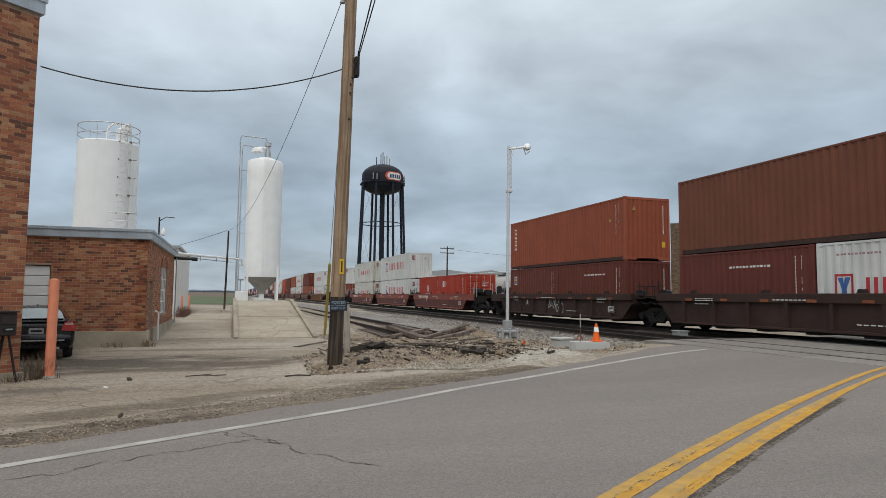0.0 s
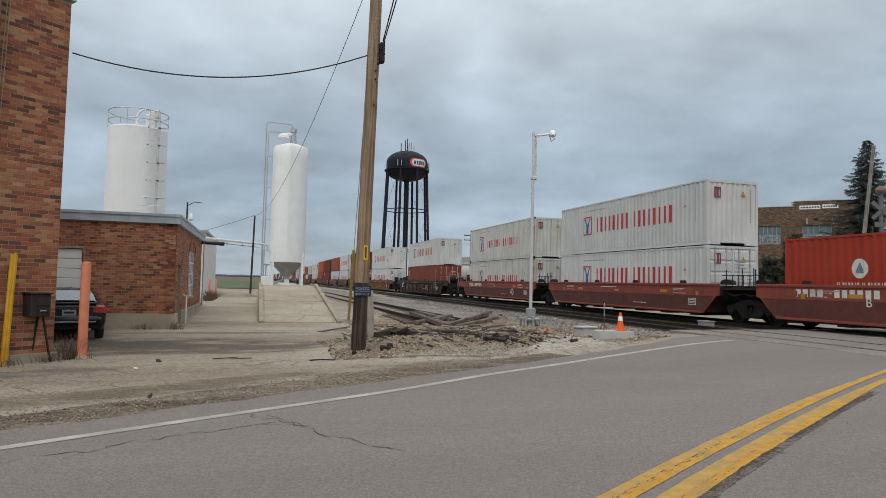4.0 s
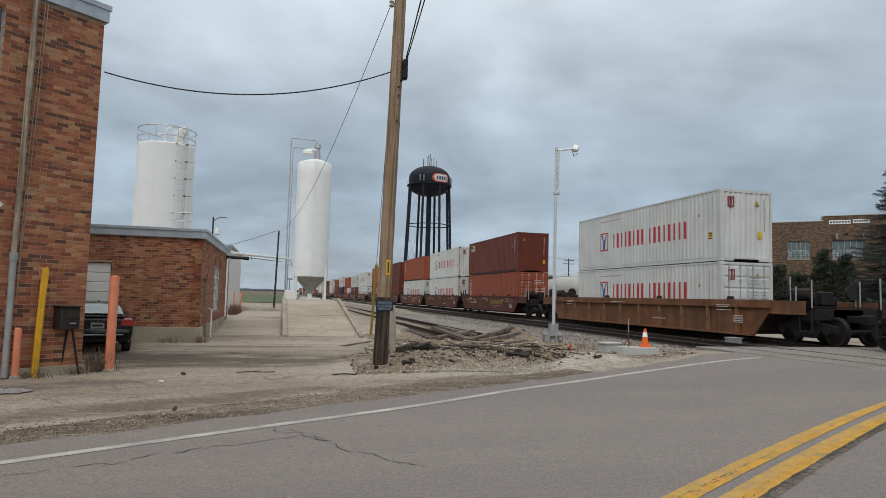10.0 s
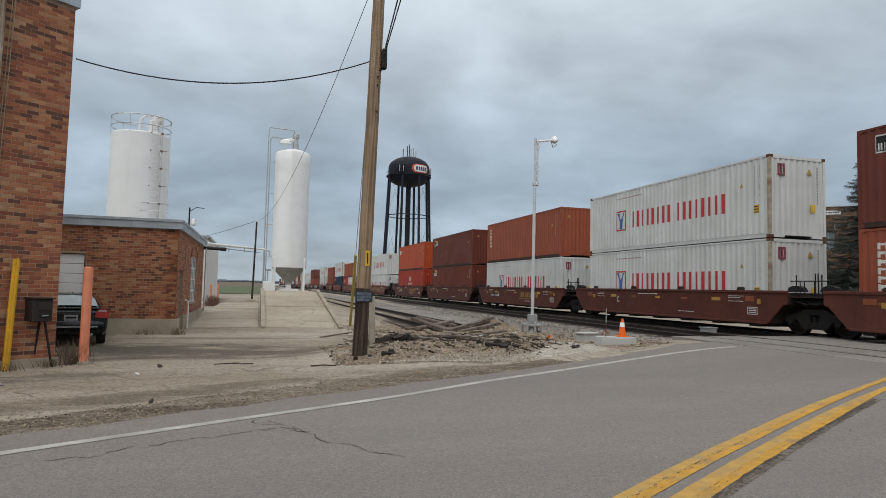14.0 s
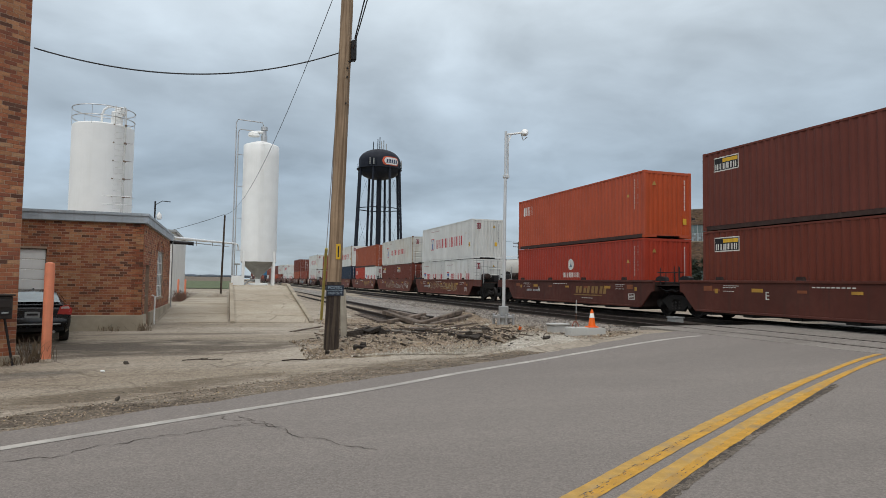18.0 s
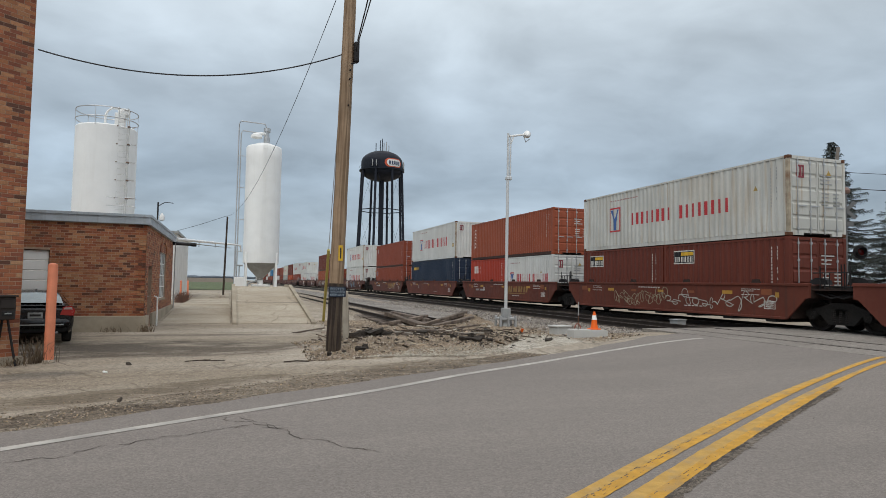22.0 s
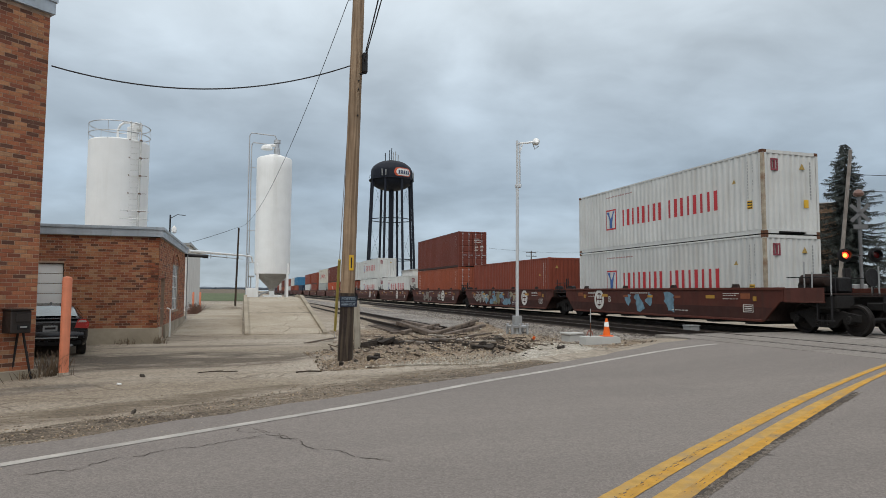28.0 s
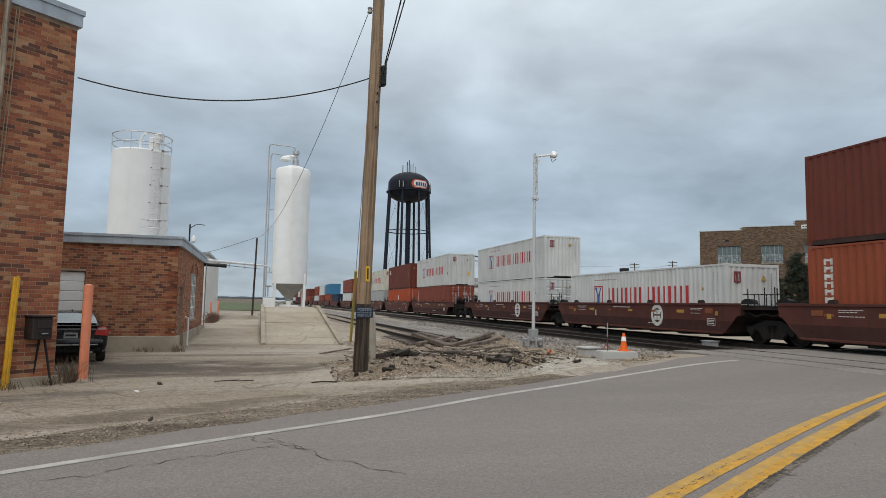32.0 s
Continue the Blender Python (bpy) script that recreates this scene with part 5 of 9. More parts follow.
def painted(polys, L, lift=0.002):
    """Coats of paint on the folded side: polygons of (y, z), cut where the sheet bends."""
    n = max(1, int(round((L - 0.24) / 0.278)))
    p = (L - 0.24) / n
    bends = [0.12 + p * (k + f) for k in range(n) for f in FOLDS] + [L - 0.12]
    g = Geo()
    for poly in polys:
        lo, hi = min(q[0] for q in poly), max(q[0] for q in poly)
        cuts = sorted({round(q[0], 5) for q in poly} | {round(b, 5) for b in bends if lo < b < hi})

        def span(y):
            zs = []
            for (ya, za), (yb, zb) in zip(poly, poly[1:] + poly[:1]):
                if min(ya, yb) <= y <= max(ya, yb) and abs(yb - ya) > 1e-6:
                    zs.append(za + (zb - za) * (y - ya) / (yb - ya))
            return (min(zs), max(zs)) if zs else (0.0, 0.0)

        for a, b in zip(cuts, cuts[1:]):
            if b - a < 1e-4:
                continue
            e = (b - a) * 0.001
            (z0, z1), (z2, z3) = span(a + e), span(b - e)
            xa, xb = side_fold(a + e, L) - lift, side_fold(b - e, L) - lift
            g.add([(xa, a, z0), (xb, b, z2), (xb, b, z3), (xa, a, z1)], [(0, 1, 2, 3)])
    return g


def flat(name, boxes, material, parent, label="", out=0.006, axis="x"):
    """Painted marks on a container's side (u from the far end, z) or its end (u from the near side)."""
    L = parent.get("L", 0.0)
    if name.endswith("_shapes"):
        for k, (u0, z0, u1, z1) in enumerate(boxes):
            part(name[:-1], painted([[(L - u1, z0), (L - u0, z0), (L - u0, z1), (L - u1, z1)]], L, 0.002 + out * 0.1), material, parent, label if k == 0 else "")
        return None
    if axis == "x":
        return part(name, painted([[(L - u1, z0), (L - u0, z0), (L - u0, z1), (L - u1, z1)] for u0, z0, u1, z1 in boxes], L, 0.002 + out * 0.1), material, parent, label)
    g = Geo()
    for u0, z0, u1, z1 in boxes:
        g.box(u0, -0.002 - out * 0.3, z0, u1, 0.016, z1)
    return part(name, g, material, parent, label)


def letter_shapes(u0, z0, n, w, h, gap, st=0.15):
    """A row of plain upright bars, two to a block."""
    out = []
    for i in range(n):
        a = u0 + i * (w + gap)
        out += [(a + w * 0.06, z0, a + w * 0.38, z0 + h), (a + w * 0.58, z0, a + w * 0.90, z0 + h)]
    return out


def plain_shapes(u0, z0, n, w, h, gap):
    """A row of plain upright bars."""
    out = []
    for i in range(n):
        a = u0 + i * (w + gap)
        s = 0.0
        q = w * 0.235
        for p, t in ((0.06, s), (0.64, -s)):
            b = a + p * w
            out.append([(b, z0), (b + q, z0), (b + q + t, z0 + h), (b + t, z0 + h)])
    return out


def small_marks(c, doors, white=True):
    """Owner's number rows, weight table and plates near the end."""
    L, H = c["L"], c["H"]
    m = M_GREY_MARK if not white else M_WHITE_MARK
    rnd = random.Random(int(L * 100 + H * 10))
    b = []
    for k in range(12):
        z = H - 0.32 - k * 0.112
        b.append((L - 0.71, z - 0.082, L - 0.676, z))
        if k < 4 or k in (6, 7, 9):
            b.append((L - 0.49, z - 0.082, L - 0.456, z))
    tagged(flat("stencilling", b, m, c, "small stencilled marks"), kind="stuff")
    if doors:
        b = []
        for k in range(3):
            b.append((1.35, H - 0.62 - k * 0.13, 1.35 + rnd.uniform(0.35, 0.6), H - 0.585 - k * 0.13))
        for k in range(4):
            b.append((1.4, H - 1.2 - k * 0.12, 1.4 + rnd.uniform(0.2, 0.34), H - 1.165 - k * 0.12))
            b.append((1.9, H - 1.2 - k * 0.12, 1.9 + rnd.uniform(0.2, 0.3), H - 1.165 - k * 0.12))
        tagged(flat("weight_table", b, m, c, "stencilled weight table", axis="y", out=0.03), kind="stuff")
    else:
        flat("end_marks", [(2.06, H - 0.42 - k * 0.112, 2.095, H - 0.34 - k * 0.112) for k in range(12)], m, c, "small stencilled marks", axis="y")


def triangle(c, u, z, s, axis="x"):
    L = c["L"]
    if axis == "x":
        g = painted([[(L - u - s / 2, z), (L - u + s / 2, z), (L - u, z + s * 0.85)]], L, 0.004)
    else:
        g = Geo().prism([(u - s / 2, z), (u + s / 2, z), (u, z + s * 0.85)], "y", -0.004, 0.012)
    part("warning_triangle", g, M_DULL_GOLD, c, "dull yellow warning triangle")


def line_marks(c, old=False, doors=False, half=False):
    """Emblem square and red block shapes of the white containers."""
    L, H = c["L"], c["H"]
    if half:
        e0, z0, z1, l0, w, gap, h = 0.55, 0.95, 1.65, 1.5, 0.40, 0.085, 0.5
        word2 = l0 + 4 * (w + gap) + 0.22
    elif old:
        e0, z0, z1, l0, w, gap, h = 2.2, 0.78, 1.9, 3.85, 0.60, 0.09, 0.52
        word2 = 7.0
    else:
        e0, z0, z1, l0, w, gap, h = 2.48, 0.96, 1.93, 3.82, 0.66, 0.10, 0.75
        word2 = 7.12
    ew = 0.85 if not half else 0.6
    em = flat("emblem", [(e0, z0, e0 + 0.09, z1), (e0 + ew - 0.09, z0, e0 + ew, z1), (e0 + 0.09, z0, e0 + ew - 0.09, z0 + 0.07), (e0 + 0.09, z1 - 0.07, e0 + ew - 0.09, z1)], M_RED_MARK, c, "red square emblem frame")
    y = L - e0 - ew / 2
    zm = z0 + (z1 - z0) * 0.45
    arms = [[(y, zm - 0.05), (y + s * 0.09, zm - 0.05), (y + s * (ew / 2 - 0.11), z1 - 0.1), (y + s * (ew / 2 - 0.25), z1 - 0.1), (y, zm + 0.1)] for s in (-1, 1)]
    g = painted(arms + [[(y - 0.09, z0 + 0.08), (y + 0.09, z0 + 0.08), (y + 0.09, zm - 0.05), (y - 0.09, zm - 0.05)]], L, 0.003)
    part("emblem_stem", g, M_BLUE_MARK, c, "blue forked emblem shape")
    lz = z0 + 0.09 if not old else z0 + 0.22
    for k, b in enumerate(plain_shapes(l0, lz, 4, w, h, gap) + plain_shapes(word2, lz, 4, w, h, gap)):
        part("red_shape", painted([[(L - u, z) for u, z in b]], L), M_RED_MARK, c)
    tagged(flat("address_line", [(e0 + 0.1 + q * 0.115, H - 0.40, e0 + 0.175 + q * 0.115, H - 0.345) for q in range(18 if not half else 12)], mat("faint_red_marking", (0.36, 0.20, 0.19), 0.6), c, "small faint red line of marks"), kind="stuff")
    small_marks(c, doors, False)
    triangle(c, L - 1.35, H - 1.0, 0.22)
    # end emblem, triangle and yellow plates
    hx = 0.35
    flat("end_emblem", [(hx, H - 0.72, hx + 0.05, H - 0.3), (hx + 0.25, H - 0.72, hx + 0.3, H - 0.3), (hx + 0.05, H - 0.72, hx + 0.25, H - 0.66), (hx + 0.05, H - 0.36, hx + 0.25, H - 0.3), (hx + 0.12, H - 0.66, hx + 0.19, H - 0.36)], M_DULL_RED, c, "small dull red emblem", axis="y", out=0.03)
    triangle(c, 1.72, H - 0.62, 0.24, "y")
    if H > 2.7 and not doors:
        flat("plate_bars", [(L - 0.73, H - 1.78 - k * 0.1, L - 0.55, H - 1.74 - k * 0.1) for k in range(3)], M_DARK, c, "", out=0.03)
        flat("yellow_plate", [(L - 0.74, H - 2.0, L - 0.53, H - 1.70)], M_YELLOW_MARK, c, "yellow height plate")
        flat("end_plate", [(1.77, H - 1.96, 1.95, H - 1.68)], M_YELLOW_MARK, c, "yellow height plate", axis="y", out=0.03)


def owner_marks(c, kind, doors):
    L, H = c["L"], c["H"]
    small_marks(c, doors)
    if kind == "column":          # white shapes one under another near the far end
        b = []
        for k in range(6):
            z = H - 0.42 - k * 0.235
            b += [(0.55, z - 0.19, 0.66, z), (0.78, z - 0.19, 0.89, z), (0.66, z - 0.08 - 0.02 * (k % 3), 0.78, z - 0.02)]
        flat("white_shapes", b, M_WHITE_MARK, c, "white painted block shape")
    elif kind == "bold":          # three bold white shapes
        flat("white_shapes", [(0.65, H - 0.95, 0.78, H - 0.45), (0.86, H - 0.95, 0.99, H - 0.45), (1.12, H - 0.95, 1.25, H - 0.45), (1.33, H - 0.95, 1.46, H - 0.45), (1.62, H - 0.95, 1.74, H - 0.45)], M_WHITE_MARK, c, "bold white painted block shape")
    elif kind == "round":         # white round emblem with a row below
        yc = L * (0.50 if L > 7 else 0.56)
        ring = [(yc + 0.27 * math.cos(2 * math.pi * k / 20), H - 1.02 + 0.29 * math.sin(2 * math.pi * k / 20)) for k in range(20)]
        part("round_emblem", painted([ring], L), M_WHITE_MARK, c, "white round emblem")
        part("emblem_core", painted([[(yc - 0.13, H - 1.16), (yc + 0.13, H - 1.16), (yc, H - 0.82)]], L, 0.004), mat("grey_blue_marking", (0.16, 0.22, 0.27), 0.6, var=0.2), c)
        flat("white_shapes", letter_shapes(L - yc - 0.78, H - 1.68, 8, 0.16, 0.25, 0.045), M_WHITE_MARK, c, "small white block shape")
    elif kind == "panel":         # white framed panel with dark shapes
        p = flat("white_panel", [(0.55, H - 0.78, 1.75, H - 0.26)], M_WHITE_MARK, c, "white framed owner's panel")
        flat("panel_field", [(0.59, H - 0.74, 1.71, H - 0.30)], M_DARK, c, "dark panel field", out=0.012)
        flat("panel_band", [(0.98, H - 0.46, 1.68, H - 0.33)], M_YELLOW_MARK, c, "yellow band", out=0.026)
        flat("panel_shapes", letter_shapes(0.64, H - 0.71, 6, 0.13, 0.21, 0.04, 0.04), M_WHITE_MARK, c, "white block shape", out=0.026)
    elif kind == "square":
        flat("white_panel", [(0.5, H - 0.95, 0.95, H - 0.45)], M_WHITE_MARK, c, "white square owner's mark")
        flat("panel_core", [(0.56, H - 0.89, 0.89, H - 0.51)], M_BLUE_MARK, c, "", out=0.02)
        flat("panel_band", [(0.60, H - 0.72, 0.85, H - 0.62)], M_YELLOW_MARK, c, "", out=0.03)
    elif kind == "gold":
        flat("yellow_shapes", [(0.55 + k * 0.32, H - 0.8, 0.79 + k * 0.32, H - 0.55) for k in range(5)], M_YELLOW_MARK, c, "yellow block shape")
    elif kind == "line":
        for k in range(12):
            flat("line_mark", [(2.6 + k * 0.15, H - 0.62, 2.71 + k * 0.15, H - 0.55)], M_WHITE_MARK, c, "small white mark")
    if H > 2.7 and not doors and L > 7:
        flat("end_plate", [(2.0, H - 2.28, 2.17, H - 2.02)], M_YELLOW_MARK, c, "yellow height plate", axis="y", out=0.03)
        triangle(c, 0.5, H - 0.62, 0.2, "y")
        triangle(c, L - 1.2, H - 1.05, 0.18)


# -- well cars --
M_BROWNCAR = mat("brown_car_paint", (0.15, 0.044, 0.027), 0.65, spec=0.2, var=0.22, scale=0.9, streak=0.45, dirt=(0.05, 0.035, 0.03), dirty=0.3, bump=0.15, rnd=0.12)
M_BROWNCAR_DARK = mat("dark_brown_car_paint", (0.108, 0.035, 0.024), 0.65, spec=0.2, var=0.22, scale=0.9, streak=0.45, dirt=(0.045, 0.03, 0.025), dirty=0.3, bump=0.15, rnd=0.12)
M_REDCAR = mat("red_car_paint", (0.27, 0.055, 0.036), 0.6, var=0.2, scale=0.9, streak=0.4, dirt=(0.10, 0.045, 0.03), dirty=0.3)
M_REDLOW = mat("grimy_maroon_paint", (0.115, 0.034, 0.026), 0.7, var=0.25, scale=0.9, streak=0.5, dirt=(0.055, 0.028, 0.022), dirty=0.35)
M_BLACKCAR = mat("black_car_paint", (0.05, 0.030, 0.025), 0.7, spec=0.2, var=0.3, scale=1.2, streak=0.4, dirt=(0.06, 0.034, 0.024), dirty=0.3)
M_RUSTCAR = mat("rusted_yellow_car", (0.19, 0.08, 0.036), 0.8, var=0.35, scale=1.5, streak=0.7, dirt=(0.06, 0.035, 0.022), dirty=0.5, bump=0.3)
# paler than the sill plate between the ribs
M_RUSTRIB = mat("paler_yellow_rib", (0.27, 0.135, 0.06), 0.8, var=0.4, scale=3, streak=0.7, dirt=(0.10, 0.05, 0.03), dirty=0.4)
M_TRUCK = mat("truck_grime", (0.011, 0.0095, 0.0085), 0.85, 0.0, var=0.35, scale=4, bump=0.3)
M_WHEEL = mat("wheel_steel", (0.014, 0.011, 0.0095), 0.65, 0.1, var=0.3, scale=5)
M_GRIME = mat("grimy_brown_paint", (0.032, 0.017, 0.013), 0.8, var=0.4, scale=2, dirty=0.5, dirt=(0.012, 0.01, 0.009), bump=0.3)
WHEELSETS = []


def truck(parent, y):
    def bolster():
        g = Geo().cbox(-1.05, -0.22, 0.42, 1.05, 0.22, 0.72, 0.03).cyl((0, 0, 0.72), (0, 0, 0.86), 0.25, n=14)
        return g.mesh("truck", M_TRUCK)

    def side_geo_t():
        g = Geo()
        prof = [(-1.18, 0.42), (-1.18, 0.62), (-0.72, 0.70), (-0.32, 0.86), (0.32, 0.86), (0.72, 0.70), (1.18, 0.62), (1.18, 0.42), (0.98, 0.44), (0.68, 0.50), (0.40, 0.22), (-0.40, 0.22), (-0.68, 0.50), (-0.98, 0.44)]
        g.prism(prof, "x", -0.07, 0.07)
        for s in (-0.89, 0.89):
            g.cyl((-0.16, s, 0.47), (0.08, s, 0.47), 0.13, n=12)
        return g.mesh("side_frame", M_TRUCK)

    def springs():
        return Geo().lathe([(0.03, 0.28)] + [(0.085 if i % 2 else 0.06, 0.28 + i * 0.03) for i in range(12)] + [(0.03, 0.64)], (-0.02, 0, 0), 10).mesh("spring", M_WHEEL)

    def wheels():
        g = Geo()
        for s in (-1, 1):
            x = s * 0.72
            prof = [(0.09, -s * 0.09), (0.13, -s * 0.07), (0.33, -s * 0.02), (0.38, -s * 0.07), (0.485, -s * 0.075), (0.49, -s * 0.05), (0.458, -s * 0.035), (0.45, s * 0.06), (0.385, s * 0.065), (0.34, s * 0.005), (0.15, s * 0.045), (0.12, s * 0.11), (0.085, s * 0.12)]
            g.lathe([(r, x + h) for r, h in prof], (0, 0, 0), 24, "x")
        g.cyl((-1.12, 0, 0), (1.12, 0, 0), 0.085, n=12)
        for s in (-1, 1):
            for k in range(3):
                a = 2 * math.pi * k / 3
                g.cyl((s * 1.12, 0.05 * math.cos(a), 0.05 * math.sin(a)), (s * 1.15, 0.05 * math.cos(a), 0.05 * math.sin(a)), 0.018, n=6)
        return g.mesh("wheelset", M_WHEEL, True)

    t = part("truck", cached("bol", bolster), None, parent, "grimy black freight truck", at=pose(0, y, 0))
    for s in (-0.98, 0.98):
        part("side_frame", cached("sfr", side_geo_t), None, t, at=pose(s, 0, 0))
        for k in (-0.2, 0, 0.2):
            part("spring", cached("spr", springs), None, t, at=pose(s, k, 0))
    for dy in (-0.89, 0.89):
        WHEELSETS.append(part("wheelset", cached("whs", wheels), None, t, at=pose(0, dy, 0.452)))


def well_car(style, m, half, ends, label, fine=True):
    """A container well car, its middle at y = 0, rail top at z = 0. ends: for the near and far end "joint", "shared" or "coupler"."""
    root = thing("well_car", None, label, "rail car", "well cars of the train")
    zt, zb, sx = 1.42, 0.17 if half > 8 else 0.33, 1.47

    def side_geo(style):
        g = Geo()
        prof = [(-half - 0.75, zt), (half + 0.75, zt), (half + 0.75, 1.0), (half + 0.60, 0.97), (half - 0.06, zb), (-half + 0.06, zb), (-half - 0.60, 0.97), (-half - 0.75, 1.0)]
        g.prism(prof, "x", -0.03, 0.03)
        return g

    key = (style, half)
    for s in (-1, 1):
        sd = part("side_sill", cached(("ws", key, m.name), lambda: side_geo(style).mesh("side_sill", m)), None, root, at=pose(s * sx, 0, 0))
        part("top_chord", cached(("wt", key, m.name), lambda: Geo().cbox(-0.15 if style == "rib" else -0.07, -half - 0.75, zt - (0.27 if style == "rib" else 0.07), 0.07, half + 0.75, zt + 0.02, 0.012).mesh("top_chord", m)), None, sd)
        if s < 0:
            for k in range(4):
                part("guide_block", cached(("wg", m.name), lambda: Geo().prism([(-0.16, 0), (-0.11, 0.13), (0.11, 0.13), (0.16, 0)], "x", -0.05, 0.05).mesh("guide_block", M_GRIME)), None, sd, at=pose(0, -half + 1.3 + (2 * half - 2.6) * k / 3, zt + 0.01))
        part("bottom_chord", cached(("wb", key, m.name), lambda: Geo().cbox(-0.13 if style == "rib" else -0.06, -half + 0.12, zb - 0.03, 0.06, half - 0.12, zb + 0.05, 0.01).mesh("bottom_chord", m)), None, sd)
        if style == "rib" and s < 0:
            n = int(half * 2 / 1.55)
            rib = cached(("wr", m.name), lambda: Geo().prism([(-0.07, 0), (-0.055, -0.11), (0.055, -0.11), (0.07, 0)], "z", 0, zt - zb - 0.33).mesh("rib", M_RUSTRIB if m is M_RUSTCAR else m))
            for k in range(n):
                y = -half + 0.85 + (2 * half - 1.7) * k / (n - 1)
                part("rib", rib, None, sd, at=pose(-0.03, y, zb + 0.06, 0, 0, -90))
    # floor of cross bearers
    fl = Geo()
    for k in range(7):
        y = -half + 0.7 + (2 * half - 1.4) * k / 6
        fl.box(-1.46, y - 0.22, 0.20, 1.46, y + 0.22, 0.32)
    fl.box(-1.44, -half + 0.3, 0.25, -1.2, half - 0.3, 0.32).box(1.2, -half + 0.3, 0.25, 1.44, half - 0.3, 0.32)
    part("well_floor", cached(("wf", half), lambda: fl.mesh("well_floor", M_TRUCK)), None, root)
    for e, kind in ((-1, ends[0]), (1, ends[1])):
        reach = 1.55 if kind != "coupler" else 2.2
        y0 = e * (half + 0.72)
        y1 = e * (half + 0.25 + reach)
        a, b = min(y0, y1), max(y0, y1)
        p = part("end_platform", cached(("ep", half, kind, e, m.name), lambda: Geo().cbox(-0.62, a, 0.84, 0.62, b, 1.20, 0.03).cbox(-1.46, min(y0, y0 - e * 0.5), 0.98, 1.46, max(y0, y0 - e * 0.5), 1.38, 0.02).box(-1.35, a, 1.22, 1.35, b, 1.26).mesh("end_platform", M_GRIME)), None, root)
        part("bulkhead", cached(("bh", half), lambda: Geo().box(-1.43, -0.03, 0.34, 1.43, 0.03, 1.30).mesh("bulkhead", M_GRIME)), None, root, at=pose(0, e * (half + 0.02), 0))
        if kind == "coupler":
            z0, z1 = sorted((e * (half + 0.76), e * (half + 2.2)))
            for s in (-1, 1):
                part("end_sill", cached(("es", half, e, m.name), lambda: Geo().cbox(-0.03, z0, 1.0, 0.03, z1, 1.42, 0.01).cbox(-0.05, z0, 0.96, 0.05, z1, 1.02, 0.01).mesh("end_sill", m)), None, root, at=pose(s * 1.465, 0, 0))
        if fine:
            # low rails, grab posts and brake gear
            for x in (-1.3, 1.3):
                g = Geo().tube([(x, y0, 1.75), (x, y1, 1.75), (x, y1, 1.25)], 0.018, 6)
                g.tube([(x, (y0 + y1) / 2, 1.25), (x, (y0 + y1) / 2, 1.75)], 0.018, 6)
                part("hand_rail", g, M_DARK, p, "thin dark hand rail")
            if kind == "coupler":
                for x, y, h in ((-1.35, y1 - e * 0.1, 2.1), (-1.35, y1 - e * 0.75, 1.9), (-1.05, y1 - e * 1.3, 2.25), (0.7, y1 - e * 0.2, 2.1), (1.3, y1 - e * 0.9, 2.0)):
                    part("grab_post", Geo().cyl((x, y, 1.2), (x, y, h), 0.024, n=6), M_GREY, p, "pale grey upright grab post")
                part("brake_rigging", Geo().tube([(-1.25, y0, 1.05), (-1.2, y1, 0.75)], 0.05, 6).cbox(-1.3, min(y1, y1 - e * 0.7), 0.78, 1.3, max(y1, y1 - e * 0.7), 1.2, 0.04).cbox(-0.9, min(y0, y0 + e * 0.5), 1.25, 0.9, max(y0, y0 + e * 0.5), 1.6, 0.05), M_TRUCK, p)
                part("air_tank", Geo().lathe([(0.05, -0.5), (0.19, -0.44), (0.21, -0.35), (0.21, 0.35), (0.19, 0.44), (0.05, 0.5)], (-0.75, (y0 + y1) / 2 - e * 0.3, 1.66), 14, "y"), M_GRIME, p, "grimy brown air tank", smooth=True)
                part("brake_valve", Geo().cbox(-0.35, (y0 + y1) / 2 - 0.2, 1.3, 0.15, (y0 + y1) / 2 + 0.25, 1.75, 0.03), M_DARK, p)
                part("brake_wheel", Geo().cyl((0.5, y1 - e * 0.3, 1.75), (0.5, y1 - e * 0.25, 1.75), 0.28, n=16), M_DARK, p)
                part("step_box", Geo().box(-1.44, y1 - e * 0.06, 0.45, -1.40, y1 - e * 0.02, 1.2).box(-1.44, y1 - e * 0.55, 0.45, -1.40, y1 - e * 0.5, 1.2).box(-1.45, min(y1, y1 - e * 0.55), 0.42, -1.35, max(y1, y1 - e * 0.55), 0.46), M_DARK, p)
                part("coupler", Geo().cbox(-0.12, min(y1, y1 + e * 0.75), 0.74, 0.12, max(y1, y1 + e * 0.75), 0.98, 0.03).cbox(-0.2, min(y1 + e * 0.55, y1 + e * 0.85), 0.68, 0.18, max(y1 + e * 0.55, y1 + e * 0.85), 1.02, 0.05), M_TRUCK, p)
            else:
                part("lock_gear", Geo().prism([(-0.32, 0), (-0.27, 0.14), (-0.1, 0.2), (0.1, 0.2), (0.27, 0.14), (0.32, 0)], "x", -0.1, 0.1), M_DARK, p, at=pose(-1.12, y0 + e * 0.1, 1.40))
                for gx, gy, gh in ((-1.32, y0 + e * 0.25, 1.95), (-1.0, y1 - e * 0.4, 2.0)):
                    part("grab_post", Geo().cyl((gx, gy, 1.2), (gx, gy, gh), 0.022, n=6), M_DARK, p)
                part("brake_hose", Geo().tube([(-1.2, y0, 1.15), (-1.25, (y0 + y1) / 2, 1.0), (-1.15, y1, 1.12)], 0.03, 6).tube([(-0.9, y0, 1.35), (-0.9, y1, 1.32)], 0.02, 6), M_DARK, p)
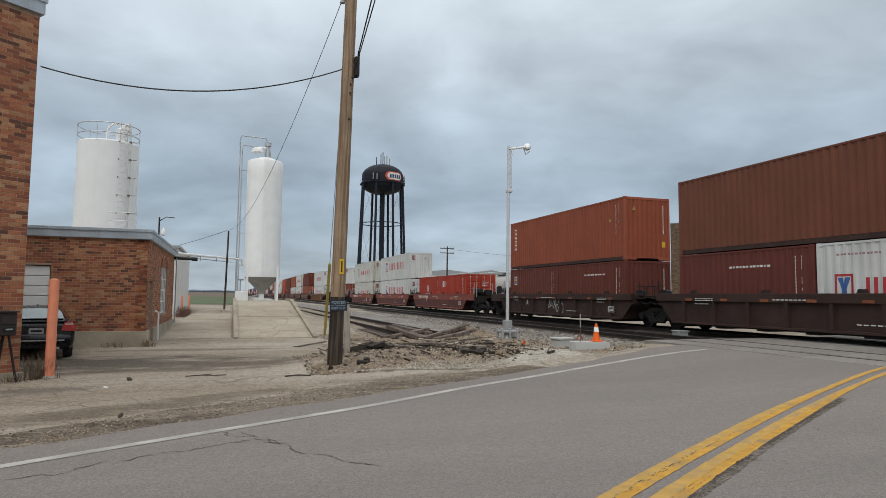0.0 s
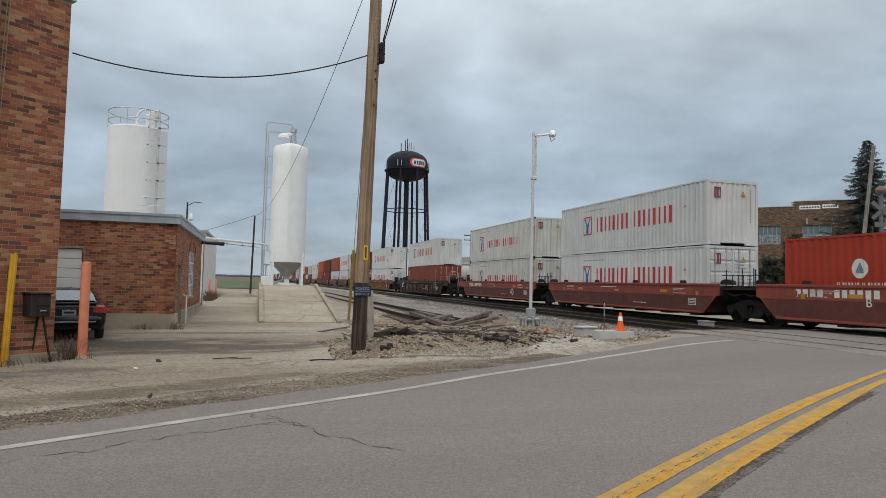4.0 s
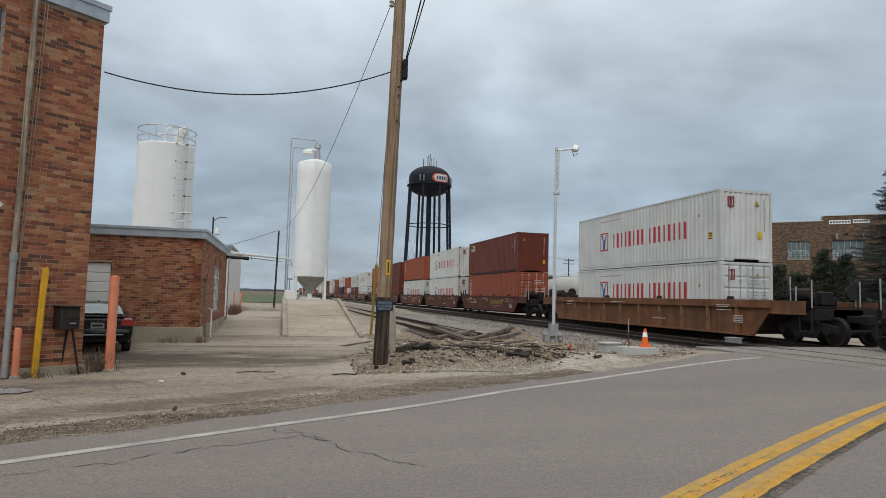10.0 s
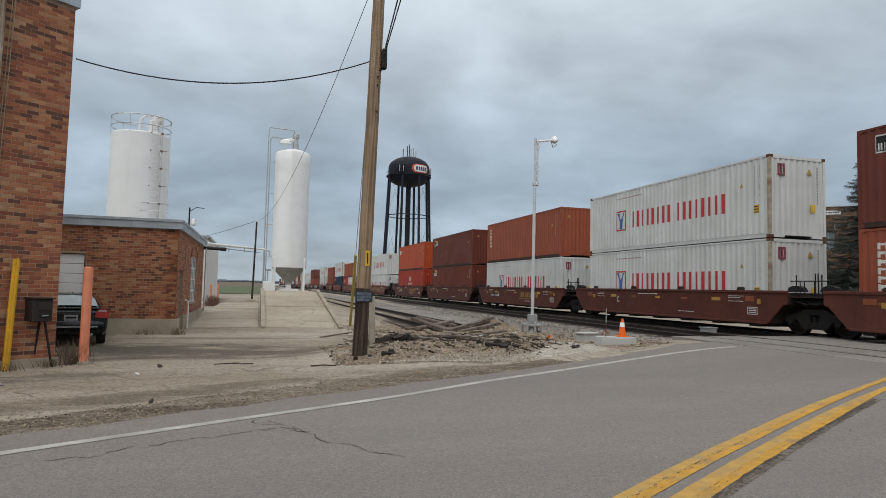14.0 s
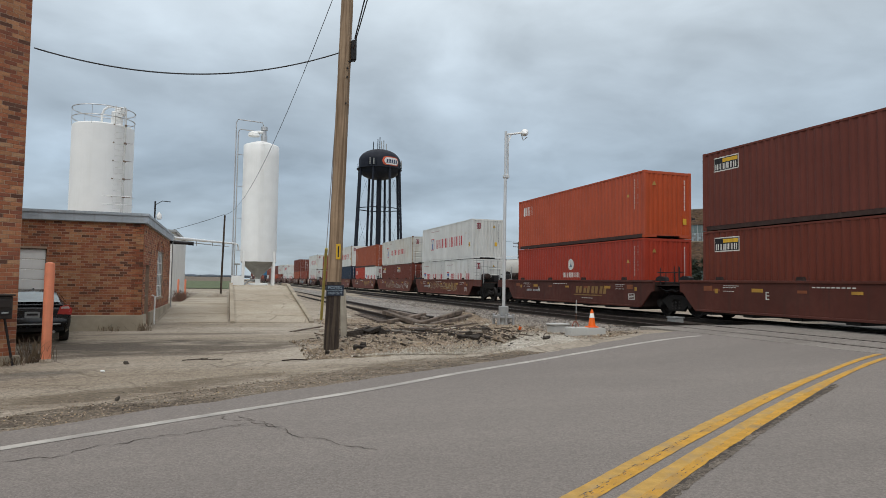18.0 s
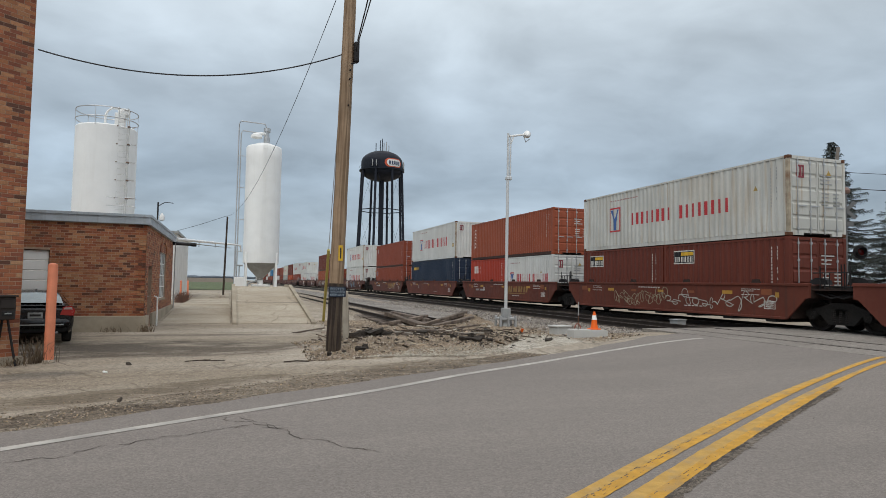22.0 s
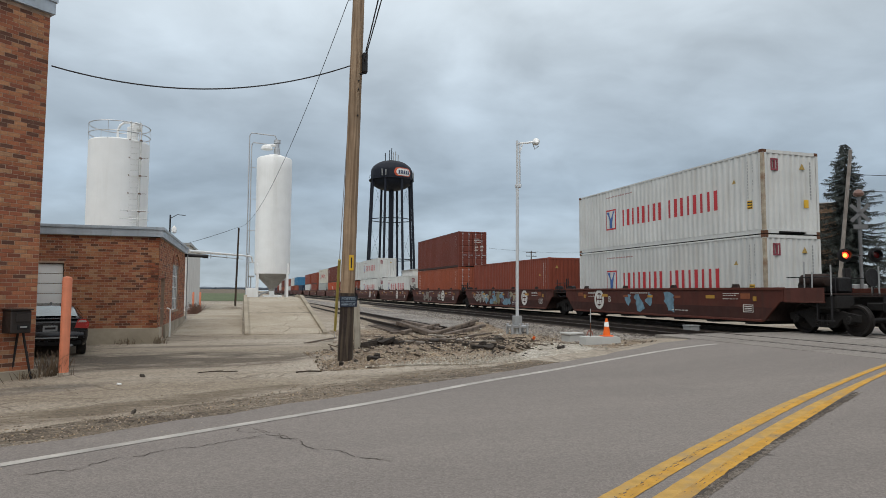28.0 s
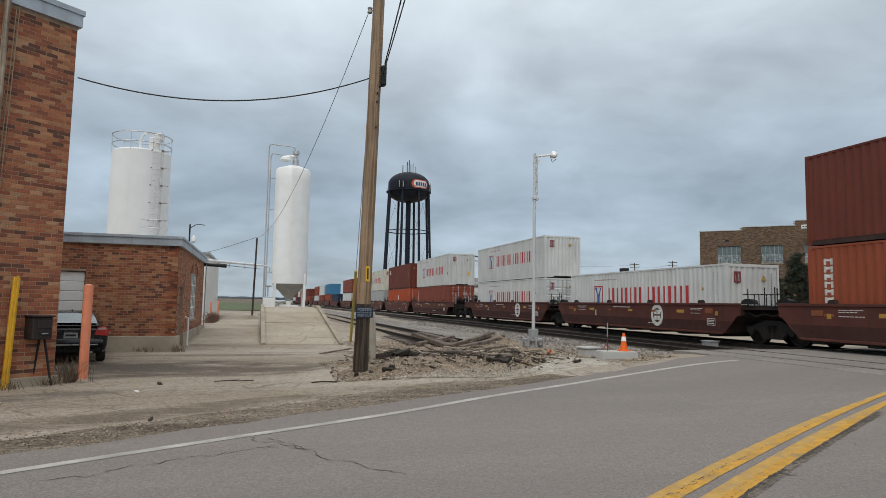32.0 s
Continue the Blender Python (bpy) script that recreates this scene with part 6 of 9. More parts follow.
        if kind == "joint":
            truck(root, e * (6.095 + 1.71))
        elif kind == "coupler":
            truck(root, e * (half + 1.75))
    return root


def car_marks(root, rng_seed, half, kind, letter="", number=""):
    """Stencilled plates along the near sill."""
    rnd = random.Random(rng_seed)
    x = -1.47 - (0.154 if kind == "black" else 0.034)

    def row(name, items, m, label="", proud=0.003):
        g = Geo()
        for y0, z0, y1, z1 in items:
            g.box(x - proud, min(y0, y1), z0, x + 0.006, max(y0, y1), z1)
        return part(name, g, m, root, label)

    for k in range(7):
        y = half - 1.0 - k * (2 * half - 2) / 6
        big = kind != "black" and k in (1, 5)
        low = 1.17 if kind == "black" else 1.05
        row("reflector", [(y, low, y - (0.46 if big else 0.34), low + (0.12 if big else 0.09))], M_REFLECT if k % 2 and kind != "black" else M_ORANGE_PATCH, "yellow-orange reflector strip", 0.008)
    if kind not in ("black", "black53"):
        for y in (half - 0.55, -half + 1.05):
            row("orange_patch", [(y, 1.06, y - 0.42, 1.24)], M_ORANGE_PATCH, "dull orange reflector patch", 0.009)
            row("yellow_plate", [(y - 0.55, 0.98, y - 0.70, 1.14)], M_REFLECT, "small dulled yellow plate", 0.009)
    it = []
    for k in range(4):
        for y, z, reach in ((half - 1.5, 1.24 - k * 0.062, rnd.uniform(0.5, 0.9)), (-half + 1.9, 1.22 - k * 0.062, rnd.uniform(0.5, 0.8))):
            run = 0.0
            while run < reach and k != 2:
                w = rnd.uniform(0.05, 0.13)
                it.append((y - run, z, y - run - w, z + 0.022))
                run += w + 0.03
    it += [(half * 0.2 - k * 0.16, 1.22, half * 0.2 - k * 0.16 - 0.11, 1.255) for k in range(9)]
    it += [(-half * 0.25 - k * 0.2, 0.56, -half * 0.25 - k * 0.2 - 0.14, 0.59) for k in range(5)]
    tagged(row("stencilling", it, M_WHITE_MARK, "small white stencilled lines"), kind="stuff")
    part_w = [(-half + 0.95, 0.60, -half + 0.5, 0.62), (-half + 0.95, 0.84, -half + 0.5, 0.86), (-half + 0.95, 0.62, -half + 0.93, 0.84), (-half + 0.52, 0.62, -half + 0.5, 0.84)] + [(-half + 0.88, 0.66 + 0.06 * q, -half + 0.57, 0.685 + 0.06 * q) for q in range(3)]
    row("stencil_frame", part_w, M_WHITE_MARK, "white stencilled frame")
    if number == "gold":
        for k in range(4):
            y = -1.0 - k * 0.70
            for q in (0, 0.31):
                g = Geo().prism([(y - q, 0.80), (y - q - 0.22, 0.80), (y - q - 0.29, 1.14), (y - q - 0.07, 1.14)], "x", x - 0.003, x + 0.006)
                part("gold_bar", g, M_GOLD_MARK, root, "faded gold slanted bar")
        g = Geo().prism([(-0.8, 0.69), (-3.3, 0.69), (-3.3, 0.74), (-0.85, 0.74)], "x", x - 0.003, x + 0.006)
        part("gold_underline", g, M_GOLD_MARK, root, "faded gold line")
        row("number_bars", [(half - 1.9 - k * 0.16, 0.80, half - 2.02 - k * 0.16, 0.92) for k in range(10) if k != 4], M_GREY_MARK, "faint grey number bars")
    if number == "white":
        row("number_bars", [(half - 0.9 - k * 0.27, 1.05, half - 1.09 - k * 0.27, 1.29) for k in range(4)] + [(half - 2.3 - k * 0.25, 1.05, half - 2.47 - k * 0.25, 1.29) for k in range(6)], M_WHITE_MARK, "large white number bars")
    if letter:
        words("unit_mark", letter, 0.36 if len(letter) < 2 else 0.62, M_WHITE_MARK, root, pose(x - 0.004, half - 3.4 if len(letter) < 2 else half - 1.4, 0.93 if len(letter) < 2 else 0.84, 90, 0, -90), label="white stencilled mark")


def round_seal(root, y, r=0.42):
    """A painted ring, one closed band, with four blocks inside it."""
    x, n = -1.505, 28
    vs, fs = [], []
    for i in range(n):
        a = 2 * math.pi * i / n
        for q, xx in ((r * 0.66, x - 0.003), (r, x - 0.003), (r, x + 0.006), (r * 0.66, x + 0.006)):
            vs.append((xx, y + math.cos(a) * q, 0.92 + math.sin(a) * q * 1.1))
    for i in range(n):
        j = (i + 1) % n
        for k in range(4):
            m = (k + 1) % 4
            fs.append((4 * i + k, 4 * i + m, 4 * j + m, 4 * j + k))
    g = Geo()
    g.add(vs, fs)
    seal = part("round_seal", g, M_WHITE_MARK, root, "white painted ring of a round seal")
    for s in (-1, 1):
        for q in (-1, 1):
            part("seal_block", Geo().box(x - 0.003, y + s * r * 0.27 - 0.085, 0.92 + q * r * 0.3 - 0.095, x + 0.006, y + s * r * 0.27 + 0.085, 0.92 + q * r * 0.3 + 0.095), M_WHITE_MARK, seal)


def graffiti(root, y0, y1, colours, seed, z0=0.46, z1=1.28, strokes=14, w=0.022):
    """Loose painted loops on the sill, in strokes; nothing that can be read."""
    rnd = random.Random(seed)
    x = -1.504
    for ci, m in enumerate(colours):
        pts = []
        n = strokes // len(colours) + 1
        for s in range(n):
            cy = y1 - (y1 - y0) * (s + rnd.random() * 0.8) / n
            cz = rnd.uniform(z0 + 0.2, z1 - 0.2)
            a, ra, rb, turn = rnd.uniform(0, 6), rnd.uniform(0.06, 0.2), rnd.uniform(0.1, 0.26), rnd.uniform(2.5, 6)
            for i in range(13):
                t = a + turn * i / 12
                pts.append(Vector((cy + ra * math.cos(t), max(z0, min(z1, cz + rb * math.sin(t))))))
        rows = []
        for i, p in enumerate(pts):
            d = pts[min(len(pts) - 1, i + 1)] - pts[max(0, i - 1)]
            nn = Vector((-d.y, d.x)).normalized() * w * rnd.uniform(0.6, 1.2) if d.length > 1e-5 else Vector((w, 0))
            rows.append([(x - 0.002 * ci - 0.00003 * i, p.x - nn.x, p.y - nn.y), (x - 0.002 * ci - 0.00003 * i, p.x + nn.x, p.y + nn.y)])
        part("spray_paint", Geo().sheet(rows), m, root, "sprayed paint scrawl")


def paint_field(root, y0, y1, cols, seed):
    rnd = random.Random(seed)
    n = len(cols)
    for i, m in enumerate(cols):
        a, b = y1 - (y1 - y0) * i / n, y1 - (y1 - y0) * (i + 1) / n
        for k in range(7):
            c = (rnd.uniform(b, a), rnd.uniform(0.5, 1.1))
            pts = [(c[0] + math.cos(t) * rnd.uniform(0.12, 0.42), max(0.42, min(1.33, c[1] + 0.05 + math.sin(t) * rnd.uniform(0.12, 0.34)))) for t in [2 * math.pi * j / 11 for j in range(11)]]
            part("spray_patch", Geo().prism(pts, "x", -1.503 - 0.0008 * k, -1.50), m if k % 3 else cols[(i + 1) % n], root, "patch of sprayed colour")


# far end of each load from the start of the train, lower load, upper load, heights, end doors, car style
S2, S3 = 2.591, 2.896
TRAIN = [
    # far end, lower (colour, mark), upper, doors (lower, upper), car, ends
    (20.55, [("maroon", "line", S2), ("white", "ym", S2)], ("umber", "", S3), "", "black", ("shared", "joint"), ""),
    (36.36, [("brown", "square", S2), ("brown", "line", S2)], ("orange", "column", S3), "", "black", ("shared", "coupler"), "A"),
    (56.56, [("red", "round", S2), ("red", "bold", S2)], None, "l", "red", ("coupler", "joint"), "B"),
    (72.52, [("white", "ym", S2)], ("white", "ym", S2), "l", "red", ("shared", "joint"), ""),
    (88.54, [("stained", "ym40", S2)], ("stained", "ym40", S2), "", "red", ("shared", "coupler"), ""),
    (110.35, [("rust", "square", S2)], ("white", "ym", S2), "l", "black53", ("coupler", "coupler"), "53"),
    (133.96, [("white", "ym", S2)], ("white", "ym", S3), "l", "rust53", ("coupler", "coupler"), ""),
    (155.90, [("orange", "column", S3)], ("brown", "panel", S3), "l", "brown", ("coupler", "joint"), "B"),
    (171.40, [("white", "ym", S3)], ("white", "ym", S3), "", "brown", ("shared", "joint"), "C"),
    (186.93, [("white", "ym", S3)], ("orange", "column", S3), "", "brown", ("shared", "joint"), "D"),
    (202.61, [("brown", "panel", S3)], ("brown", "panel", S3), "", "brown", ("shared", "joint"), "E"),
    (218.28, [("red", "round", S3)], ("bright", "bold", S3), "", "brown", ("shared", "coupler"), "A"),
    (238.15, [("white", "ym", S2), ("white", "ym", S2)], ("white", "ym", S3), "l", "brown", ("coupler", "joint"), "B"),
    (253.65, [("brown", "panel", S2), ("brown", "panel", S2)], ("stained", "ym40", S2), "lu", "brown", ("shared", "joint"), ""),
    (269.08, [("red", "bold", S2), ("white", "ym", S2)], ("orange", "column", S2), "lu", "brown", ("shared", "joint"), "D"),
    (284.73, [("navy", "gold", S3)], ("white", "ym", S3), "l", "brown", ("shared", "joint"), "E"),
    (300.28, [("rust", "square", S2)], ("rust", "square", S2), "lu", "brown", ("shared", "coupler"), "A"),
    (320.31, [("white", "ym", S3)], ("white", "ym", S3), "", "brown", ("coupler", "joint"), "B"),
    (335.93, [("rust", "", S3)], None, "", "brown", ("shared", "joint"), "C"),
    (351.66, [("orange", "column", S3)], ("brown", "", S3), "lu", "brown", ("shared", "joint"), "D"),
    (367.52, [("white", "ym", S2)], None, "", "brown", ("shared", "joint"), "E"),
    (383.10, [("white", "ym", S2)], ("white", "ym", S2), "l", "brown", ("shared", "coupler"), "A"),
    (403.10, [("rust", "column", S2)], ("white", "ym", S3), "l", "brown", ("coupler", "joint"), "B"),
    (418.70, [("bright", "round", S2)], ("brown", "bold", S3), "l", "brown", ("shared", "joint"), "C"),
    (434.30, [("grey", "", S2)], ("cream", "ym", S3), "", "brown", ("shared", "joint"), "D"),
    (449.90, [("rust", "", S2)], ("rust", "", S2), "l", "brown", ("shared", "joint"), "E"),
    (465.50, [("white", "", S2)], ("rust", "", S2), "", "brown", ("shared", "coupler"), "A"),
    (485.4, [("navy", "", S2)], None, "", "brown", ("coupler", "joint"), ""),
    (501.0, [("orange", "", S2)], ("blue", "", S2), "", "brown", ("shared", "joint"), ""),
    (516.6, [("rust", "", S2)], ("white", "", S2), "", "brown", ("shared", "joint"), ""),
    (532.2, [("white", "", S2)], ("rust", "", S2), "", "brown", ("shared", "joint"), ""),
    (547.8, [("brown", "", S2)], None, "", "brown", ("shared", "coupler"), ""),
    (567.7, [("orange", "", S2)], ("brown", "", S2), "", "brown", ("coupler", "joint"), ""),
    (583.3, [("white", "", S2)], ("white", "", S2), "", "brown", ("shared", "joint"), ""),
    (598.9, [("rust", "", S2)], ("orange", "", S2), "", "brown", ("shared", "joint"), ""),
    (614.5, [("navy", "", S2)], ("white", "", S2), "", "brown", ("shared", "joint"), ""),
    (630.1, [("brown", "", S2)], ("rust", "", S2), "", "brown", ("shared", "coupler"), ""),
    (650.0, [("white", "", S2)], ("brown", "", S2), "", "brown", ("coupler", "coupler"), ""),
]
CAR_PAINT = {"black": M_BLACKCAR, "black53": M_BLACKCAR, "red": M_REDCAR, "rust53": M_RUSTCAR, "brown": M_BROWNCAR}
CAR_LABEL = {"black": "dark grimy well car with outside ribs under stacked containers", "black53": "long black ribbed well car with chalky scrawl", "red": "red-brown smooth-sided well car", "rust53": "long rusted yellow-brown ribbed well car", "brown": "dark brown smooth-sided articulated well car"}
RIDERS = []            # every moving thing, with its place at the start


def build_train():
    for i, (far, lower, upper, doors, car, ends, letter) in enumerate(TRAIN):
        fine = i < 27
        mid = far - 6.095
        long = "53" in car
        half = 8.25 if long else 6.3
        style = "rib" if long or car == "black" else "smooth"
        c = well_car(style, M_BROWNCAR_DARK if car == "brown" and (i < 12 or i > 15) else CAR_PAINT[car], half, ends, CAR_LABEL[car], fine)
        RIDERS.append((c, TRACK_2, mid, RAIL))
        if fine:
            kind = "black" if style == "rib" else "brown"
            car_marks(c, i, half, kind, letter, {"red": "white" if i in (2, 4) else "", "brown": "gold" if i in (7, 9, 11, 12, 14, 16) else ""}.get(car, ""))
        z = RAIL + 0.355
        x = TRACK_2 - W / 2
        y = far
        for k, (col, mark, H) in enumerate(lower):
            L = 12.192 if len(lower) == 1 else 6.058
            last = k == len(lower) - 1
            y0 = far - 12.192 if last else far - 6.058
            d = "l" in doors and last
            b = container(L, H, col, d, fine, rusty=(mark == "ym40" or i in (8, 17)))
            if fine:
                if mark.startswith("ym"):
                    line_marks(b, mark == "ym40", d, L < 7)
                else:
                    owner_marks(b, mark, d)
            RIDERS.append((b, x, y0, z))
        if upper:
            col, mark, H = upper
            d = "u" in doors
            rusty = mark == "ym40" or i in (8, 15, 17)
            b = container(12.192, H, col, d, fine, rusty)
            if fine:
                if mark.startswith("ym"):
                    line_marks(b, mark == "ym40", d)
                else:
                    owner_marks(b, mark, d)
            RIDERS.append((b, x, far - 12.192, z + lower[0][2] + 0.018))
    cars = [r[0] for r in RIDERS if r[0].name.startswith("well_car")]
    M_CHALK = mat("chalky_spray", (0.42, 0.42, 0.38), 0.8, var=0.2)
    M_BLUES = mat("blue_spray", (0.16, 0.28, 0.36), 0.7, var=0.4, scale=4)
    M_OLIVE = mat("olive_spray", (0.20, 0.17, 0.09), 0.7, var=0.4, scale=4)
    M_SAND = mat("sand_spray", (0.34, 0.29, 0.20), 0.7, var=0.4, scale=4)
    M_PLUM = mat("plum_spray", (0.13, 0.09, 0.10), 0.7, var=0.4, scale=4)
    words("unit_mark", "40", 0.62, M_WHITE_MARK, cars[4], pose(-1.507, -3.4, 0.72, 90, 0, -90), label="white stencilled mark")
    for k in (2, 3, 4):
        g = Geo().prism([(-6.3, 0.37), (6.3, 0.37), (6.8, 0.97), (-6.8, 0.97)], "x", -1.5015, -1.49)
        part("lower_plate", g, M_REDLOW, cars[k], "grimy dark maroon lower sill plate")
    M_BROWNCAR_LOW = mat("grimy_brown_lower_paint", (0.062, 0.026, 0.021), 0.75, spec=0.2, var=0.25, scale=0.9, streak=0.4, dirt=(0.03, 0.02, 0.018), dirty=0.3)
    for k in range(17, 23):
        part("lower_plate", Geo().prism([(-6.3, 0.37), (6.3, 0.37), (6.62, 0.78), (-6.62, 0.78)], "x", -1.5015, -1.49), M_BROWNCAR_LOW, cars[k], "grimy dark lower sill plate")
    graffiti(cars[1], -1.0, 0.6, [M_CHALK], 3, strokes=6)
    graffiti(cars[5], 3.7, 4.5, [M_CHALK], 5, z0=0.45, z1=1.2, strokes=6, w=0.012)
    graffiti(cars[5], 0.9, 2.2, [M_GOLD_MARK], 6, z0=0.55, z1=1.15, strokes=10, w=0.018)
    graffiti(cars[5], -1.7, -0.3, [M_GOLD_MARK], 7, z0=0.55, z1=1.15, strokes=11, w=0.018)
    for q, (y, m, w) in enumerate(((5.0, M_CHALK, 0.014), (2.9, M_GOLD_MARK, 0.016), (-3.2, M_CHALK, 0.014), (-5.6, M_BLUES, 0.02), (-6.9, M_CHALK, 0.014))):
        graffiti(cars[5], y - 0.6, y + 0.5, [m], 70 + q, z0=0.5, z1=1.05, strokes=9, w=w)
    graffiti(cars[12], -4.0, 3.5, [M_GOLD_MARK, M_SAND], 8, strokes=26)
    graffiti(cars[13], -6.0, -0.5, [M_CHALK], 9, strokes=16, w=0.018)
    graffiti(cars[13], -0.5, 3.0, [M_SAND], 10, strokes=22, w=0.014)
    graffiti(cars[16], -4.0, -2.6, [M_CHALK], 11, strokes=8)
    paint_field(cars[17], -1.6, 1.5, [M_BLUES], 12)
    paint_field(cars[18], -2.4, 3.6, [M_SAND, M_BLUES, M_OLIVE, M_BLUES, M_PLUM], 13)
    graffiti(cars[18], 3.0, 5.2, [M_CHALK], 14, strokes=16, w=0.03)
    paint_field(cars[19], 0.6, 2.8, [mat("grey_spray", (0.24, 0.22, 0.19), 0.8, var=0.4, scale=4)], 15)
    graffiti(cars[19], -2.2, -1.4, [M_CHALK], 16, strokes=6, w=0.03)
    for k, y in ((17, 3.8), (18, -3.4), (19, -2.9), (20, -2.2), (21, -2.6)):
        round_seal(cars[k], y)


build_train()


# ---- things of the yard ----
def silos():
    s = thing("storage_silo", pose(-6.32, 37.0, 0.2), "tall white storage silo with ladder, riser pipe and top rings", "silo", "white silos")
    r = 1.47
    prof = [(r, 0)] + [(r, z * 0.95) for z in range(1, 10)] + [(r, 9.2), (r - 0.06, 9.26), (r * 0.6, 9.36), (0.1, 9.42)]
    part("shell", Geo().lathe(prof, (0, 0, 0), 48), M_WHITE, s, smooth=True)
    def ring(rr, z, cx=0, cy=0, n=28, t=0.022):
        return Geo().tube([(cx + rr * math.cos(2 * math.pi * i / n), cy + rr * math.sin(2 * math.pi * i / n), z) for i in range(n + 1)], t, 5)

    for z in (9.62, 10.12):
        part("railing", ring(r + 0.01, z, t=0.026), M_GALV, s)
    for i in range(6):
        a = 2 * math.pi * (i + 0.3) / 6
        part("railing_post", Geo().cyl(((r + 0.01) * math.cos(a), (r + 0.01) * math.sin(a), 9.15), ((r + 0.01) * math.cos(a), (r + 0.01) * math.sin(a), 10.13), 0.014, n=6), M_GALV, s)
    # ladder on the road side, with a stout pipe beside it on stand-off brackets
    lx, ly = 0.94, -1.25
    M_SILO_STEEL = mat("weathered_galvanised", (0.55, 0.55, 0.53), 0.55, 0.25, var=0.15, scale=4)
    lad = part("ladder", Geo().cyl((lx - 0.2, ly, 0.3), (lx - 0.2, ly, 10.2), 0.018, n=6).cyl((lx + 0.2, ly, 0.3), (lx + 0.2, ly, 10.2), 0.014, n=6), M_SILO_STEEL, s)
    for k in range(33):
        part("rung", Geo().cyl((lx - 0.2, ly, 0.4 + k * 0.3), (lx + 0.2, ly, 0.4 + k * 0.3), 0.009, n=5), M_SILO_STEEL, lad)
    part("riser_pipe", Geo().tube([(lx + 0.28, ly + 0.02, 0.3), (lx + 0.28, ly + 0.02, 9.9), (lx + 0.22, ly + 0.1, 10.15)], 0.034, 8), M_SILO_STEEL, s, smooth=True)
    M_STRAP = mat("rusty_strap", (0.16, 0.10, 0.07), 0.8, var=0.4)
    for k in range(6):
        z = 4.55 + k * 0.93
        part("stand_off", Geo().cyl((lx - 0.24, ly + 0.05, z), (lx - 0.24, ly - 0.08, z), 0.035, n=8).box(lx + 0.23, ly - 0.05, z - 0.035, lx + 0.33, ly + 0.2, z + 0.035).cyl((lx + 0.3, ly, z), (lx + 0.62, ly + 0.05, z), 0.012, n=5), M_STRAP, s, "rusty stand-off bracket")
    part("top_filter", Geo().lathe([(0.22, 9.8), (0.29, 9.85), (0.30, 10.1), (0.24, 10.2), (0.05, 10.22)], (0.9, -0.78, 0), 18), M_WHITE, s, smooth=True)
    part("fill_pipe", Geo().tube([(0.05, -0.9, 9.3), (0.05, -0.9, 9.75), (0.14, -0.9, 10.0), (0.34, -0.9, 10.18), (0.66, -0.88, 10.2)], 0.06, 8), M_WHITE, s)
    part("vent_box", Geo().cbox(0.5, -1.05, 9.2, 1.0, -0.6, 9.95, 0.04), M_WHITE, s)
    for k in range(3):
        z = 4.6 + k * 0.42
        part("landing", Geo().cbox(lx - 0.5, ly - 0.65, z, lx + 0.75, ly + 0.2, z + 0.03, 0.005) if k == 0 else Geo().tube([(lx - 0.5, ly - 0.65, z), (lx + 0.75, ly - 0.65, z), (lx + 0.75, ly + 0.1, z)], 0.018, 5), M_GALV, s)

    s = thing("hopper_silo", pose(2.88, 62.0, 0.25), "tall white hopper silo on legs with a grey cone", "silo", "white silos")
    r = 1.64
    part("shell", Geo().lathe([(r, 2.95)] + [(r, 3 + k * 1.1) for k in range(1, 10)] + [(r, 13.9), (r - 0.08, 14.0), (0.6, 14.35), (0.3, 14.4)], (0, 0, 0), 48), M_WHITE, s, smooth=True)
    part("hopper_cone", Geo().lathe([(r * 0.98, 2.96), (0.28, 1.55), (0.28, 1.35)], (0, 0, 0), 40), M_CONE_GREY, s, "grey hopper cone", smooth=True)
    for x, y in ((-1.35, -0.9), (1.35, -0.9), (-1.35, 0.9), (1.35, 0.9)):
        part("leg", Geo().cbox(x - 0.11, y - 0.11, 0, x + 0.11, y + 0.11, 3.9, 0.01), M_WHITE, s)
    part("ladder", Geo().cyl((-0.15, -r - 0.12, 3), (-0.15, -r - 0.12, 14), 0.02, n=5).cyl((0.2, -r - 0.12, 3), (0.2, -r - 0.12, 14), 0.02, n=5), M_WHITE, s)
    for k in range(28):
        part("rung", Geo().cyl((-0.15, -r - 0.12, 3.2 + k * 0.4), (0.2, -r - 0.12, 3.2 + k * 0.4), 0.014, n=5), M_WHITE, s)
    part("filter_housing", Geo().lathe([(0.3, 14.3), (0.3, 15.0), (0.22, 15.05), (0.22, 15.5), (0.32, 15.52), (0.32, 15.85), (0.05, 15.9)], (0.2, 0, 0), 16), M_GALV, s, smooth=True)
    part("dust_hood", Geo().lathe([(0.55, 14.85), (0.5, 15.1), (0.3, 15.25), (0.05, 15.3)], (-0.75, -0.2, 0), 16).tube([(-0.75, -0.2, 15.2), (-0.2, -0.1, 15.3), (0.15, 0, 15.3)], 0.16, 10), M_WHITE, s, smooth=True)
    for k, (dx, top) in enumerate(((-2.35, 16.3), (-2.15, 15.4))):
        part("riser_pipe", Geo().tube([(dx, -0.3, 0), (dx, -0.3, top - 0.3), (dx + 0.15, -0.3, top), (0.0 if k == 0 else -0.6, -0.1, top - 0.05), (0.2 if k == 0 else -0.4, 0, 15.8 if k == 0 else 15.2)], 0.055, 8), M_GALV, s, smooth=True)
    for z in (4, 7, 10, 13):
        part("pipe_strut", Geo().cyl((-2.35, -0.3, z), (-1.5, -0.2, z), 0.03, n=6), M_GALV, s)
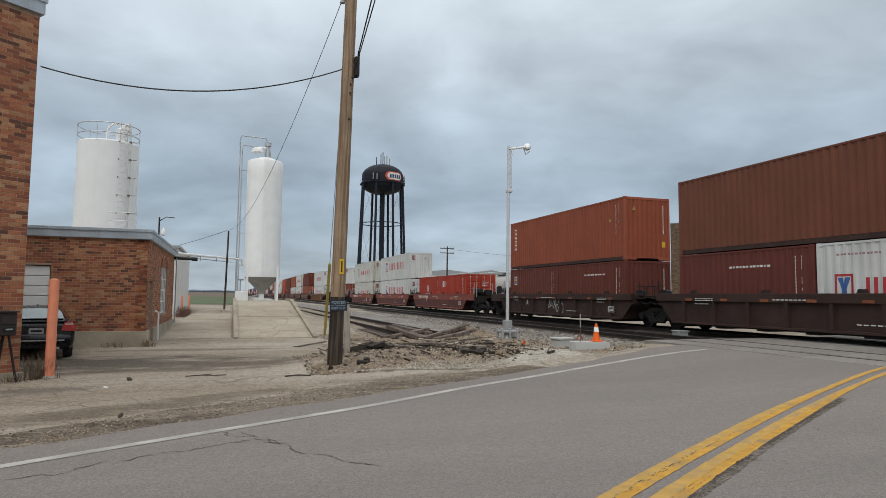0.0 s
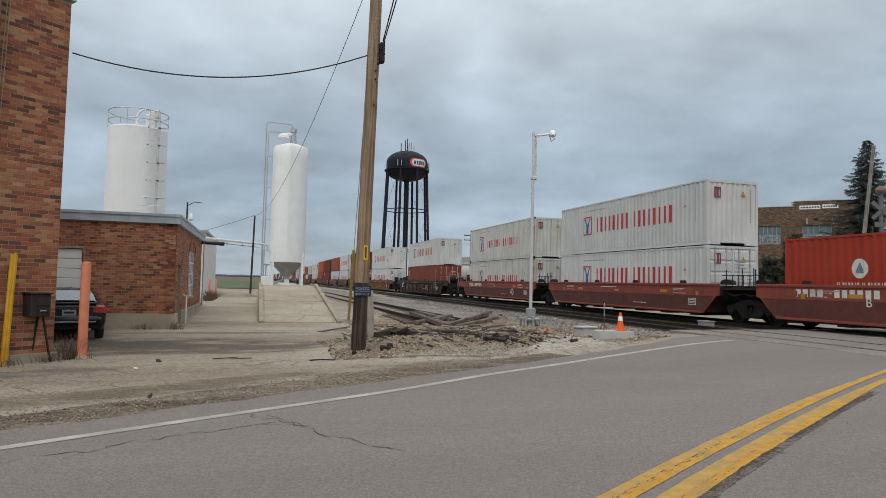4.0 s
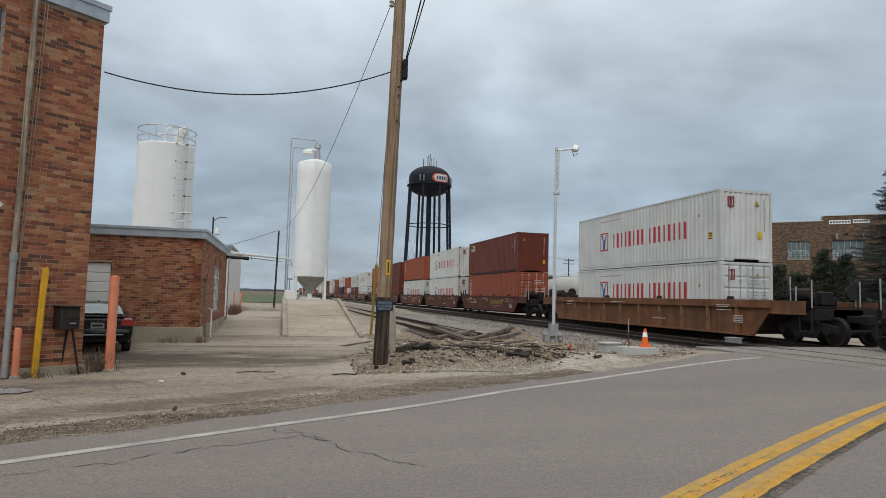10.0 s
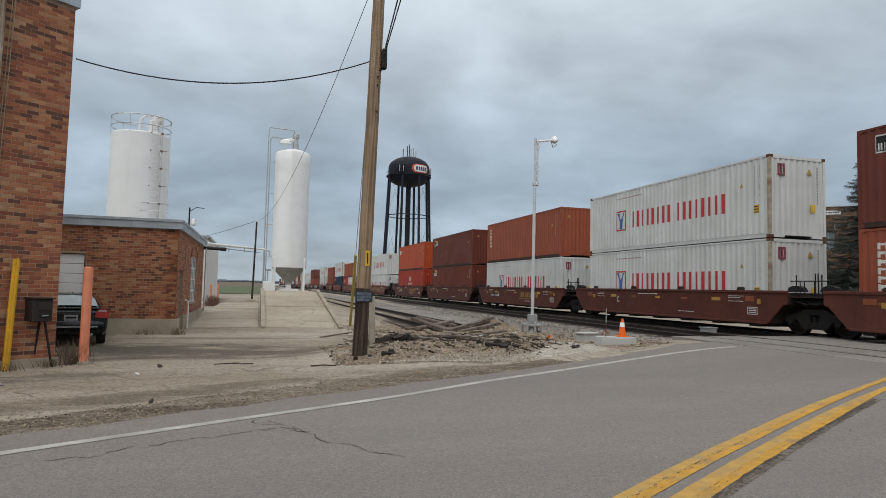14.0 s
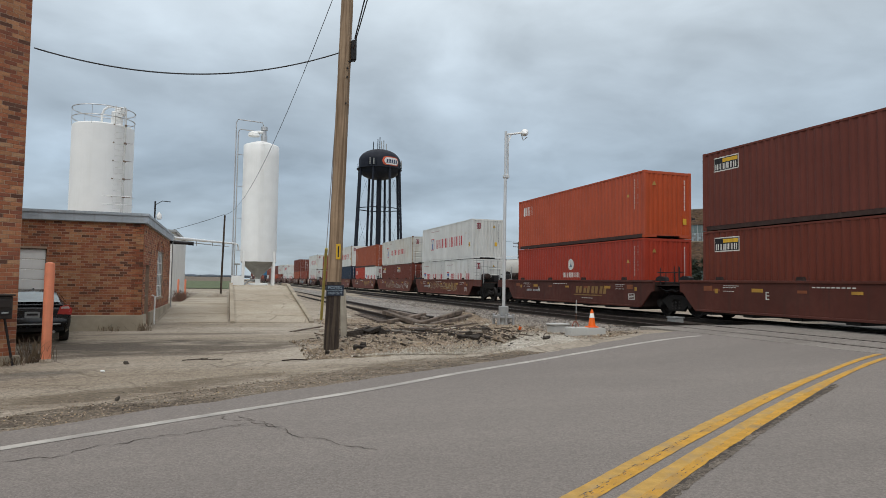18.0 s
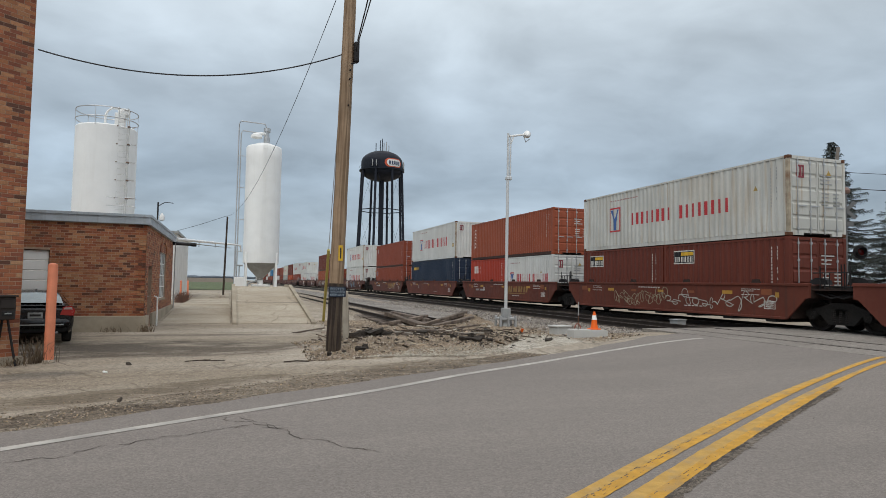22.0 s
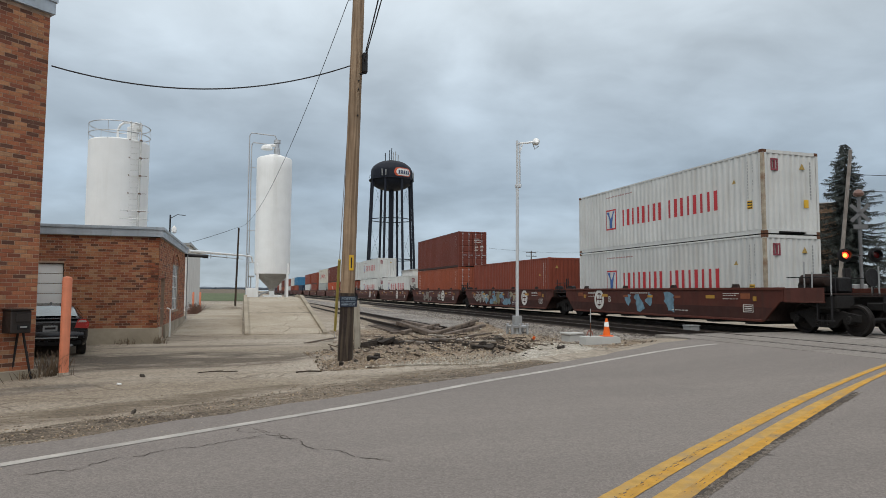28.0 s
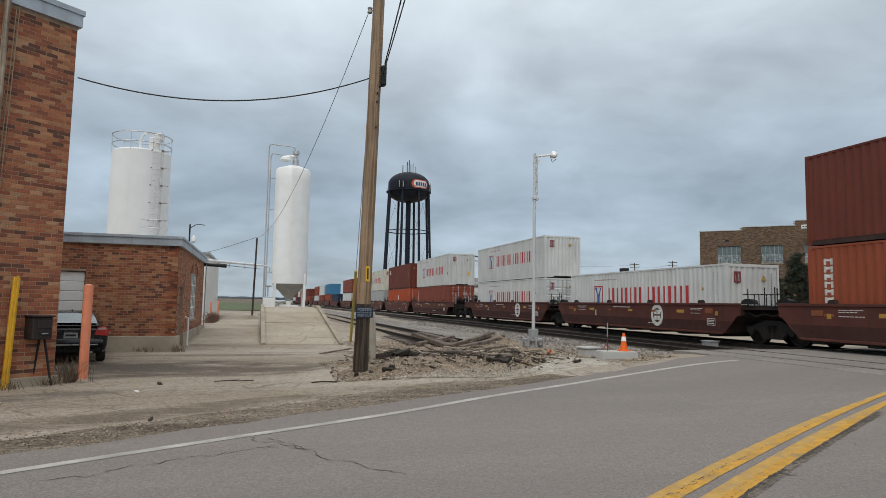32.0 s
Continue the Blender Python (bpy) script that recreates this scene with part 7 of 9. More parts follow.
    part("under_tray", Geo().cbox(-0.8, -0.6, 0.75, 0.9, 0.6, 0.95, 0.03).cyl((0, 0, 0.95), (0, 0, 1.4), 0.25, n=14), M_WHITE, s)
    part("blower", Geo().cbox(-1.9, -1.4, 0, -0.9, -0.6, 0.6, 0.04).tube([(-1.4, -1.0, 0.6), (-1.0, -0.8, 1.1), (-0.3, -0.3, 1.3)], 0.08, 8), M_GREY, s)
    # conveying pipe to the annex
    p = thing("conveying_pipe", None, "long pale conveying pipe from the annex to the silo", "pipe")
    part("pipe", Geo().tube([(-2.3, 31.3, 3.42), (0.62, 59.6, 4.75), (0.95, 60.2, 4.7), (1.05, 60.4, 4.2)], 0.075, 10), M_WHITE, p, smooth=True)
    part("lower_pipe", Geo().tube([(-2.3, 31.5, 3.30), (0.2, 59.8, 4.45)], 0.03, 6), M_GREY, p)
    for y in (38, 45, 52):
        k = (y - 31.3) / 28.3
        part("hanger", Geo().box(-2.3 + 2.92 * k - 0.02, y - 0.02, 3.1 + 1.33 * k, -2.3 + 2.92 * k + 0.02, y + 0.02, 3.42 + 1.33 * k), M_GREY, p)
    part("support_post", Geo().cyl((0.55, 59.8, 0.2), (0.55, 59.8, 5.0), 0.07, n=8), M_GALV, p)
    u = thing("pump_cabinet", pose(1.0, 58.5, 0.25), "small white pump cabinet with pipes under the silo", "cabinet")
    part("body", Geo().cbox(-0.5, -0.4, 0, 0.4, 0.4, 1.6, 0.03), M_WHITE, u)
    part("exhaust_pipe", Geo().tube([(-0.1, 0, 1.6), (-0.1, 0, 2.6)], 0.05, 8).cbox(-0.35, -0.1, 2.55, 0.2, 0.1, 2.7, 0.02), M_GREY, u)


def water_tower():
    w = thing("water_tower", pose(42.0, 181.0, 0.3), "black water tower on tall legs with a coloured oval sign", "water tower")
    R = 6.1
    prof = [(0.6, 31.0)] + [(R * math.sin(a), 34.0 - 3.0 * math.cos(a)) for a in [math.pi / 2 * k / 8 for k in range(1, 9)]] + [(R, 34.0), (R, 36.4)] + [(R * math.cos(a), 36.4 + 3.6 * math.sin(a)) for a in [math.pi / 2 * k / 10 for k in range(1, 10)]] + [(0.2, 40.0)]
    part("tank", Geo().lathe(prof, (0, 0, 0), 48), M_TOWER, w, smooth=True)
    part("balcony", Geo().lathe([(R, 33.9), (R + 0.55, 33.9), (R + 0.55, 34.1), (R, 34.1)], (0, 0, 0), 48), M_TOWER, w)
    n = 48
    part("balcony_rail", Geo().tube([((R + 0.5) * math.cos(2 * math.pi * i / n), (R + 0.5) * math.sin(2 * math.pi * i / n), 35.1) for i in range(n + 1)], 0.04, 4), M_TOWER, w)
    legs = []
    for i in range(8):
        a = 2 * math.pi * (i + 0.35) / 8
        top, bot = (R * math.cos(a), R * math.sin(a), 34.2), (R * 1.22 * math.cos(a), R * 1.22 * math.sin(a), 0)
        part("leg", Geo().cyl(bot, top, 0.36, n=10), M_TOWER, w, smooth=True)
        legs.append((bot, top))
    part("riser", Geo().cyl((0, 0, 0), (0, 0, 31.5), 0.75, n=16), M_TOWER, w, smooth=True)
    for z in (22.3, 10.5):
        k = z / 34.2
        for i in range(8):
            p = [tuple(Vector(b).lerp(Vector(t), k)) for b, t in (legs[i], legs[(i + 1) % 8])]
            part("strut", Geo().cyl(p[0], p[1], 0.13, n=6), M_TOWER, w)
    for i in range(8):
        a, b = legs[i], legs[(i + 1) % 8]
        part("tie_rod", Geo().cyl(Vector(a[0]).lerp(Vector(a[1]), 10.5 / 34.2), Vector(b[0]).lerp(Vector(b[1]), 22.3 / 34.2), 0.03, n=4).cyl(Vector(b[0]).lerp(Vector(b[1]), 22.3 / 34.2), Vector(a[0]).lerp(Vector(a[1]), 34.0 / 34.2), 0.03, n=4), M_TOWER, w)
    # oval sign wrapped round the tank, in plain colours
    def wrap(a0, a1, zc, hz, out, hexa=True):
        g, k = Geo(), 18
        rows = []
        for i in range(k + 1):
            t = i / k
            a = a0 + (a1 - a0) * t
            e = 1.0 if not hexa else min(1, min(t, 1 - t) / 0.22 + 0.02)
            if hexa:
                e = math.sqrt(max(0, 1 - (1 - e) ** 2))
            rows.append([((R + out) * math.sin(a), -(R + out) * math.cos(a), zc - hz * e), ((R + out) * math.sin(a), -(R + out) * math.cos(a), zc + hz * e)])
        return g.sheet(rows)

    c0 = 0.36
    part("sign_border", wrap(c0 - 0.46, c0 + 0.5, 35.75, 1.25, 0.03), mat("sign_red", (0.62, 0.10, 0.04), 0.5), w, "red oval sign border")
    part("sign_field", wrap(c0 - 0.36, c0 + 0.44, 35.75, 1.0, 0.06), mat("sign_white", (0.75, 0.75, 0.74), 0.5), w, "white oval sign field")
    for i in range(5):
        a = c0 - 0.25 + i * 0.13
        part("sign_bar", wrap(a, a + 0.085, 35.75, 0.5, 0.09, False), mat("sign_blue", (0.03, 0.05, 0.12), 0.5), w)
    for i in range(9):
        a = -0.75 + i * 0.09 if i < 5 else 1.15 + (i - 5) * 0.13
        x, y = (R + 0.35) * math.sin(a), -(R + 0.35) * math.cos(a)
        part("antenna", Geo().box(x - 0.13, y - 0.1, 34.4 + 0.2 * (i % 2), x + 0.13, y + 0.1, 36.3 + 0.2 * (i % 3)), M_GREY if i % 2 else M_TOWER, w)
    for x, h in ((-1.9, 42.2), (-0.6, 43.2), (0.0, 43.8), (0.5, 42.6), (1.2, 42.9), (2.0, 41.9)):
        part("mast", Geo().cyl((x, 0, 39.3), (x, 0, h), 0.12, n=6), M_GREY if x > 0 else M_TOWER, w)


def wire(name, a, b, sag, r, label, n=24, cat="cable"):
    a, b = Vector(a), Vector(b)
    pts = [a.lerp(b, i / n) - Vector((0, 0, sag * 4 * (i / n) * (1 - i / n))) for i in range(n + 1)]
    d = (b - a).normalized()
    u = d.orthogonal().normalized()
    v = d.cross(u)
    rows = [[p + (u * math.cos(q) + v * math.sin(q)) * r for q in [2 * math.pi * k / 6 for k in range(7)]] for p in pts]
    return solo(name, Geo().sheet(rows), M_WIRE, label, cat, smooth=True)


def pole_and_wires():
    x, y, z = 2.25, 14.05, ground_z(2.25, 14.05)
    p = thing("utility_pole", pose(x, y, z - 0.02), "weathered wooden utility pole with a dark creosoted foot", "utility pole")
    lean = 0.0235
    seg = [(k * 0.5) for k in range(23)]
    rr = lambda h: 0.165 - 0.0035 * h
    part("foot", Geo().lathe([(rr(h) + 0.004 * math.sin(h * 5), h) for h in [k * 0.25 for k in range(7)]], (0, 0, 0), 18), M_CREOSOTE, p, "dark creosoted pole foot", smooth=True, at=pose(0, 0, 0, 0, math.degrees(math.atan(lean)), 0))
    part("shaft", Geo().lathe([(rr(h) + 0.003 * math.sin(h * 7), h) for h in [1.5 + k * 0.5 for k in range(19)]], (0, 0, 0), 18), M_WOOD_POLE, p, smooth=True, at=pose(0, 0, 0, 0, math.degrees(math.atan(lean)), 0))
    X = lambda h: lean * h
    cl = part("wire_clamp", Geo().cbox(X(6.8) + 0.12, -0.16, 6.5, X(6.8) + 0.24, -0.02, 6.98, 0.03), M_DARK, p, "black wire clamp", at=pose(0, 0, 0))
    part("clamp_arm", Geo().tube([(X(6.8), -0.1, 6.45), (X(6.8) + 0.2, -0.12, 6.5), (X(6.8) + 0.22, -0.12, 7.1)], 0.025, 6), M_DARK, cl)
    part("insulator", Geo().lathe([(0.03, -0.08), (0.06, -0.06), (0.04, 0), (0.06, 0.05), (0.02, 0.08)], (X(8.3) - 0.2, 0, 8.3), 10).tube([(X(8.3) - 0.2, 0, 8.3), (X(8.3), 0, 8.3)], 0.02, 6), M_GREY, p)
    for h in (6.1, 6.3, 5.5):
        part("bolt", Geo().cyl((X(h) + 0.05, -0.17, h), (X(h) + 0.05, -0.13, h), 0.02, n=6), M_DARK, p)
    part("reflector_tag", Geo().cbox(X(2.3) - 0.02, -rr(2.3) - 0.012, 2.0, X(2.3) + 0.08, -rr(2.3), 2.34, 0.003), M_YELLOW_MARK, p, "yellow tag nailed to the pole")
    part("tag_line", Geo().box(X(2.3) + 0.015, -rr(2.3) - 0.015, 2.05, X(2.3) + 0.045, -rr(2.3) - 0.012, 2.29), M_DARK, p)
    sg = part("warning_sign", Geo().cbox(X(1.3) - 0.19, -rr(1.3) - 0.02, 1.20, X(1.3) + 0.19, -rr(1.3) - 0.008, 1.43, 0.003), mat("dark_blue_sign", (0.012, 0.02, 0.04), 0.4, var=0.15), p, "dark blue posted sign with white words", at=pose(0, 0, 0, 0, 0, 0))
    for text, zz, size in (("POSTED", 1.375, 0.085), ("NO TRESPASSING", 1.312, 0.042), ("KEEP OUT", 1.250, 0.068)):
        words("sign_text", text, size, mat("faded_sign_blue", (0.33, 0.40, 0.46), 0.6, var=0.15), sg, pose(X(1.3), -rr(1.3) - 0.023, zz, 90, 0, 0))
    # wires and guy
    top = lambda h: (x + X(h), y, z + h)
    wire("service_wire", (x + X(6.7), y, z + 6.72), (-3.58, 13.7, 5.93), 0.52, 0.014, "black sagging service wire from pole to brick building")
    wire("overhead_wire", (x + X(6.8) + 0.2, y - 0.1, z + 7.0), (0.1, -12, 8.6), 0.25, 0.014, "black overhead wire to the pole", n=30)
    wire("overhead_wire", (x + X(6.8) + 0.16, y - 0.12, z + 6.75), (0.4, -12, 8.2), 0.25, 0.012, "black overhead wire to the pole", n=30)
    wire("line_wire", (x + X(8.3) - 0.2, y, z + 8.3), (-0.25, 48, 6.2), 1.35, 0.008, "thin wire sloping to the far pole")
    wire("line_wire", (-0.25, 48, 6.2), (-11, 66, 5.0), 0.4, 0.014, "thin wire sloping to the far pole")
    anchor = Vector((2.95, 20.6, 0.1))
    head = Vector((x + X(8.1) - 0.05, y + 0.1, z + 8.1))
    gw = thing("guy_wire", None, "steel guy wire with a yellow plastic guard", "guy wire")
    part("strand", Geo().tube([anchor, head], 0.009, 5), M_GALV, gw)
    part("guard", Geo().cyl(anchor.lerp(head, 0.03), anchor.lerp(head, 0.30), 0.045, n=8), mat("yellow_plastic", (0.45, 0.37, 0.10), 0.5, var=0.2), gw, "yellow plastic guy guard", smooth=True)
    up = thing("yard_pole", pose(-0.30, 48.0, 0.2), "slim dark steel pole beside the driveway", "pole")
    part("shaft", Geo().cyl((0, 0, 0), (0.12, 0, 5.95), 0.075, 0.06, 10), M_CREOSOTE, up, smooth=True)
    part("foot_mound", Geo().lathe([(0.9, -0.05), (0.6, 0.2), (0.2, 0.32), (0.05, 0.33)], (-0.2, 0, 0), 12), M_LOT, up, smooth=True)
    sb = thing("stub_post", pose(2.92, 16.1, ground_z(2.92, 16.1), 0, -3, 0), "pale weathered wooden stub post behind the pole", "post")
    part("post", Geo().cbox(-0.09, 0.0, -0.1, 0.07, 0.09, 1.22, 0.012), mat("pale_post", (0.42, 0.38, 0.31), 0.8, var=0.25, grain=0.4, bump=0.4), sb)


def lamp_post():
    x, y = 8.85, 19.4
    z = ground_z(x, y)
    M_MAST = mat("mast_paint", (0.60, 0.62, 0.63), 0.45, 0.2, var=0.1, scale=2, streak=0.2, dirt=(0.4, 0.39, 0.36))
    l = thing("lamp_post", pose(x, y, z), "slim white steel mast with a loudspeaker head on an arm", "mast")
    part("shaft", Geo().cyl((0, 0, 0.35), (0.02, 0, 5.0), 0.056, 0.05, 14), M_MAST, l, smooth=True)
    part("upper_shaft", Geo().cyl((0.02, 0, 5.0), (0.02, 0, 6.55), 0.04, n=12).cyl((0.11, 0, 5.05), (0.11, 0, 6.5), 0.03, n=10), M_MAST, l, smooth=True)
    part("collar", Geo().cbox(-0.05, -0.07, 4.94, 0.15, 0.07, 5.06, 0.02), M_MAST, l)
    part("arm", Geo().tube([(0.06, 0, 6.45), (0.45, 0, 6.52), (0.62, 0, 6.56)], 0.035, 8).tube([(0.1, 0, 6.1), (0.22, 0, 6.45)], 0.02, 6), M_WHITE, l, smooth=True)
    part("horn", Geo().lathe([(0.03, -0.15), (0.06, -0.07), (0.09, 0.03), (0.13, 0.15), (0.115, 0.15), (0.015, 0.0)], (0, 0, 0), 16), M_WHITE, l, "white horn loudspeaker", smooth=True, at=pose(0.74, -0.02, 6.55, 70, 0, 160))
    part("bracket", Geo().tube([(0.6, 0, 6.52), (0.68, 0, 6.3), (0.82, 0, 6.42)], 0.018, 6), M_GREY, l)
    b = part("base_box", Geo().cbox(-0.13, -0.13, 0.3, 0.13, 0.13, 0.62, 0.02), M_GREY, l)
    part("base_plate", Geo().cbox(-0.3, -0.22, 0.22, 0.3, 0.22, 0.3, 0.01), M_GALV, l)
    for a, c in ((-0.27, -0.19), (0.27, -0.19), (-0.27, 0.19), (0.27, 0.19), (0, -0.2)):
        part("anchor_leg", Geo().cbox(a - 0.035, c - 0.035, -0.08, a + 0.035, c + 0.035, 0.36, 0.006), M_GALV, l)
    part("footing", Geo().lathe([(0.16, -0.1), (0.16, 0.05), (0.12, 0.1), (0.12, 0.3)], (0, 0, 0), 14), M_CONCRETE_NEW, l, smooth=True)


def roadside_things():
    gz = ground_z
    # footing slab, box and cone by the road
    s = thing("concrete_footing", pose(9.52, 15.55, gz(9.52, 15.55) - 0.03, 0, 0, -8), "pale precast concrete footing with a rounded end lying by the road", "concrete footing")
    prof = [(-0.42, -0.26), (-0.48, -0.12), (-0.5, 0.0), (-0.47, 0.13), (-0.38, 0.26), (0.0, 0.33), (0.56, 0.3), (0.56, -0.3), (0.0, -0.33)]
    part("block", Geo().prism(prof, "z", 0, 0.225), M_CONCRETE_NEW, s)
    part("rim", Geo().prism([(u * 0.96, w * 0.94) for u, w in prof], "z", 0.225, 0.25), M_CONCRETE_NEW, s)
    g = Geo().lathe([(0.135, 0.0), (0.135, 0.02), (0.105, 0.03), (0.085, 0.16), (0.068, 0.27), (0.05, 0.40), (0.028, 0.50), (0.02, 0.50)], (0, 0, 0), 20)
    c = thing("traffic_cone", pose(9.8, 15.5, gz(9.52, 15.55) + 0.22), "orange traffic cone with a white band", "traffic cone")
    part("body", g, mat("cone_orange", (0.85, 0.14, 0.01), 0.5, var=0.1), c, smooth=True)
    part("base", Geo().cbox(-0.14, -0.14, 0, 0.14, 0.14, 0.03, 0.008), MATS["cone_orange"], c)
    part("band", Geo().lathe([(0.0715, 0.27), (0.0735, 0.272), (0.0535, 0.395), (0.0515, 0.397)], (0, 0, 0), 20), M_WHITE, c, "white reflective band", smooth=True)
    b = thing("concrete_box", pose(9.55, 17.0, gz(9.55, 17.0) - 0.02, 0, 0, 12), "grey concrete box with a lid among the gravel", "concrete box")
    part("body", Geo().cbox(-0.25, -0.2, 0, 0.25, 0.2, 0.24, 0.015), M_CONCRETE_NEW, b)
    part("lid", Geo().cbox(-0.29, -0.23, 0.24, 0.29, 0.23, 0.30, 0.015), M_CONCRETE_NEW, b)
    k = thing("marker_stake", pose(9.28, 15.5, gz(9.28, 15.5)), "thin rusty marker stake with a pale tip", "stake")
    part("rod", Geo().cyl((0, 0, 0), (0.01, 0, 0.62), 0.012, n=6), M_RUST, k)
    part("tip", Geo().cyl((0.01, 0, 0.62), (0.015, 0, 1.0), 0.014, n=6), M_GREY, k)
    solo("cable_loop", Geo().tube([(0.16 * math.cos(a) * 0.6, 0.02, 0.12 + 0.14 * math.sin(a)) for a in [math.pi * i / 8 for i in range(9)]], 0.014, 6), mat("red_cable", (0.28, 0.07, 0.04), 0.6), "rust-red loop of conduit by the footing", "cable", m=pose(9.4, 15.7, gz(9.4, 15.7) + 0.12))
    sb = thing("junction_box", pose(15.75, 19.3, RAIL - 0.22, 0, 0, 2), "grey steel junction box between the tracks", "junction box")
    part("body", Geo().cbox(-0.2, -0.2, 0, 0.2, 0.2, 0.26, 0.01), M_GREY, sb)
    part("lid", Geo().cbox(-0.23, -0.23, 0.26, 0.23, 0.23, 0.30, 0.01), M_GREY, sb)
    # bollards and posts on the corner
    for nm, x, y, r, h, m, lab in (("bollard", -3.15, 13.72, 0.085, 1.87, M_ORANGE_POST, "tall faded orange steel bollard"), ("bollard", -4.42, 12.72, 0.055, 0.88, M_ORANGE_POST, "short faded orange pipe bollard")):
        o = thing(nm, pose(x, y, gz(x, y)), lab, "bollard")
        part("tube", Geo().lathe([(r, -0.05), (r, h - 0.03), (r * 0.9, h), (r * 0.3, h + 0.02)], (0, 0, 0), 20), m, o, smooth=True)
        part("foot_collar", Geo().lathe([(r + 0.002, 0.0), (r + 0.03, 0.0), (r + 0.02, 0.05), (r + 0.002, 0.07)], (0, 0, 0), 16), M_LOT, o, smooth=True)
    yp = thing("marker_post", pose(-4.22, 13.02, gz(-4.2, 13.0), 0, 2.0, 40), "tall flat yellow steel post against the brick wall", "post")
    part("blade", Geo().cbox(-0.055, -0.03, -0.05, 0.055, 0.03, 1.97, 0.01), M_YELLOW_POST, yp)
    part("web", Geo().cbox(-0.015, -0.07, -0.05, 0.015, -0.03, 2.0, 0.004), M_YELLOW_POST, yp)
    mb = thing("drop_box", pose(-3.80, 13.36, gz(-3.8, 13.4), 0, 0, 40), "dark brown steel drop box on a leaning leg", "drop box")
    M_BOX = mat("brown_box", (0.035, 0.028, 0.025), 0.5, 0.2, var=0.25)
    part("body", Geo().cbox(-0.24, -0.2, 0.85, 0.10, 0.2, 1.26, 0.015), M_BOX, mb)
    part("flap", Geo().cbox(-0.16, -0.22, 1.05, 0.07, -0.2, 1.21, 0.008), M_BOX, mb)
    part("label_plate", Geo().cbox(-0.13, -0.215, 0.92, 0.06, -0.2, 1.0, 0.004), M_DARK, mb)
    part("label_bar", Geo().box(-0.09, -0.219, 0.95, 0.02, -0.215, 0.975), M_GREY_MARK, mb)
    part("roof_lip", Geo().cbox(-0.26, -0.24, 1.26, 0.12, 0.2, 1.29, 0.006), M_BOX, mb)
    part("leg", Geo().cyl((0.06, 0.0, 0.85), (0.18, -0.1, 0.0), 0.022, n=8).cyl((0.02, 0.1, 0.85), (-0.05, 0.15, 0.0), 0.022, n=8), M_DARK, mb)
    # dry weeds by the bollard
    rnd = random.Random(31)
    g = Geo()
    for cx, cy, n, hh in ((-3.35, 13.75, 130, 0.6), (-4.25, 12.9, 60, 0.2), (-3.65, 13.45, 50, 0.2), (-2.3, 21.25, 60, 0.3), (-3.2, 21.2, 40, 0.25)):
        for i in range(n):
            x, y = cx + rnd.gauss(0, 0.14), cy + rnd.gauss(0, 0.1)
            h = hh * rnd.uniform(0.4, 1.1)
            dx, dy = rnd.gauss(0, 0.16) * h / 0.4, rnd.gauss(0, 0.12)
            w = rnd.uniform(0.003, 0.007)
            z = gz(x, y)
            g.add([(x - w, y, z), (x + w, y, z), (x + dx * 0.5 + w * 0.7, y + dy * 0.5, z + h * 0.6), (x + dx * 0.5 - w * 0.7, y + dy * 0.5, z + h * 0.6), (x + dx, y + dy, z + h * 0.9)], [(0, 1, 2, 3), (3, 2, 4)])
    tagged(part("dry_weeds", g, M_DRYGRASS), "dry brown weeds at the wall foot", "weeds", kind="stuff")
    for x, y in ((-2.72, 41.84), (-2.4, 43.24)):
        o = thing("bollard", pose(x, y, gz(x, y)), "thin faded orange pipe bollard by the shed", "bollard")
        part("tube", Geo().lathe([(0.06, -0.05), (0.06, 1.2), (0.03, 1.24)], (0, 0, 0), 12), M_ORANGE_POST, o, smooth=True)
    # shrub bed beyond the annex
    g = Geo()
    for i in range(500):
        x, y = rnd.uniform(-2.75, -2.3), rnd.uniform(38.0, 43)
        h = rnd.uniform(0.2, 0.7)
        z = gz(x, y)
        g.add([(x - 0.01, y, z), (x + 0.01, y, z), (x + rnd.gauss(0, 0.2), y + rnd.gauss(0, 0.1), z + h)], [(0, 1, 2)])
    tagged(part("dead_shrubs", g, mat("dead_stems", (0.16, 0.085, 0.06), 0.9, rnd=0.4, island=True)), "reddish-brown dead shrubs beyond the annex", "shrubs", kind="stuff")


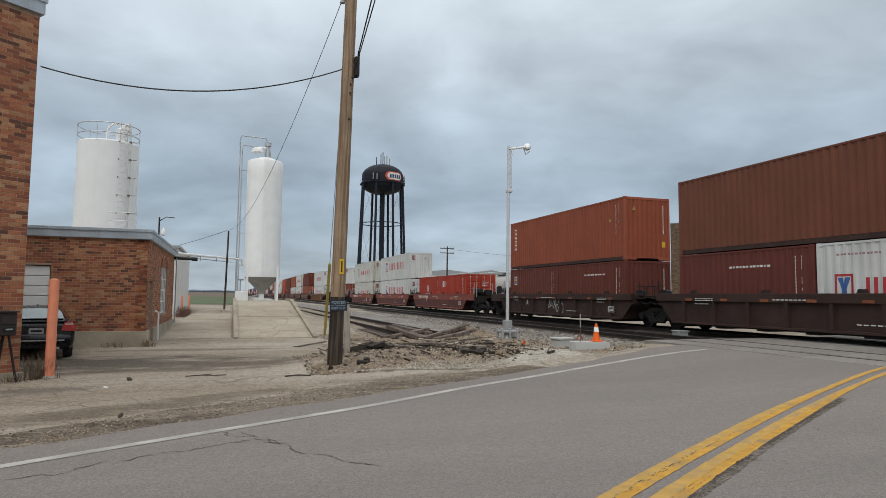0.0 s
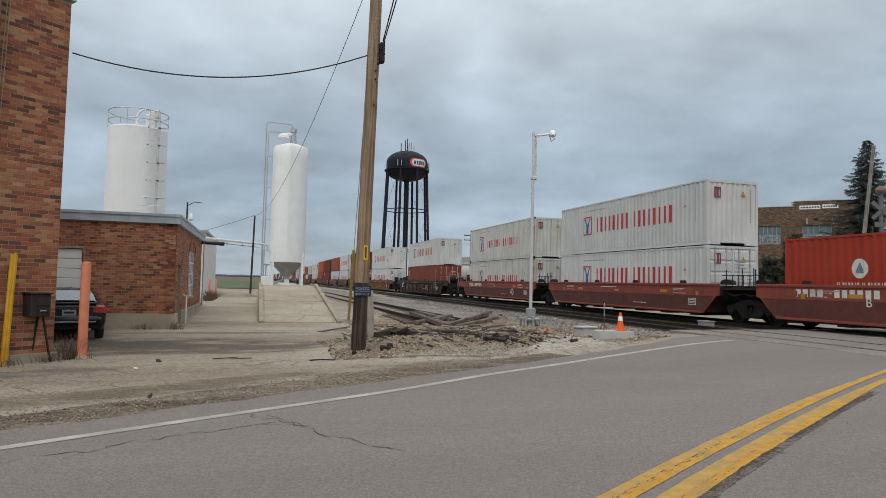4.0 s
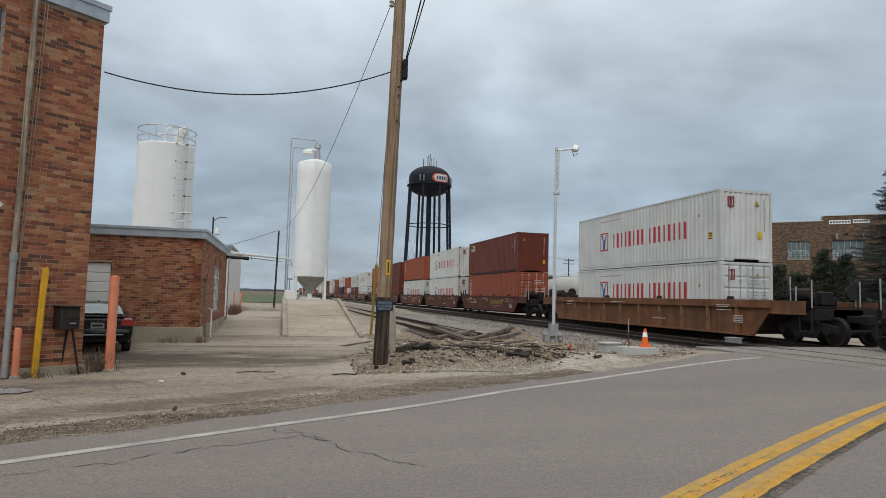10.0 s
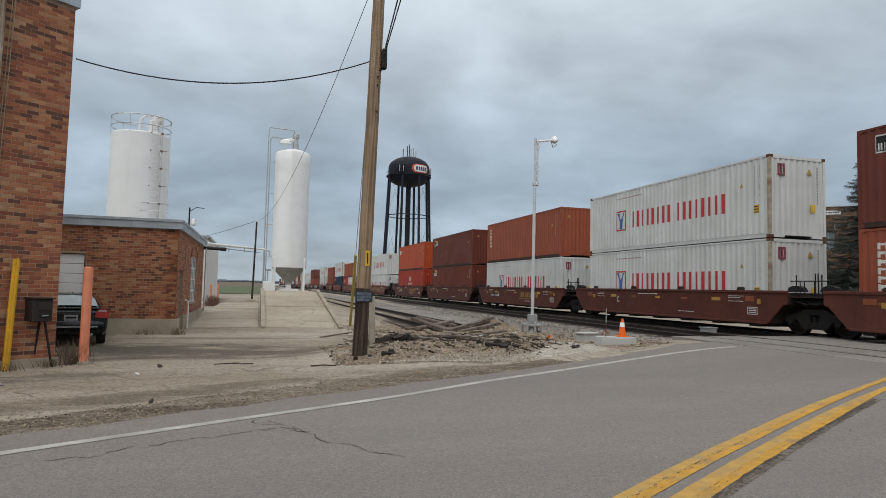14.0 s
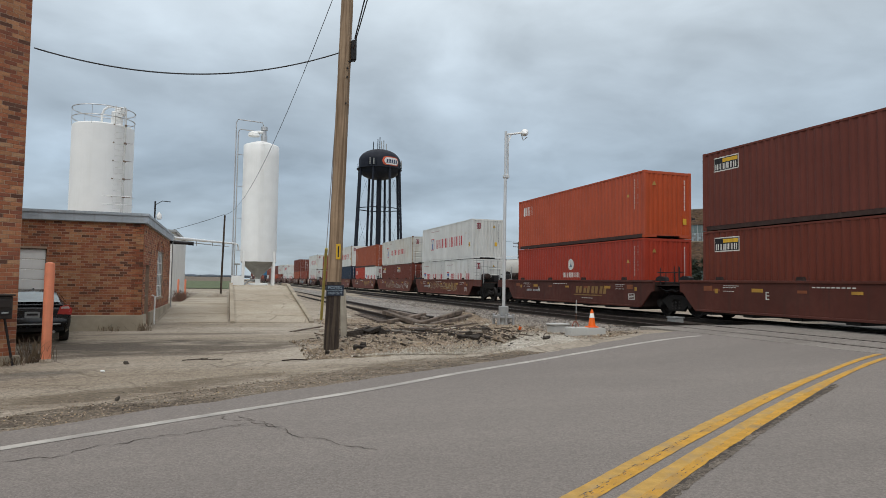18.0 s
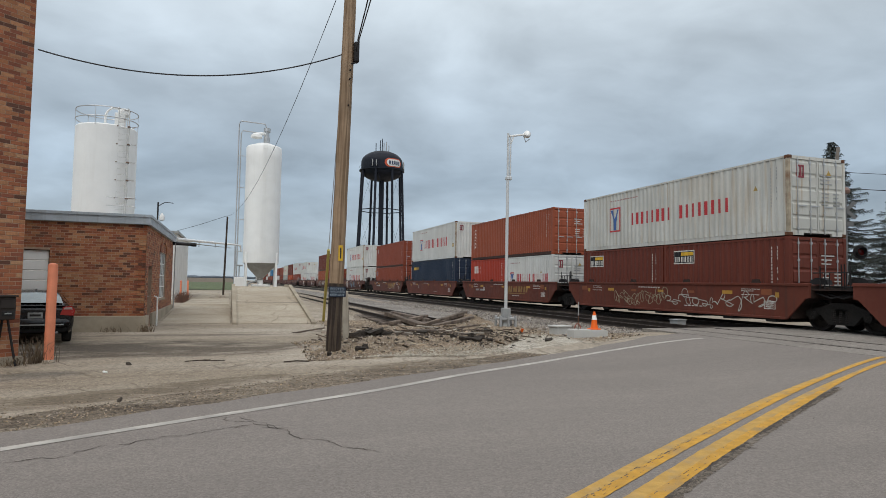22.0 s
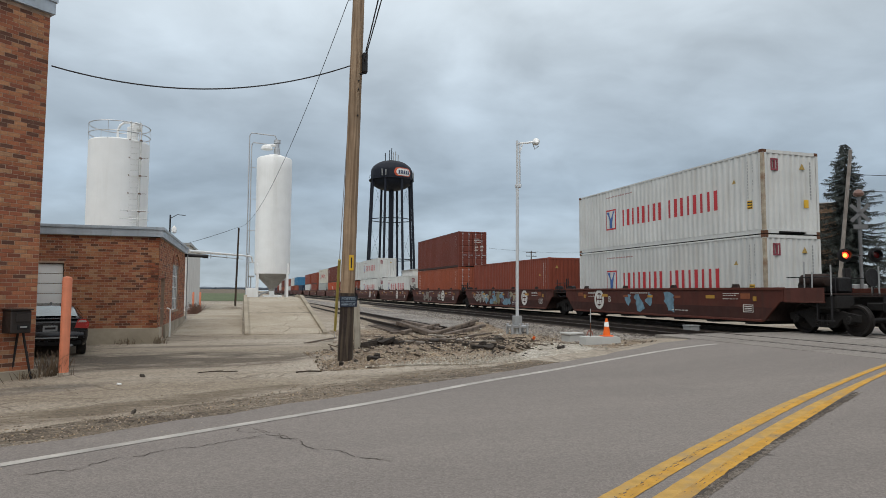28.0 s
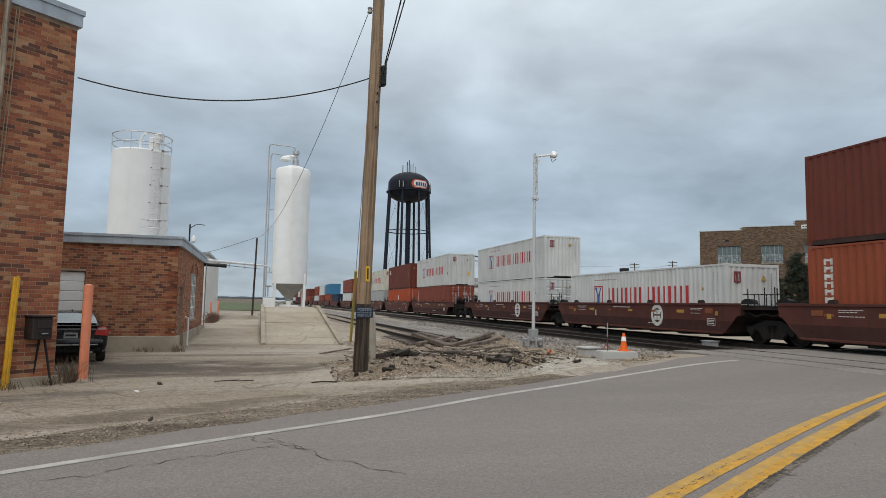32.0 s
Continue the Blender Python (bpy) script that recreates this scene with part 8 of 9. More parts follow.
def debris():
    """Old ties, lumps of asphalt and scraps on the torn-up bed."""
    rnd = random.Random(41)
    gz = ground_z
    for a, b, w in (((6.46, 21.4, 0.10), (5.82, 23.75, 0.40), 0.10), ((6.51, 21.3, 0.10), (8.57, 22.75, 0.44), 0.08), ((6.9, 21.25, 0.06), (8.9, 22.5, 0.30), 0.09), ((5.6, 22.2, 0.12), (7.4, 23.6, 0.30), 0.09), ((7.9, 21.9, 0.14), (9.3, 23.2, 0.34), 0.08), ((7.36, 21.8, 0.16), (9.0, 23.65, 0.44), 0.12), ((7.32, 23.0, 0.16), (6.4, 25.2, 0.36), 0.11), ((6.75, 22.0, 0.08), (5.95, 24.3, 0.34), 0.11)):
        a, b = Vector(a), Vector(b)
        d = (b - a).normalized()
        q = Matrix.Translation((a + b) / 2) @ d.to_track_quat("X", "Z").to_matrix().to_4x4()
        h = (b - a).length / 2
        solo("old_tie", Geo().cbox(-h, -w, -0.075, h, w, 0.075, 0.02), M_TIE, "weathered grey-brown railway tie lying in the rubble", "railway tie", "loose ties", m=q)

    def lump(x, y, s, m, label, cat, seed):
        r = random.Random(seed)
        g = Geo()
        for i in range(3):
            g.rock((r.uniform(-0.6, 0.6) * s, r.uniform(-0.4, 0.4) * s, r.uniform(-0.1, 0.25) * s), s * r.uniform(0.5, 0.85), r)
        o = solo("rubble_lump", g, m, label, cat, "rubble lumps", m=pose(x, y, gz(x, y) + s * 0.18))
        o.scale = (1.4, 1.0, 0.95)

    def slab(x, y, s, tilt, turn, up, seed):
        """A broken plate of old asphalt with a jagged rim."""
        r = random.Random(seed)
        n = 8
        rim = [(s * r.uniform(0.5, 1.2) * math.cos(2 * math.pi * k / n), s * 0.7 * r.uniform(0.65, 1.1) * math.sin(2 * math.pi * k / n)) for k in range(n)]
        lo, hi = [(a * 0.9, b * 0.9, -0.05 + r.uniform(-0.01, 0.01)) for a, b in rim], [(a, b, 0.04 + r.uniform(-0.02, 0.02)) for a, b in rim]
        g = Geo().add(lo + hi + [(0, 0, 0.055)], [tuple(range(n - 1, -1, -1))] + [(k, (k + 1) % n, n + (k + 1) % n, n + k) for k in range(n)] + [(n + k, n + (k + 1) % n, 2 * n) for k in range(n)])
        solo("broken_asphalt_slab", g, M_SLAB, "dark jagged slab of broken asphalt in the gravel", "rubble", "asphalt slabs", m=pose(x, y, gz(x, y) + 0.04 + up, tilt, tilt * 0.4, turn))

    M_SLAB = soil("old_asphalt", (0.06, 0.05, 0.042), (0.03, 0.025, 0.021), (0.13, 0.105, 0.085), 2.0, 5.0, 40.0, 0.4, 0.8, (0.4, 0.6), (0.56, 0.66), 0.6, 1.0)
    for i, (x, y, s0, tl, tn, up) in enumerate(((3.35, 16.2, 0.34, 34, 10, 0.03), (3.65, 16.05, 0.30, -28, 60, 0.16), (3.15, 16.0, 0.24, 48, 120, 0.02), (3.9, 16.3, 0.26, 20, 200, 0.02), (3.5, 16.35, 0.22, 55, 250, 0.22), (2.8, 13.75, 0.16, 22, 30, 0), (2.95, 13.95, 0.1, -30, 70, 0), (2.08, 13.5, 0.09, 30, 80, 0), (5.8, 15.15, 0.22, 14, 20, 0), (6.05, 15.0, 0.2, -24, 90, 0.03), (6.2, 15.3, 0.17, 40, 150, 0.02), (6.4, 15.0, 0.12, 12, 10, 0), (5.6, 15.5, 0.14, 36, 60, 0), (6.0, 15.35, 0.13, -45, 10, 0.1), (7.35, 17.3, 0.2, 18, 40, 0), (5.05, 16.4, 0.2, 16, 10, 0), (7.95, 14.75, 0.13, 25, 30, 0), (8.1, 14.9, 0.1, -20, 100, 0), (4.5, 16.6, 0.14, 20, 300, 0), (2.9, 17.6, 0.2, 20, 300, 0.05))):
        slab(x, y, s0 * (1.15 if i < 5 else 1.0), tl * 0.45, tn, up * 0.6, 50 + i)
    for i, (x, y, q) in enumerate(((3.3, 16.15, 0.2), (3.62, 16.2, 0.24), (3.85, 16.1, 0.17), (6.0, 15.15, 0.12), (2.85, 13.85, 0.1))):
        lump(x, y, q, M_SLAB, "dark lump of broken asphalt in the gravel", "rubble", 120 + i)
    # splinters of old ties strewn over the heap
    g = Geo()
    for i in range(220):
        x, y = rnd.gauss(5.4, 2.1), rnd.gauss(17.2, 1.9)
        if off_road(x, y) < 7.2 or not 2.2 < x < 9.8:
            continue
        ln, wd = rnd.uniform(0.08, 0.42), rnd.uniform(0.010, 0.035)
        g.box(-ln / 2, -wd, -0.008, ln / 2, wd, rnd.uniform(0.006, 0.02), pose(x, y, lie_z(x, y) + rnd.uniform(0.02, 0.06), rnd.uniform(-30, 30), rnd.uniform(-22, 22), rnd.uniform(-60, 60)))
    tagged(part("wood_splinters", g, mat("splintered_wood", (0.11, 0.08, 0.058), 0.9, var=0.4, scale=6, rnd=0.7, island=True, bump=0.4)), "dark splinters of rotten ties over the rubble", "splinters", kind="stuff")
    for i in range(30):
        x, y = rnd.uniform(2.6, 9.0), rnd.uniform(16, 23)
        if off_road(x, y) > 6.5:
            lump(x, y, rnd.uniform(0.05, 0.11), M_STONE if i % 2 else M_PALE_STONE, "lump of stone in the rubble", "rubble", 80 + i)
    # splintered boards and a timber edge by the ramp
    for i, (x, y, L, rz) in enumerate(((2.5, 20.6, 1.3, 35), (4.6, 16.2, 0.9, 12), (5.6, 17.4, 1.1, -15), (6.3, 16.1, 0.8, 5), (7.3, 19.2, 1.2, 20), (6.4, 19.9, 1.0, -30))):
        solo("scrap_board", Geo().cbox(-L / 2, -0.06, 0, L / 2, 0.06, 0.04, 0.006), mat("grey_board", (0.27, 0.24, 0.20), 0.9, var=0.4, scale=5, bump=0.5) if i % 2 else M_TIE, "splintered weathered scrap of board", "board", "scrap boards", m=pose(x, y, gz(x, y) + 0.03, rnd.uniform(-8, 8), rnd.uniform(-6, 6), rz))
    solo("orange_flag", Geo().cbox(-0.06, -0.01, 0.0, 0.06, 0.01, 0.12, 0.004), MATS["cone_orange"], "scrap of orange marker cloth in the gravel", "marker", m=pose(8.55, 17.6, gz(8.55, 17.6), 20, 15, 30))
    solo("paper_scrap", Geo().cbox(-0.035, -0.03, 0, 0.035, 0.03, 0.03, 0.008), M_WHITE, "crumpled white paper scrap on the lot", "litter", m=pose(-1.94, 12.15, gz(-1.94, 12.15) + 0.005, 8, 12, 30))
    solo("clod", Geo().rock((0, 0, 0), 0.07, random.Random(7)), M_TAR, "dark clod of dirt on the lot", "clod", m=pose(-1.71, 13.15, gz(-1.71, 13.15) + 0.02))
    solo("clod", Geo().rock((0, 0, 0), 0.05, random.Random(9)), M_TAR, "dark clod of dirt on the lot", "clod", m=pose(-1.3, 9.33, gz(-1.3, 9.33) + 0.015))
    # thin branch on the lot and a puddle
    solo("fallen_stick", Geo().tube([(-0.35, 0, 0.01), (-0.1, 0.03, 0.02), (0.15, -0.01, 0.015), (0.4, 0.05, 0.01)], 0.010, 5).tube([(-0.2, 0.02, 0.01), (0.0, 0.12, 0.02), (0.12, 0.2, 0.01)], 0.006, 5).tube([(0.1, 0.0, 0.015), (0.25, -0.09, 0.02)], 0.006, 5), M_CREOSOTE, "dark stick lying on the lot", "stick", m=pose(-0.4, 13.4, gz(-0.4, 13.4) + 0.01))
    solo("fallen_stick", Geo().tube([(-0.25, 0, 0.01), (0.0, 0.03, 0.02), (0.25, 0.0, 0.01)], 0.014, 5), M_CREOSOTE, "dark stick lying on the lot", "stick", m=pose(1.35, 12.9, gz(1.35, 12.9) + 0.01))
    n = 22
    pts = [(-4.2 + 0.62 * math.cos(2 * math.pi * i / n) * (1 + 0.15 * math.sin(5 * i)), 11.2 + 0.3 * math.sin(2 * math.pi * i / n) * (1 + 0.2 * math.cos(3 * i)), gz(-4.2, 11.2) + 0.016) for i in range(n)]
    # the water's pale blue-grey is a painted reflection of the sky
    solo("puddle", Geo().add(pts, [tuple(range(n))]), mat("sky_pale_water", (0.30, 0.31, 0.32), 0.3, var=0.1, spec=0.5), "shallow puddle on the lot, pale sky put into its colour", "puddle", kind="structure")


def sedan():
    c = thing("parked_sedan", pose(-4.28, 17.25, ground_z(-4, 18), 0, 0, 14), "black four-door sedan parked with its tail to the road", "car")
    M_CAR = mat("black_car", (0.006, 0.007, 0.009), 0.22, var=0.1, spec=0.5)
    M_TAIL = mat("tail_lamp", (0.46, 0.03, 0.025), 0.2, var=0.1, spec=0.6)
    M_CLEAR = mat("clear_lamp", (0.50, 0.38, 0.36), 0.2, var=0.1, spec=0.6)
    M_TYRE = mat("tyre", (0.015, 0.015, 0.015), 0.85, var=0.2)
    # lofted sections from tail to nose: y, half width, sill z, belt z
    rows = []
    ring = [(-0.86, 0.0), (-0.95, 0.10), (-0.99, 0.30), (-1.0, 0.52), (-0.985, 0.72), (-0.94, 0.88), (-0.84, 0.97), (-0.6, 1.0), (0, 1.01), (0.6, 1.0), (0.84, 0.97), (0.94, 0.88), (0.985, 0.72), (1.0, 0.52), (0.99, 0.30), (0.95, 0.10), (0.86, 0.0)]
    for y, w, z0, z1 in ((-0.02, 0.70, 0.48, 0.84), (0.02, 0.77, 0.38, 0.90), (0.10, 0.80, 0.30, 0.93), (0.35, 0.81, 0.25, 0.94), (1.0, 0.815, 0.22, 0.93), (2.2, 0.815, 0.2, 0.91), (3.4, 0.81, 0.2, 0.87), (4.2, 0.84, 0.24, 0.80), (4.55, 0.74, 0.3, 0.70), (4.65, 0.6, 0.36, 0.62)):
        rows.append([(x * w, y, z0 + (z1 - z0) * k) for x, k in ring])
    g = Geo().sheet(rows)
    g.add(rows[0], [tuple(range(len(ring)))]).add(rows[-1], [tuple(range(len(ring)))])
    part("body", g, M_CAR, c, smooth=True)
    cab = []
    for y, w, z in ((0.42, 0.67, 0.925), (0.75, 0.61, 1.06), (1.12, 0.55, 1.18), (1.45, 0.53, 1.245), (1.9, 0.52, 1.275), (2.4, 0.52, 1.265), (2.9, 0.55, 1.19), (3.6, 0.66, 0.88)):
        cab.append([(x * w, y, 0.87 + (z - 0.87) * k) for x, k in ((-1.2, 0), (-1.1, 0.5), (-0.99, 0.86), (-0.86, 0.97), (-0.5, 1.01), (0, 1.025), (0.5, 1.01), (0.86, 0.97), (0.99, 0.86), (1.1, 0.5), (1.2, 0))])
    part("cabin", Geo().sheet(cab), M_CAR, c, smooth=True)
    # pale half-metal colour carries the sky's reflection in the rear glass
    gl = mat("car_glass", (0.22, 0.26, 0.27), 0.1, 0.6, var=0.08, spec=0.8)
    part("rear_window", Geo().sheet([[(x * 0.57, 0.50, 0.965 + 0.01 * (1 - x * x)) for x in (-1, -0.5, 0, 0.5, 1)], [(x * 0.53, 0.80, 1.085 + 0.02 * (1 - x * x)) for x in (-1, -0.5, 0, 0.5, 1)], [(x * 0.475, 1.12, 1.19 + 0.025 * (1 - x * x)) for x in (-1, -0.5, 0, 0.5, 1)]]), gl, c, "rear window, sky reflection helped by its pale colour", smooth=True, at=pose(0, -0.012, 0.02))
    for s in (-1, 1):
        part("side_window", Geo().add([(s * 0.73, 1.3, 0.94), (s * 0.73, 3.0, 0.94), (s * 0.57, 2.6, 1.17), (s * 0.57, 1.6, 1.18)], [(0, 1, 2, 3)]), mat("dark_car_glass", (0.02, 0.025, 0.027), 0.1, var=0.1, spec=0.6), c, at=pose(s * 0.015, 0, 0))
    part("rear_bumper", Geo().lathe([(0.02, -0.72), (0.10, -0.70), (0.13, -0.55), (0.14, 0), (0.13, 0.55), (0.10, 0.70), (0.02, 0.72)], (0, 0.04, 0.53), 14, "x"), M_CAR, c, smooth=True)
    part("bumper_skirt", Geo().cbox(-0.66, 0.0, 0.30, 0.66, 0.1, 0.46, 0.03), M_TYRE, c)
    part("bumper_trim", Geo().cbox(-0.58, -0.105, 0.475, 0.58, -0.085, 0.505, 0.006), M_GREY, c)
    for s in (-1, 1):
        lamp = part("tail_light", Geo().prism([(s * 0.50, 0.72), (s * 0.79, 0.70), (s * 0.815, 0.83), (s * 0.74, 0.93), (s * 0.56, 0.91)], "y", -0.035, 0.14), M_TAIL, c, "red tail light")
        part("reversing_light", Geo().prism([(s * 0.57, 0.85), (s * 0.76, 0.85), (s * 0.735, 0.905), (s * 0.59, 0.895)], "y", -0.042, -0.03), M_CLEAR, lamp, "clear upper lamp")
    part("boot_lid_trim", Geo().cbox(-0.4, -0.03, 0.80, 0.4, 0.0, 0.82, 0.005), M_CAR, c)
    part("boot_spoiler", Geo().cbox(-0.62, 0.0, 0.915, 0.62, 0.16, 0.955, 0.015), M_CAR, c)
    pl = part("number_plate", Geo().cbox(-0.15, -0.04, 0.64, 0.15, -0.02, 0.78, 0.004), M_GREY, c)
    part("plate_bar", Geo().box(-0.11, -0.044, 0.69, 0.11, -0.04, 0.74), M_DARK, pl)
    part("roof_antenna", Geo().prism([(1.35, 1.24), (1.55, 1.24), (1.5, 1.31), (1.45, 1.315)], "x", -0.02, 0.02), M_CAR, c)
    for x in (-0.69, 0.69):
        for y in (0.95, 3.7):
            wv = part("wheel", Geo().lathe([(0.2, -0.1), (0.31, -0.1), (0.33, -0.06), (0.33, 0.06), (0.31, 0.1), (0.2, 0.1)], (0, 0, 0), 20, "x"), M_TYRE, c, smooth=True, at=pose(x, y, 0.33))
            part("rim", Geo().lathe([(0.02, -0.07), (0.2, -0.085), (0.2, 0.085), (0.02, 0.07)], (0, 0, 0), 16, "x"), M_GALV, wv, smooth=True)
    part("exhaust", Geo().cyl((0.45, -0.02, 0.3), (0.45, 0.3, 0.3), 0.03, n=10), M_GALV, c)


# ---- beyond the tracks ----
def spruce(x, y, h, r, seed, colour, full=0.85):
    rnd = random.Random(seed)
    t = thing("spruce_tree", pose(x, y, 0.1), "dark blue-green spruce tree with drooping boughs", "tree", "spruce trees")
    part("trunk", Geo().cyl((0, 0, 0), (0, 0, h * 0.97), 0.17, 0.02, 10), M_CREOSOTE, t, smooth=True)
    br, lf = Geo(), Geo()
    z = 0.45
    up = Vector((0, 0, 1))
    while z < h * 0.985:
        k = 1 - z / h
        n = int(6 + 8 * k)
        a0 = rnd.random() * 6
        for i in range(n):
            a = a0 + 2 * math.pi * i / n + rnd.uniform(-0.3, 0.3)
            L = (r * (k ** full) + 0.16) * rnd.uniform(0.55, 1.15)
            d = Vector((math.cos(a), math.sin(a), 0))
            side = Vector((-d.y, d.x, 0))
            o = Vector((0, 0, z + rnd.uniform(-0.1, 0.1)))
            at = lambda f: o + d * (L * f) + up * L * (-0.42 * f + 0.26 * f * f * f)
            pts = [at(f / 4) for f in range(5)]
            for j in range(4):
                br.cyl(pts[j], pts[j + 1], 0.022 * k + 0.008 - 0.004 * j * k, 0.022 * k + 0.004 - 0.004 * j * k, 4, False)
            m = max(5, int(L / 0.085))
            for j in range(m):
                f = (j + 0.8) / m
                p = at(f)
                w = (0.12 + 0.34 * (1 - f) * min(1, L)) * rnd.uniform(0.6, 1.3)
                for s in (-1, 1, 0):
                    q = p + side * (s * w * 0.8) + d * (0.13 if s else 0.10) + up * (rnd.uniform(-0.20, 0.0) - (0.16 if s == 0 else 0))
                    e = (q - p).normalized().cross(up)
                    e = e.normalized() * 0.028 if e.length > 0.1 else side * 0.028
                    v = up * 0.03
                    lf.add([p - e, p + e, q + e * 0.35, q - e * 0.35], [(0, 1, 2, 3)])
                    lf.add([p - v, p + v, q + v * 0.3, q - v * 0.3], [(0, 1, 2, 3)])
        z += rnd.uniform(0.22, 0.34) * (0.8 + 0.5 * k)
    part("bough_frame", br, M_CREOSOTE, t)
    part("crown", lf, colour, t, "dense dark needles")


def pine(x, y, h, w, seed, colour):
    """A bushy pine: upswept limbs carrying ball-like tufts of needles, ragged at the rim."""
    rnd = random.Random(seed)
    t = thing("pine_tree", pose(x, y, 0.1), "bushy dark green pine tree with upswept boughs", "tree", "pine trees")
    part("trunk", Geo().cyl((0, 0, 0), (0.1, 0, h * 0.9), 0.11, 0.02, 8), M_CREOSOTE, t, smooth=True)
    br, lf = Geo(), Geo()
    z = 0.5
    while z < h * 0.97:
        k = 1 - z / h
        reach = w * min(1.0, 0.25 + 1.25 * k) * rnd.uniform(0.85, 1.1)
        a0 = rnd.random() * 6
        for i in range(6 if k > 0.2 else 4):
            a = a0 + 2 * math.pi * i / 6 + rnd.uniform(-0.4, 0.4)
            R = reach * rnd.uniform(0.55, 1.2)
            d = Vector((math.cos(a), math.sin(a), 0))
            p0 = Vector((0.1 * z / h, 0, z))
            p1 = p0 + d * R + Vector((0, 0, R * rnd.uniform(0.25, 0.6)))
            br.cyl(p0, p1, 0.03 * k + 0.012, 0.006, 4, False)
            for f in (0.35, 0.55, 0.75, 0.92, 1.04):
                c = p0.lerp(p1, f) + Vector((rnd.gauss(0, 0.1), rnd.gauss(0, 0.1), rnd.gauss(0, 0.07)))
                q = rnd.uniform(0.17, 0.30)
                for j in range(20):
                    n = Vector((rnd.gauss(0, 1), rnd.gauss(0, 1), rnd.gauss(0.45, 0.8))).normalized()
                    e = n.cross(Vector((rnd.gauss(0, 1), rnd.gauss(0, 1), rnd.gauss(0, 1)))).normalized() * 0.024
                    tip = c + n * q * rnd.uniform(0.75, 1.25)
                    lf.add([c - e, c + e, tip + e * 0.4, tip - e * 0.4], [(0, 1, 2, 3)])
        z += rnd.uniform(0.26, 0.36)
    part("bough_frame", br, M_CREOSOTE, t)
    part("crown", lf, colour, t, "dense dark green needle tufts")


def beyond_tracks():
    M_NEEDLE = mat("spruce_needles", (0.066, 0.078, 0.070), 0.8, var=0.4, scale=1.5, rnd=0.4, island=True)
    spruce(37.6, 30.9, 11.4, 4.3, 61, M_NEEDLE)
    spruce(41.0, 29.0, 8.2, 3.4, 62, M_NEEDLE)
    spruce(42.0, 26.0, 7.0, 3.0, 67, M_NEEDLE)
    M_PINE = mat("pine_needles", (0.05, 0.066, 0.042), 0.85, var=0.4, scale=1.5, rnd=0.45, island=True)
    for x, y, h, w, seed in ((36.2, 39.8, 4.5, 1.35, 63), (37.4, 38.9, 3.7, 1.3, 68), (38.8, 37.9, 5.6, 1.35, 64), (40.0, 37.2, 5.2, 1.25, 66), (35.3, 41.4, 3.4, 1.2, 65), (41.0, 36.0, 3.6, 1.3, 69)):
        pine(x, y, h, w, seed, M_PINE)
    # crossing signal
    s = thing("crossing_signal", pose(21.85, 17.44, 0.25, 0, 0, -30), "railway crossing signal with crossbuck, bell and a lit red lamp", "crossing signal")
    M_BUCK = mat("greyed_white_paint", (0.15, 0.152, 0.155), 0.6, var=0.2)
    part("mast", Geo().cyl((0, 0, 0), (0, 0, 4.98), 0.06, n=12), M_BUCK, s, smooth=True)
    part("base", Geo().lathe([(0.2, 0), (0.2, 0.25), (0.1, 0.5), (0.06, 0.55)], (0, 0, 0), 14), M_GREY, s, smooth=True)
    part("bell", Geo().lathe([(0.03, 4.93), (0.16, 4.98), (0.18, 5.07), (0.12, 5.18), (0.02, 5.22)], (0, 0, 0), 14), mat("bell_bronze", (0.20, 0.12, 0.095), 0.5, 0.3), s, smooth=True)
    for a in (45, -45):
        part("crossbuck_blade", Geo().cbox(-0.44, -0.09, -0.065, 0.44, -0.075, 0.065, 0.003), M_BUCK, s, at=pose(0, 0, 4.33, 0, a, 0))
    part("track_count_sign", Geo().cbox(-0.24, -0.09, 3.72, 0.24, -0.075, 3.9, 0.003), M_BUCK, s)
    part("lamp_arm", Geo().tube([(-0.62, -0.02, 2.75), (0.46, -0.02, 2.75)], 0.03, 8), M_DARK, s)
    for sx, lit in ((-0.60, True), (0.42, False)):
        hd = part("lamp_target", Geo().lathe([(0.02, -0.02), (0.25, -0.02), (0.25, 0.0), (0.02, 0.0)], (sx, -0.14, 2.75), 20, "y"), M_DARK, s, smooth=True)
        part("lamp_hood", Geo().cyl((sx, -0.14, 2.75), (sx, -0.36, 2.78), 0.15, 0.16, 16, False), M_DARK, hd)
        lens = Geo().lathe([(0.01, -0.19), (0.09, -0.18), (0.145, -0.15), (0.145, -0.13)], (sx, 0, 2.75), 18, "y")
        part("lens", lens, mat("lit_red_lens", (1.0, 0.03, 0.015), 0.3, var=0.02, emit=3.0) if lit else mat("dark_red_lens", (0.09, 0.008, 0.008), 0.2, var=0.1), hd, "glowing red lens" if lit else "unlit red lens", smooth=True)
        if lit:
            part("lamp_core", Geo().lathe([(0.005, -0.20), (0.06, -0.198), (0.075, -0.185), (0.075, -0.18)], (sx, 0, 2.75), 16, "y"), mat("lamp_core", (1.0, 0.42, 0.06), 0.3, var=0.02, emit=2.6), hd, "glowing yellow-white lamp core", smooth=True)
        part("lamp_case", Geo().cbox(sx - 0.1, -0.12, 2.63, sx + 0.1, 0.06, 2.87, 0.02), M_DARK, hd)
    part("gate_box", Geo().cbox(-0.25, 0.1, 0.9, 0.25, 0.5, 1.7, 0.03), M_GREY, s)
    part("counterweight", Geo().cbox(-0.5, 0.15, 1.9, -0.3, 0.4, 2.3, 0.02), M_DARK, s)
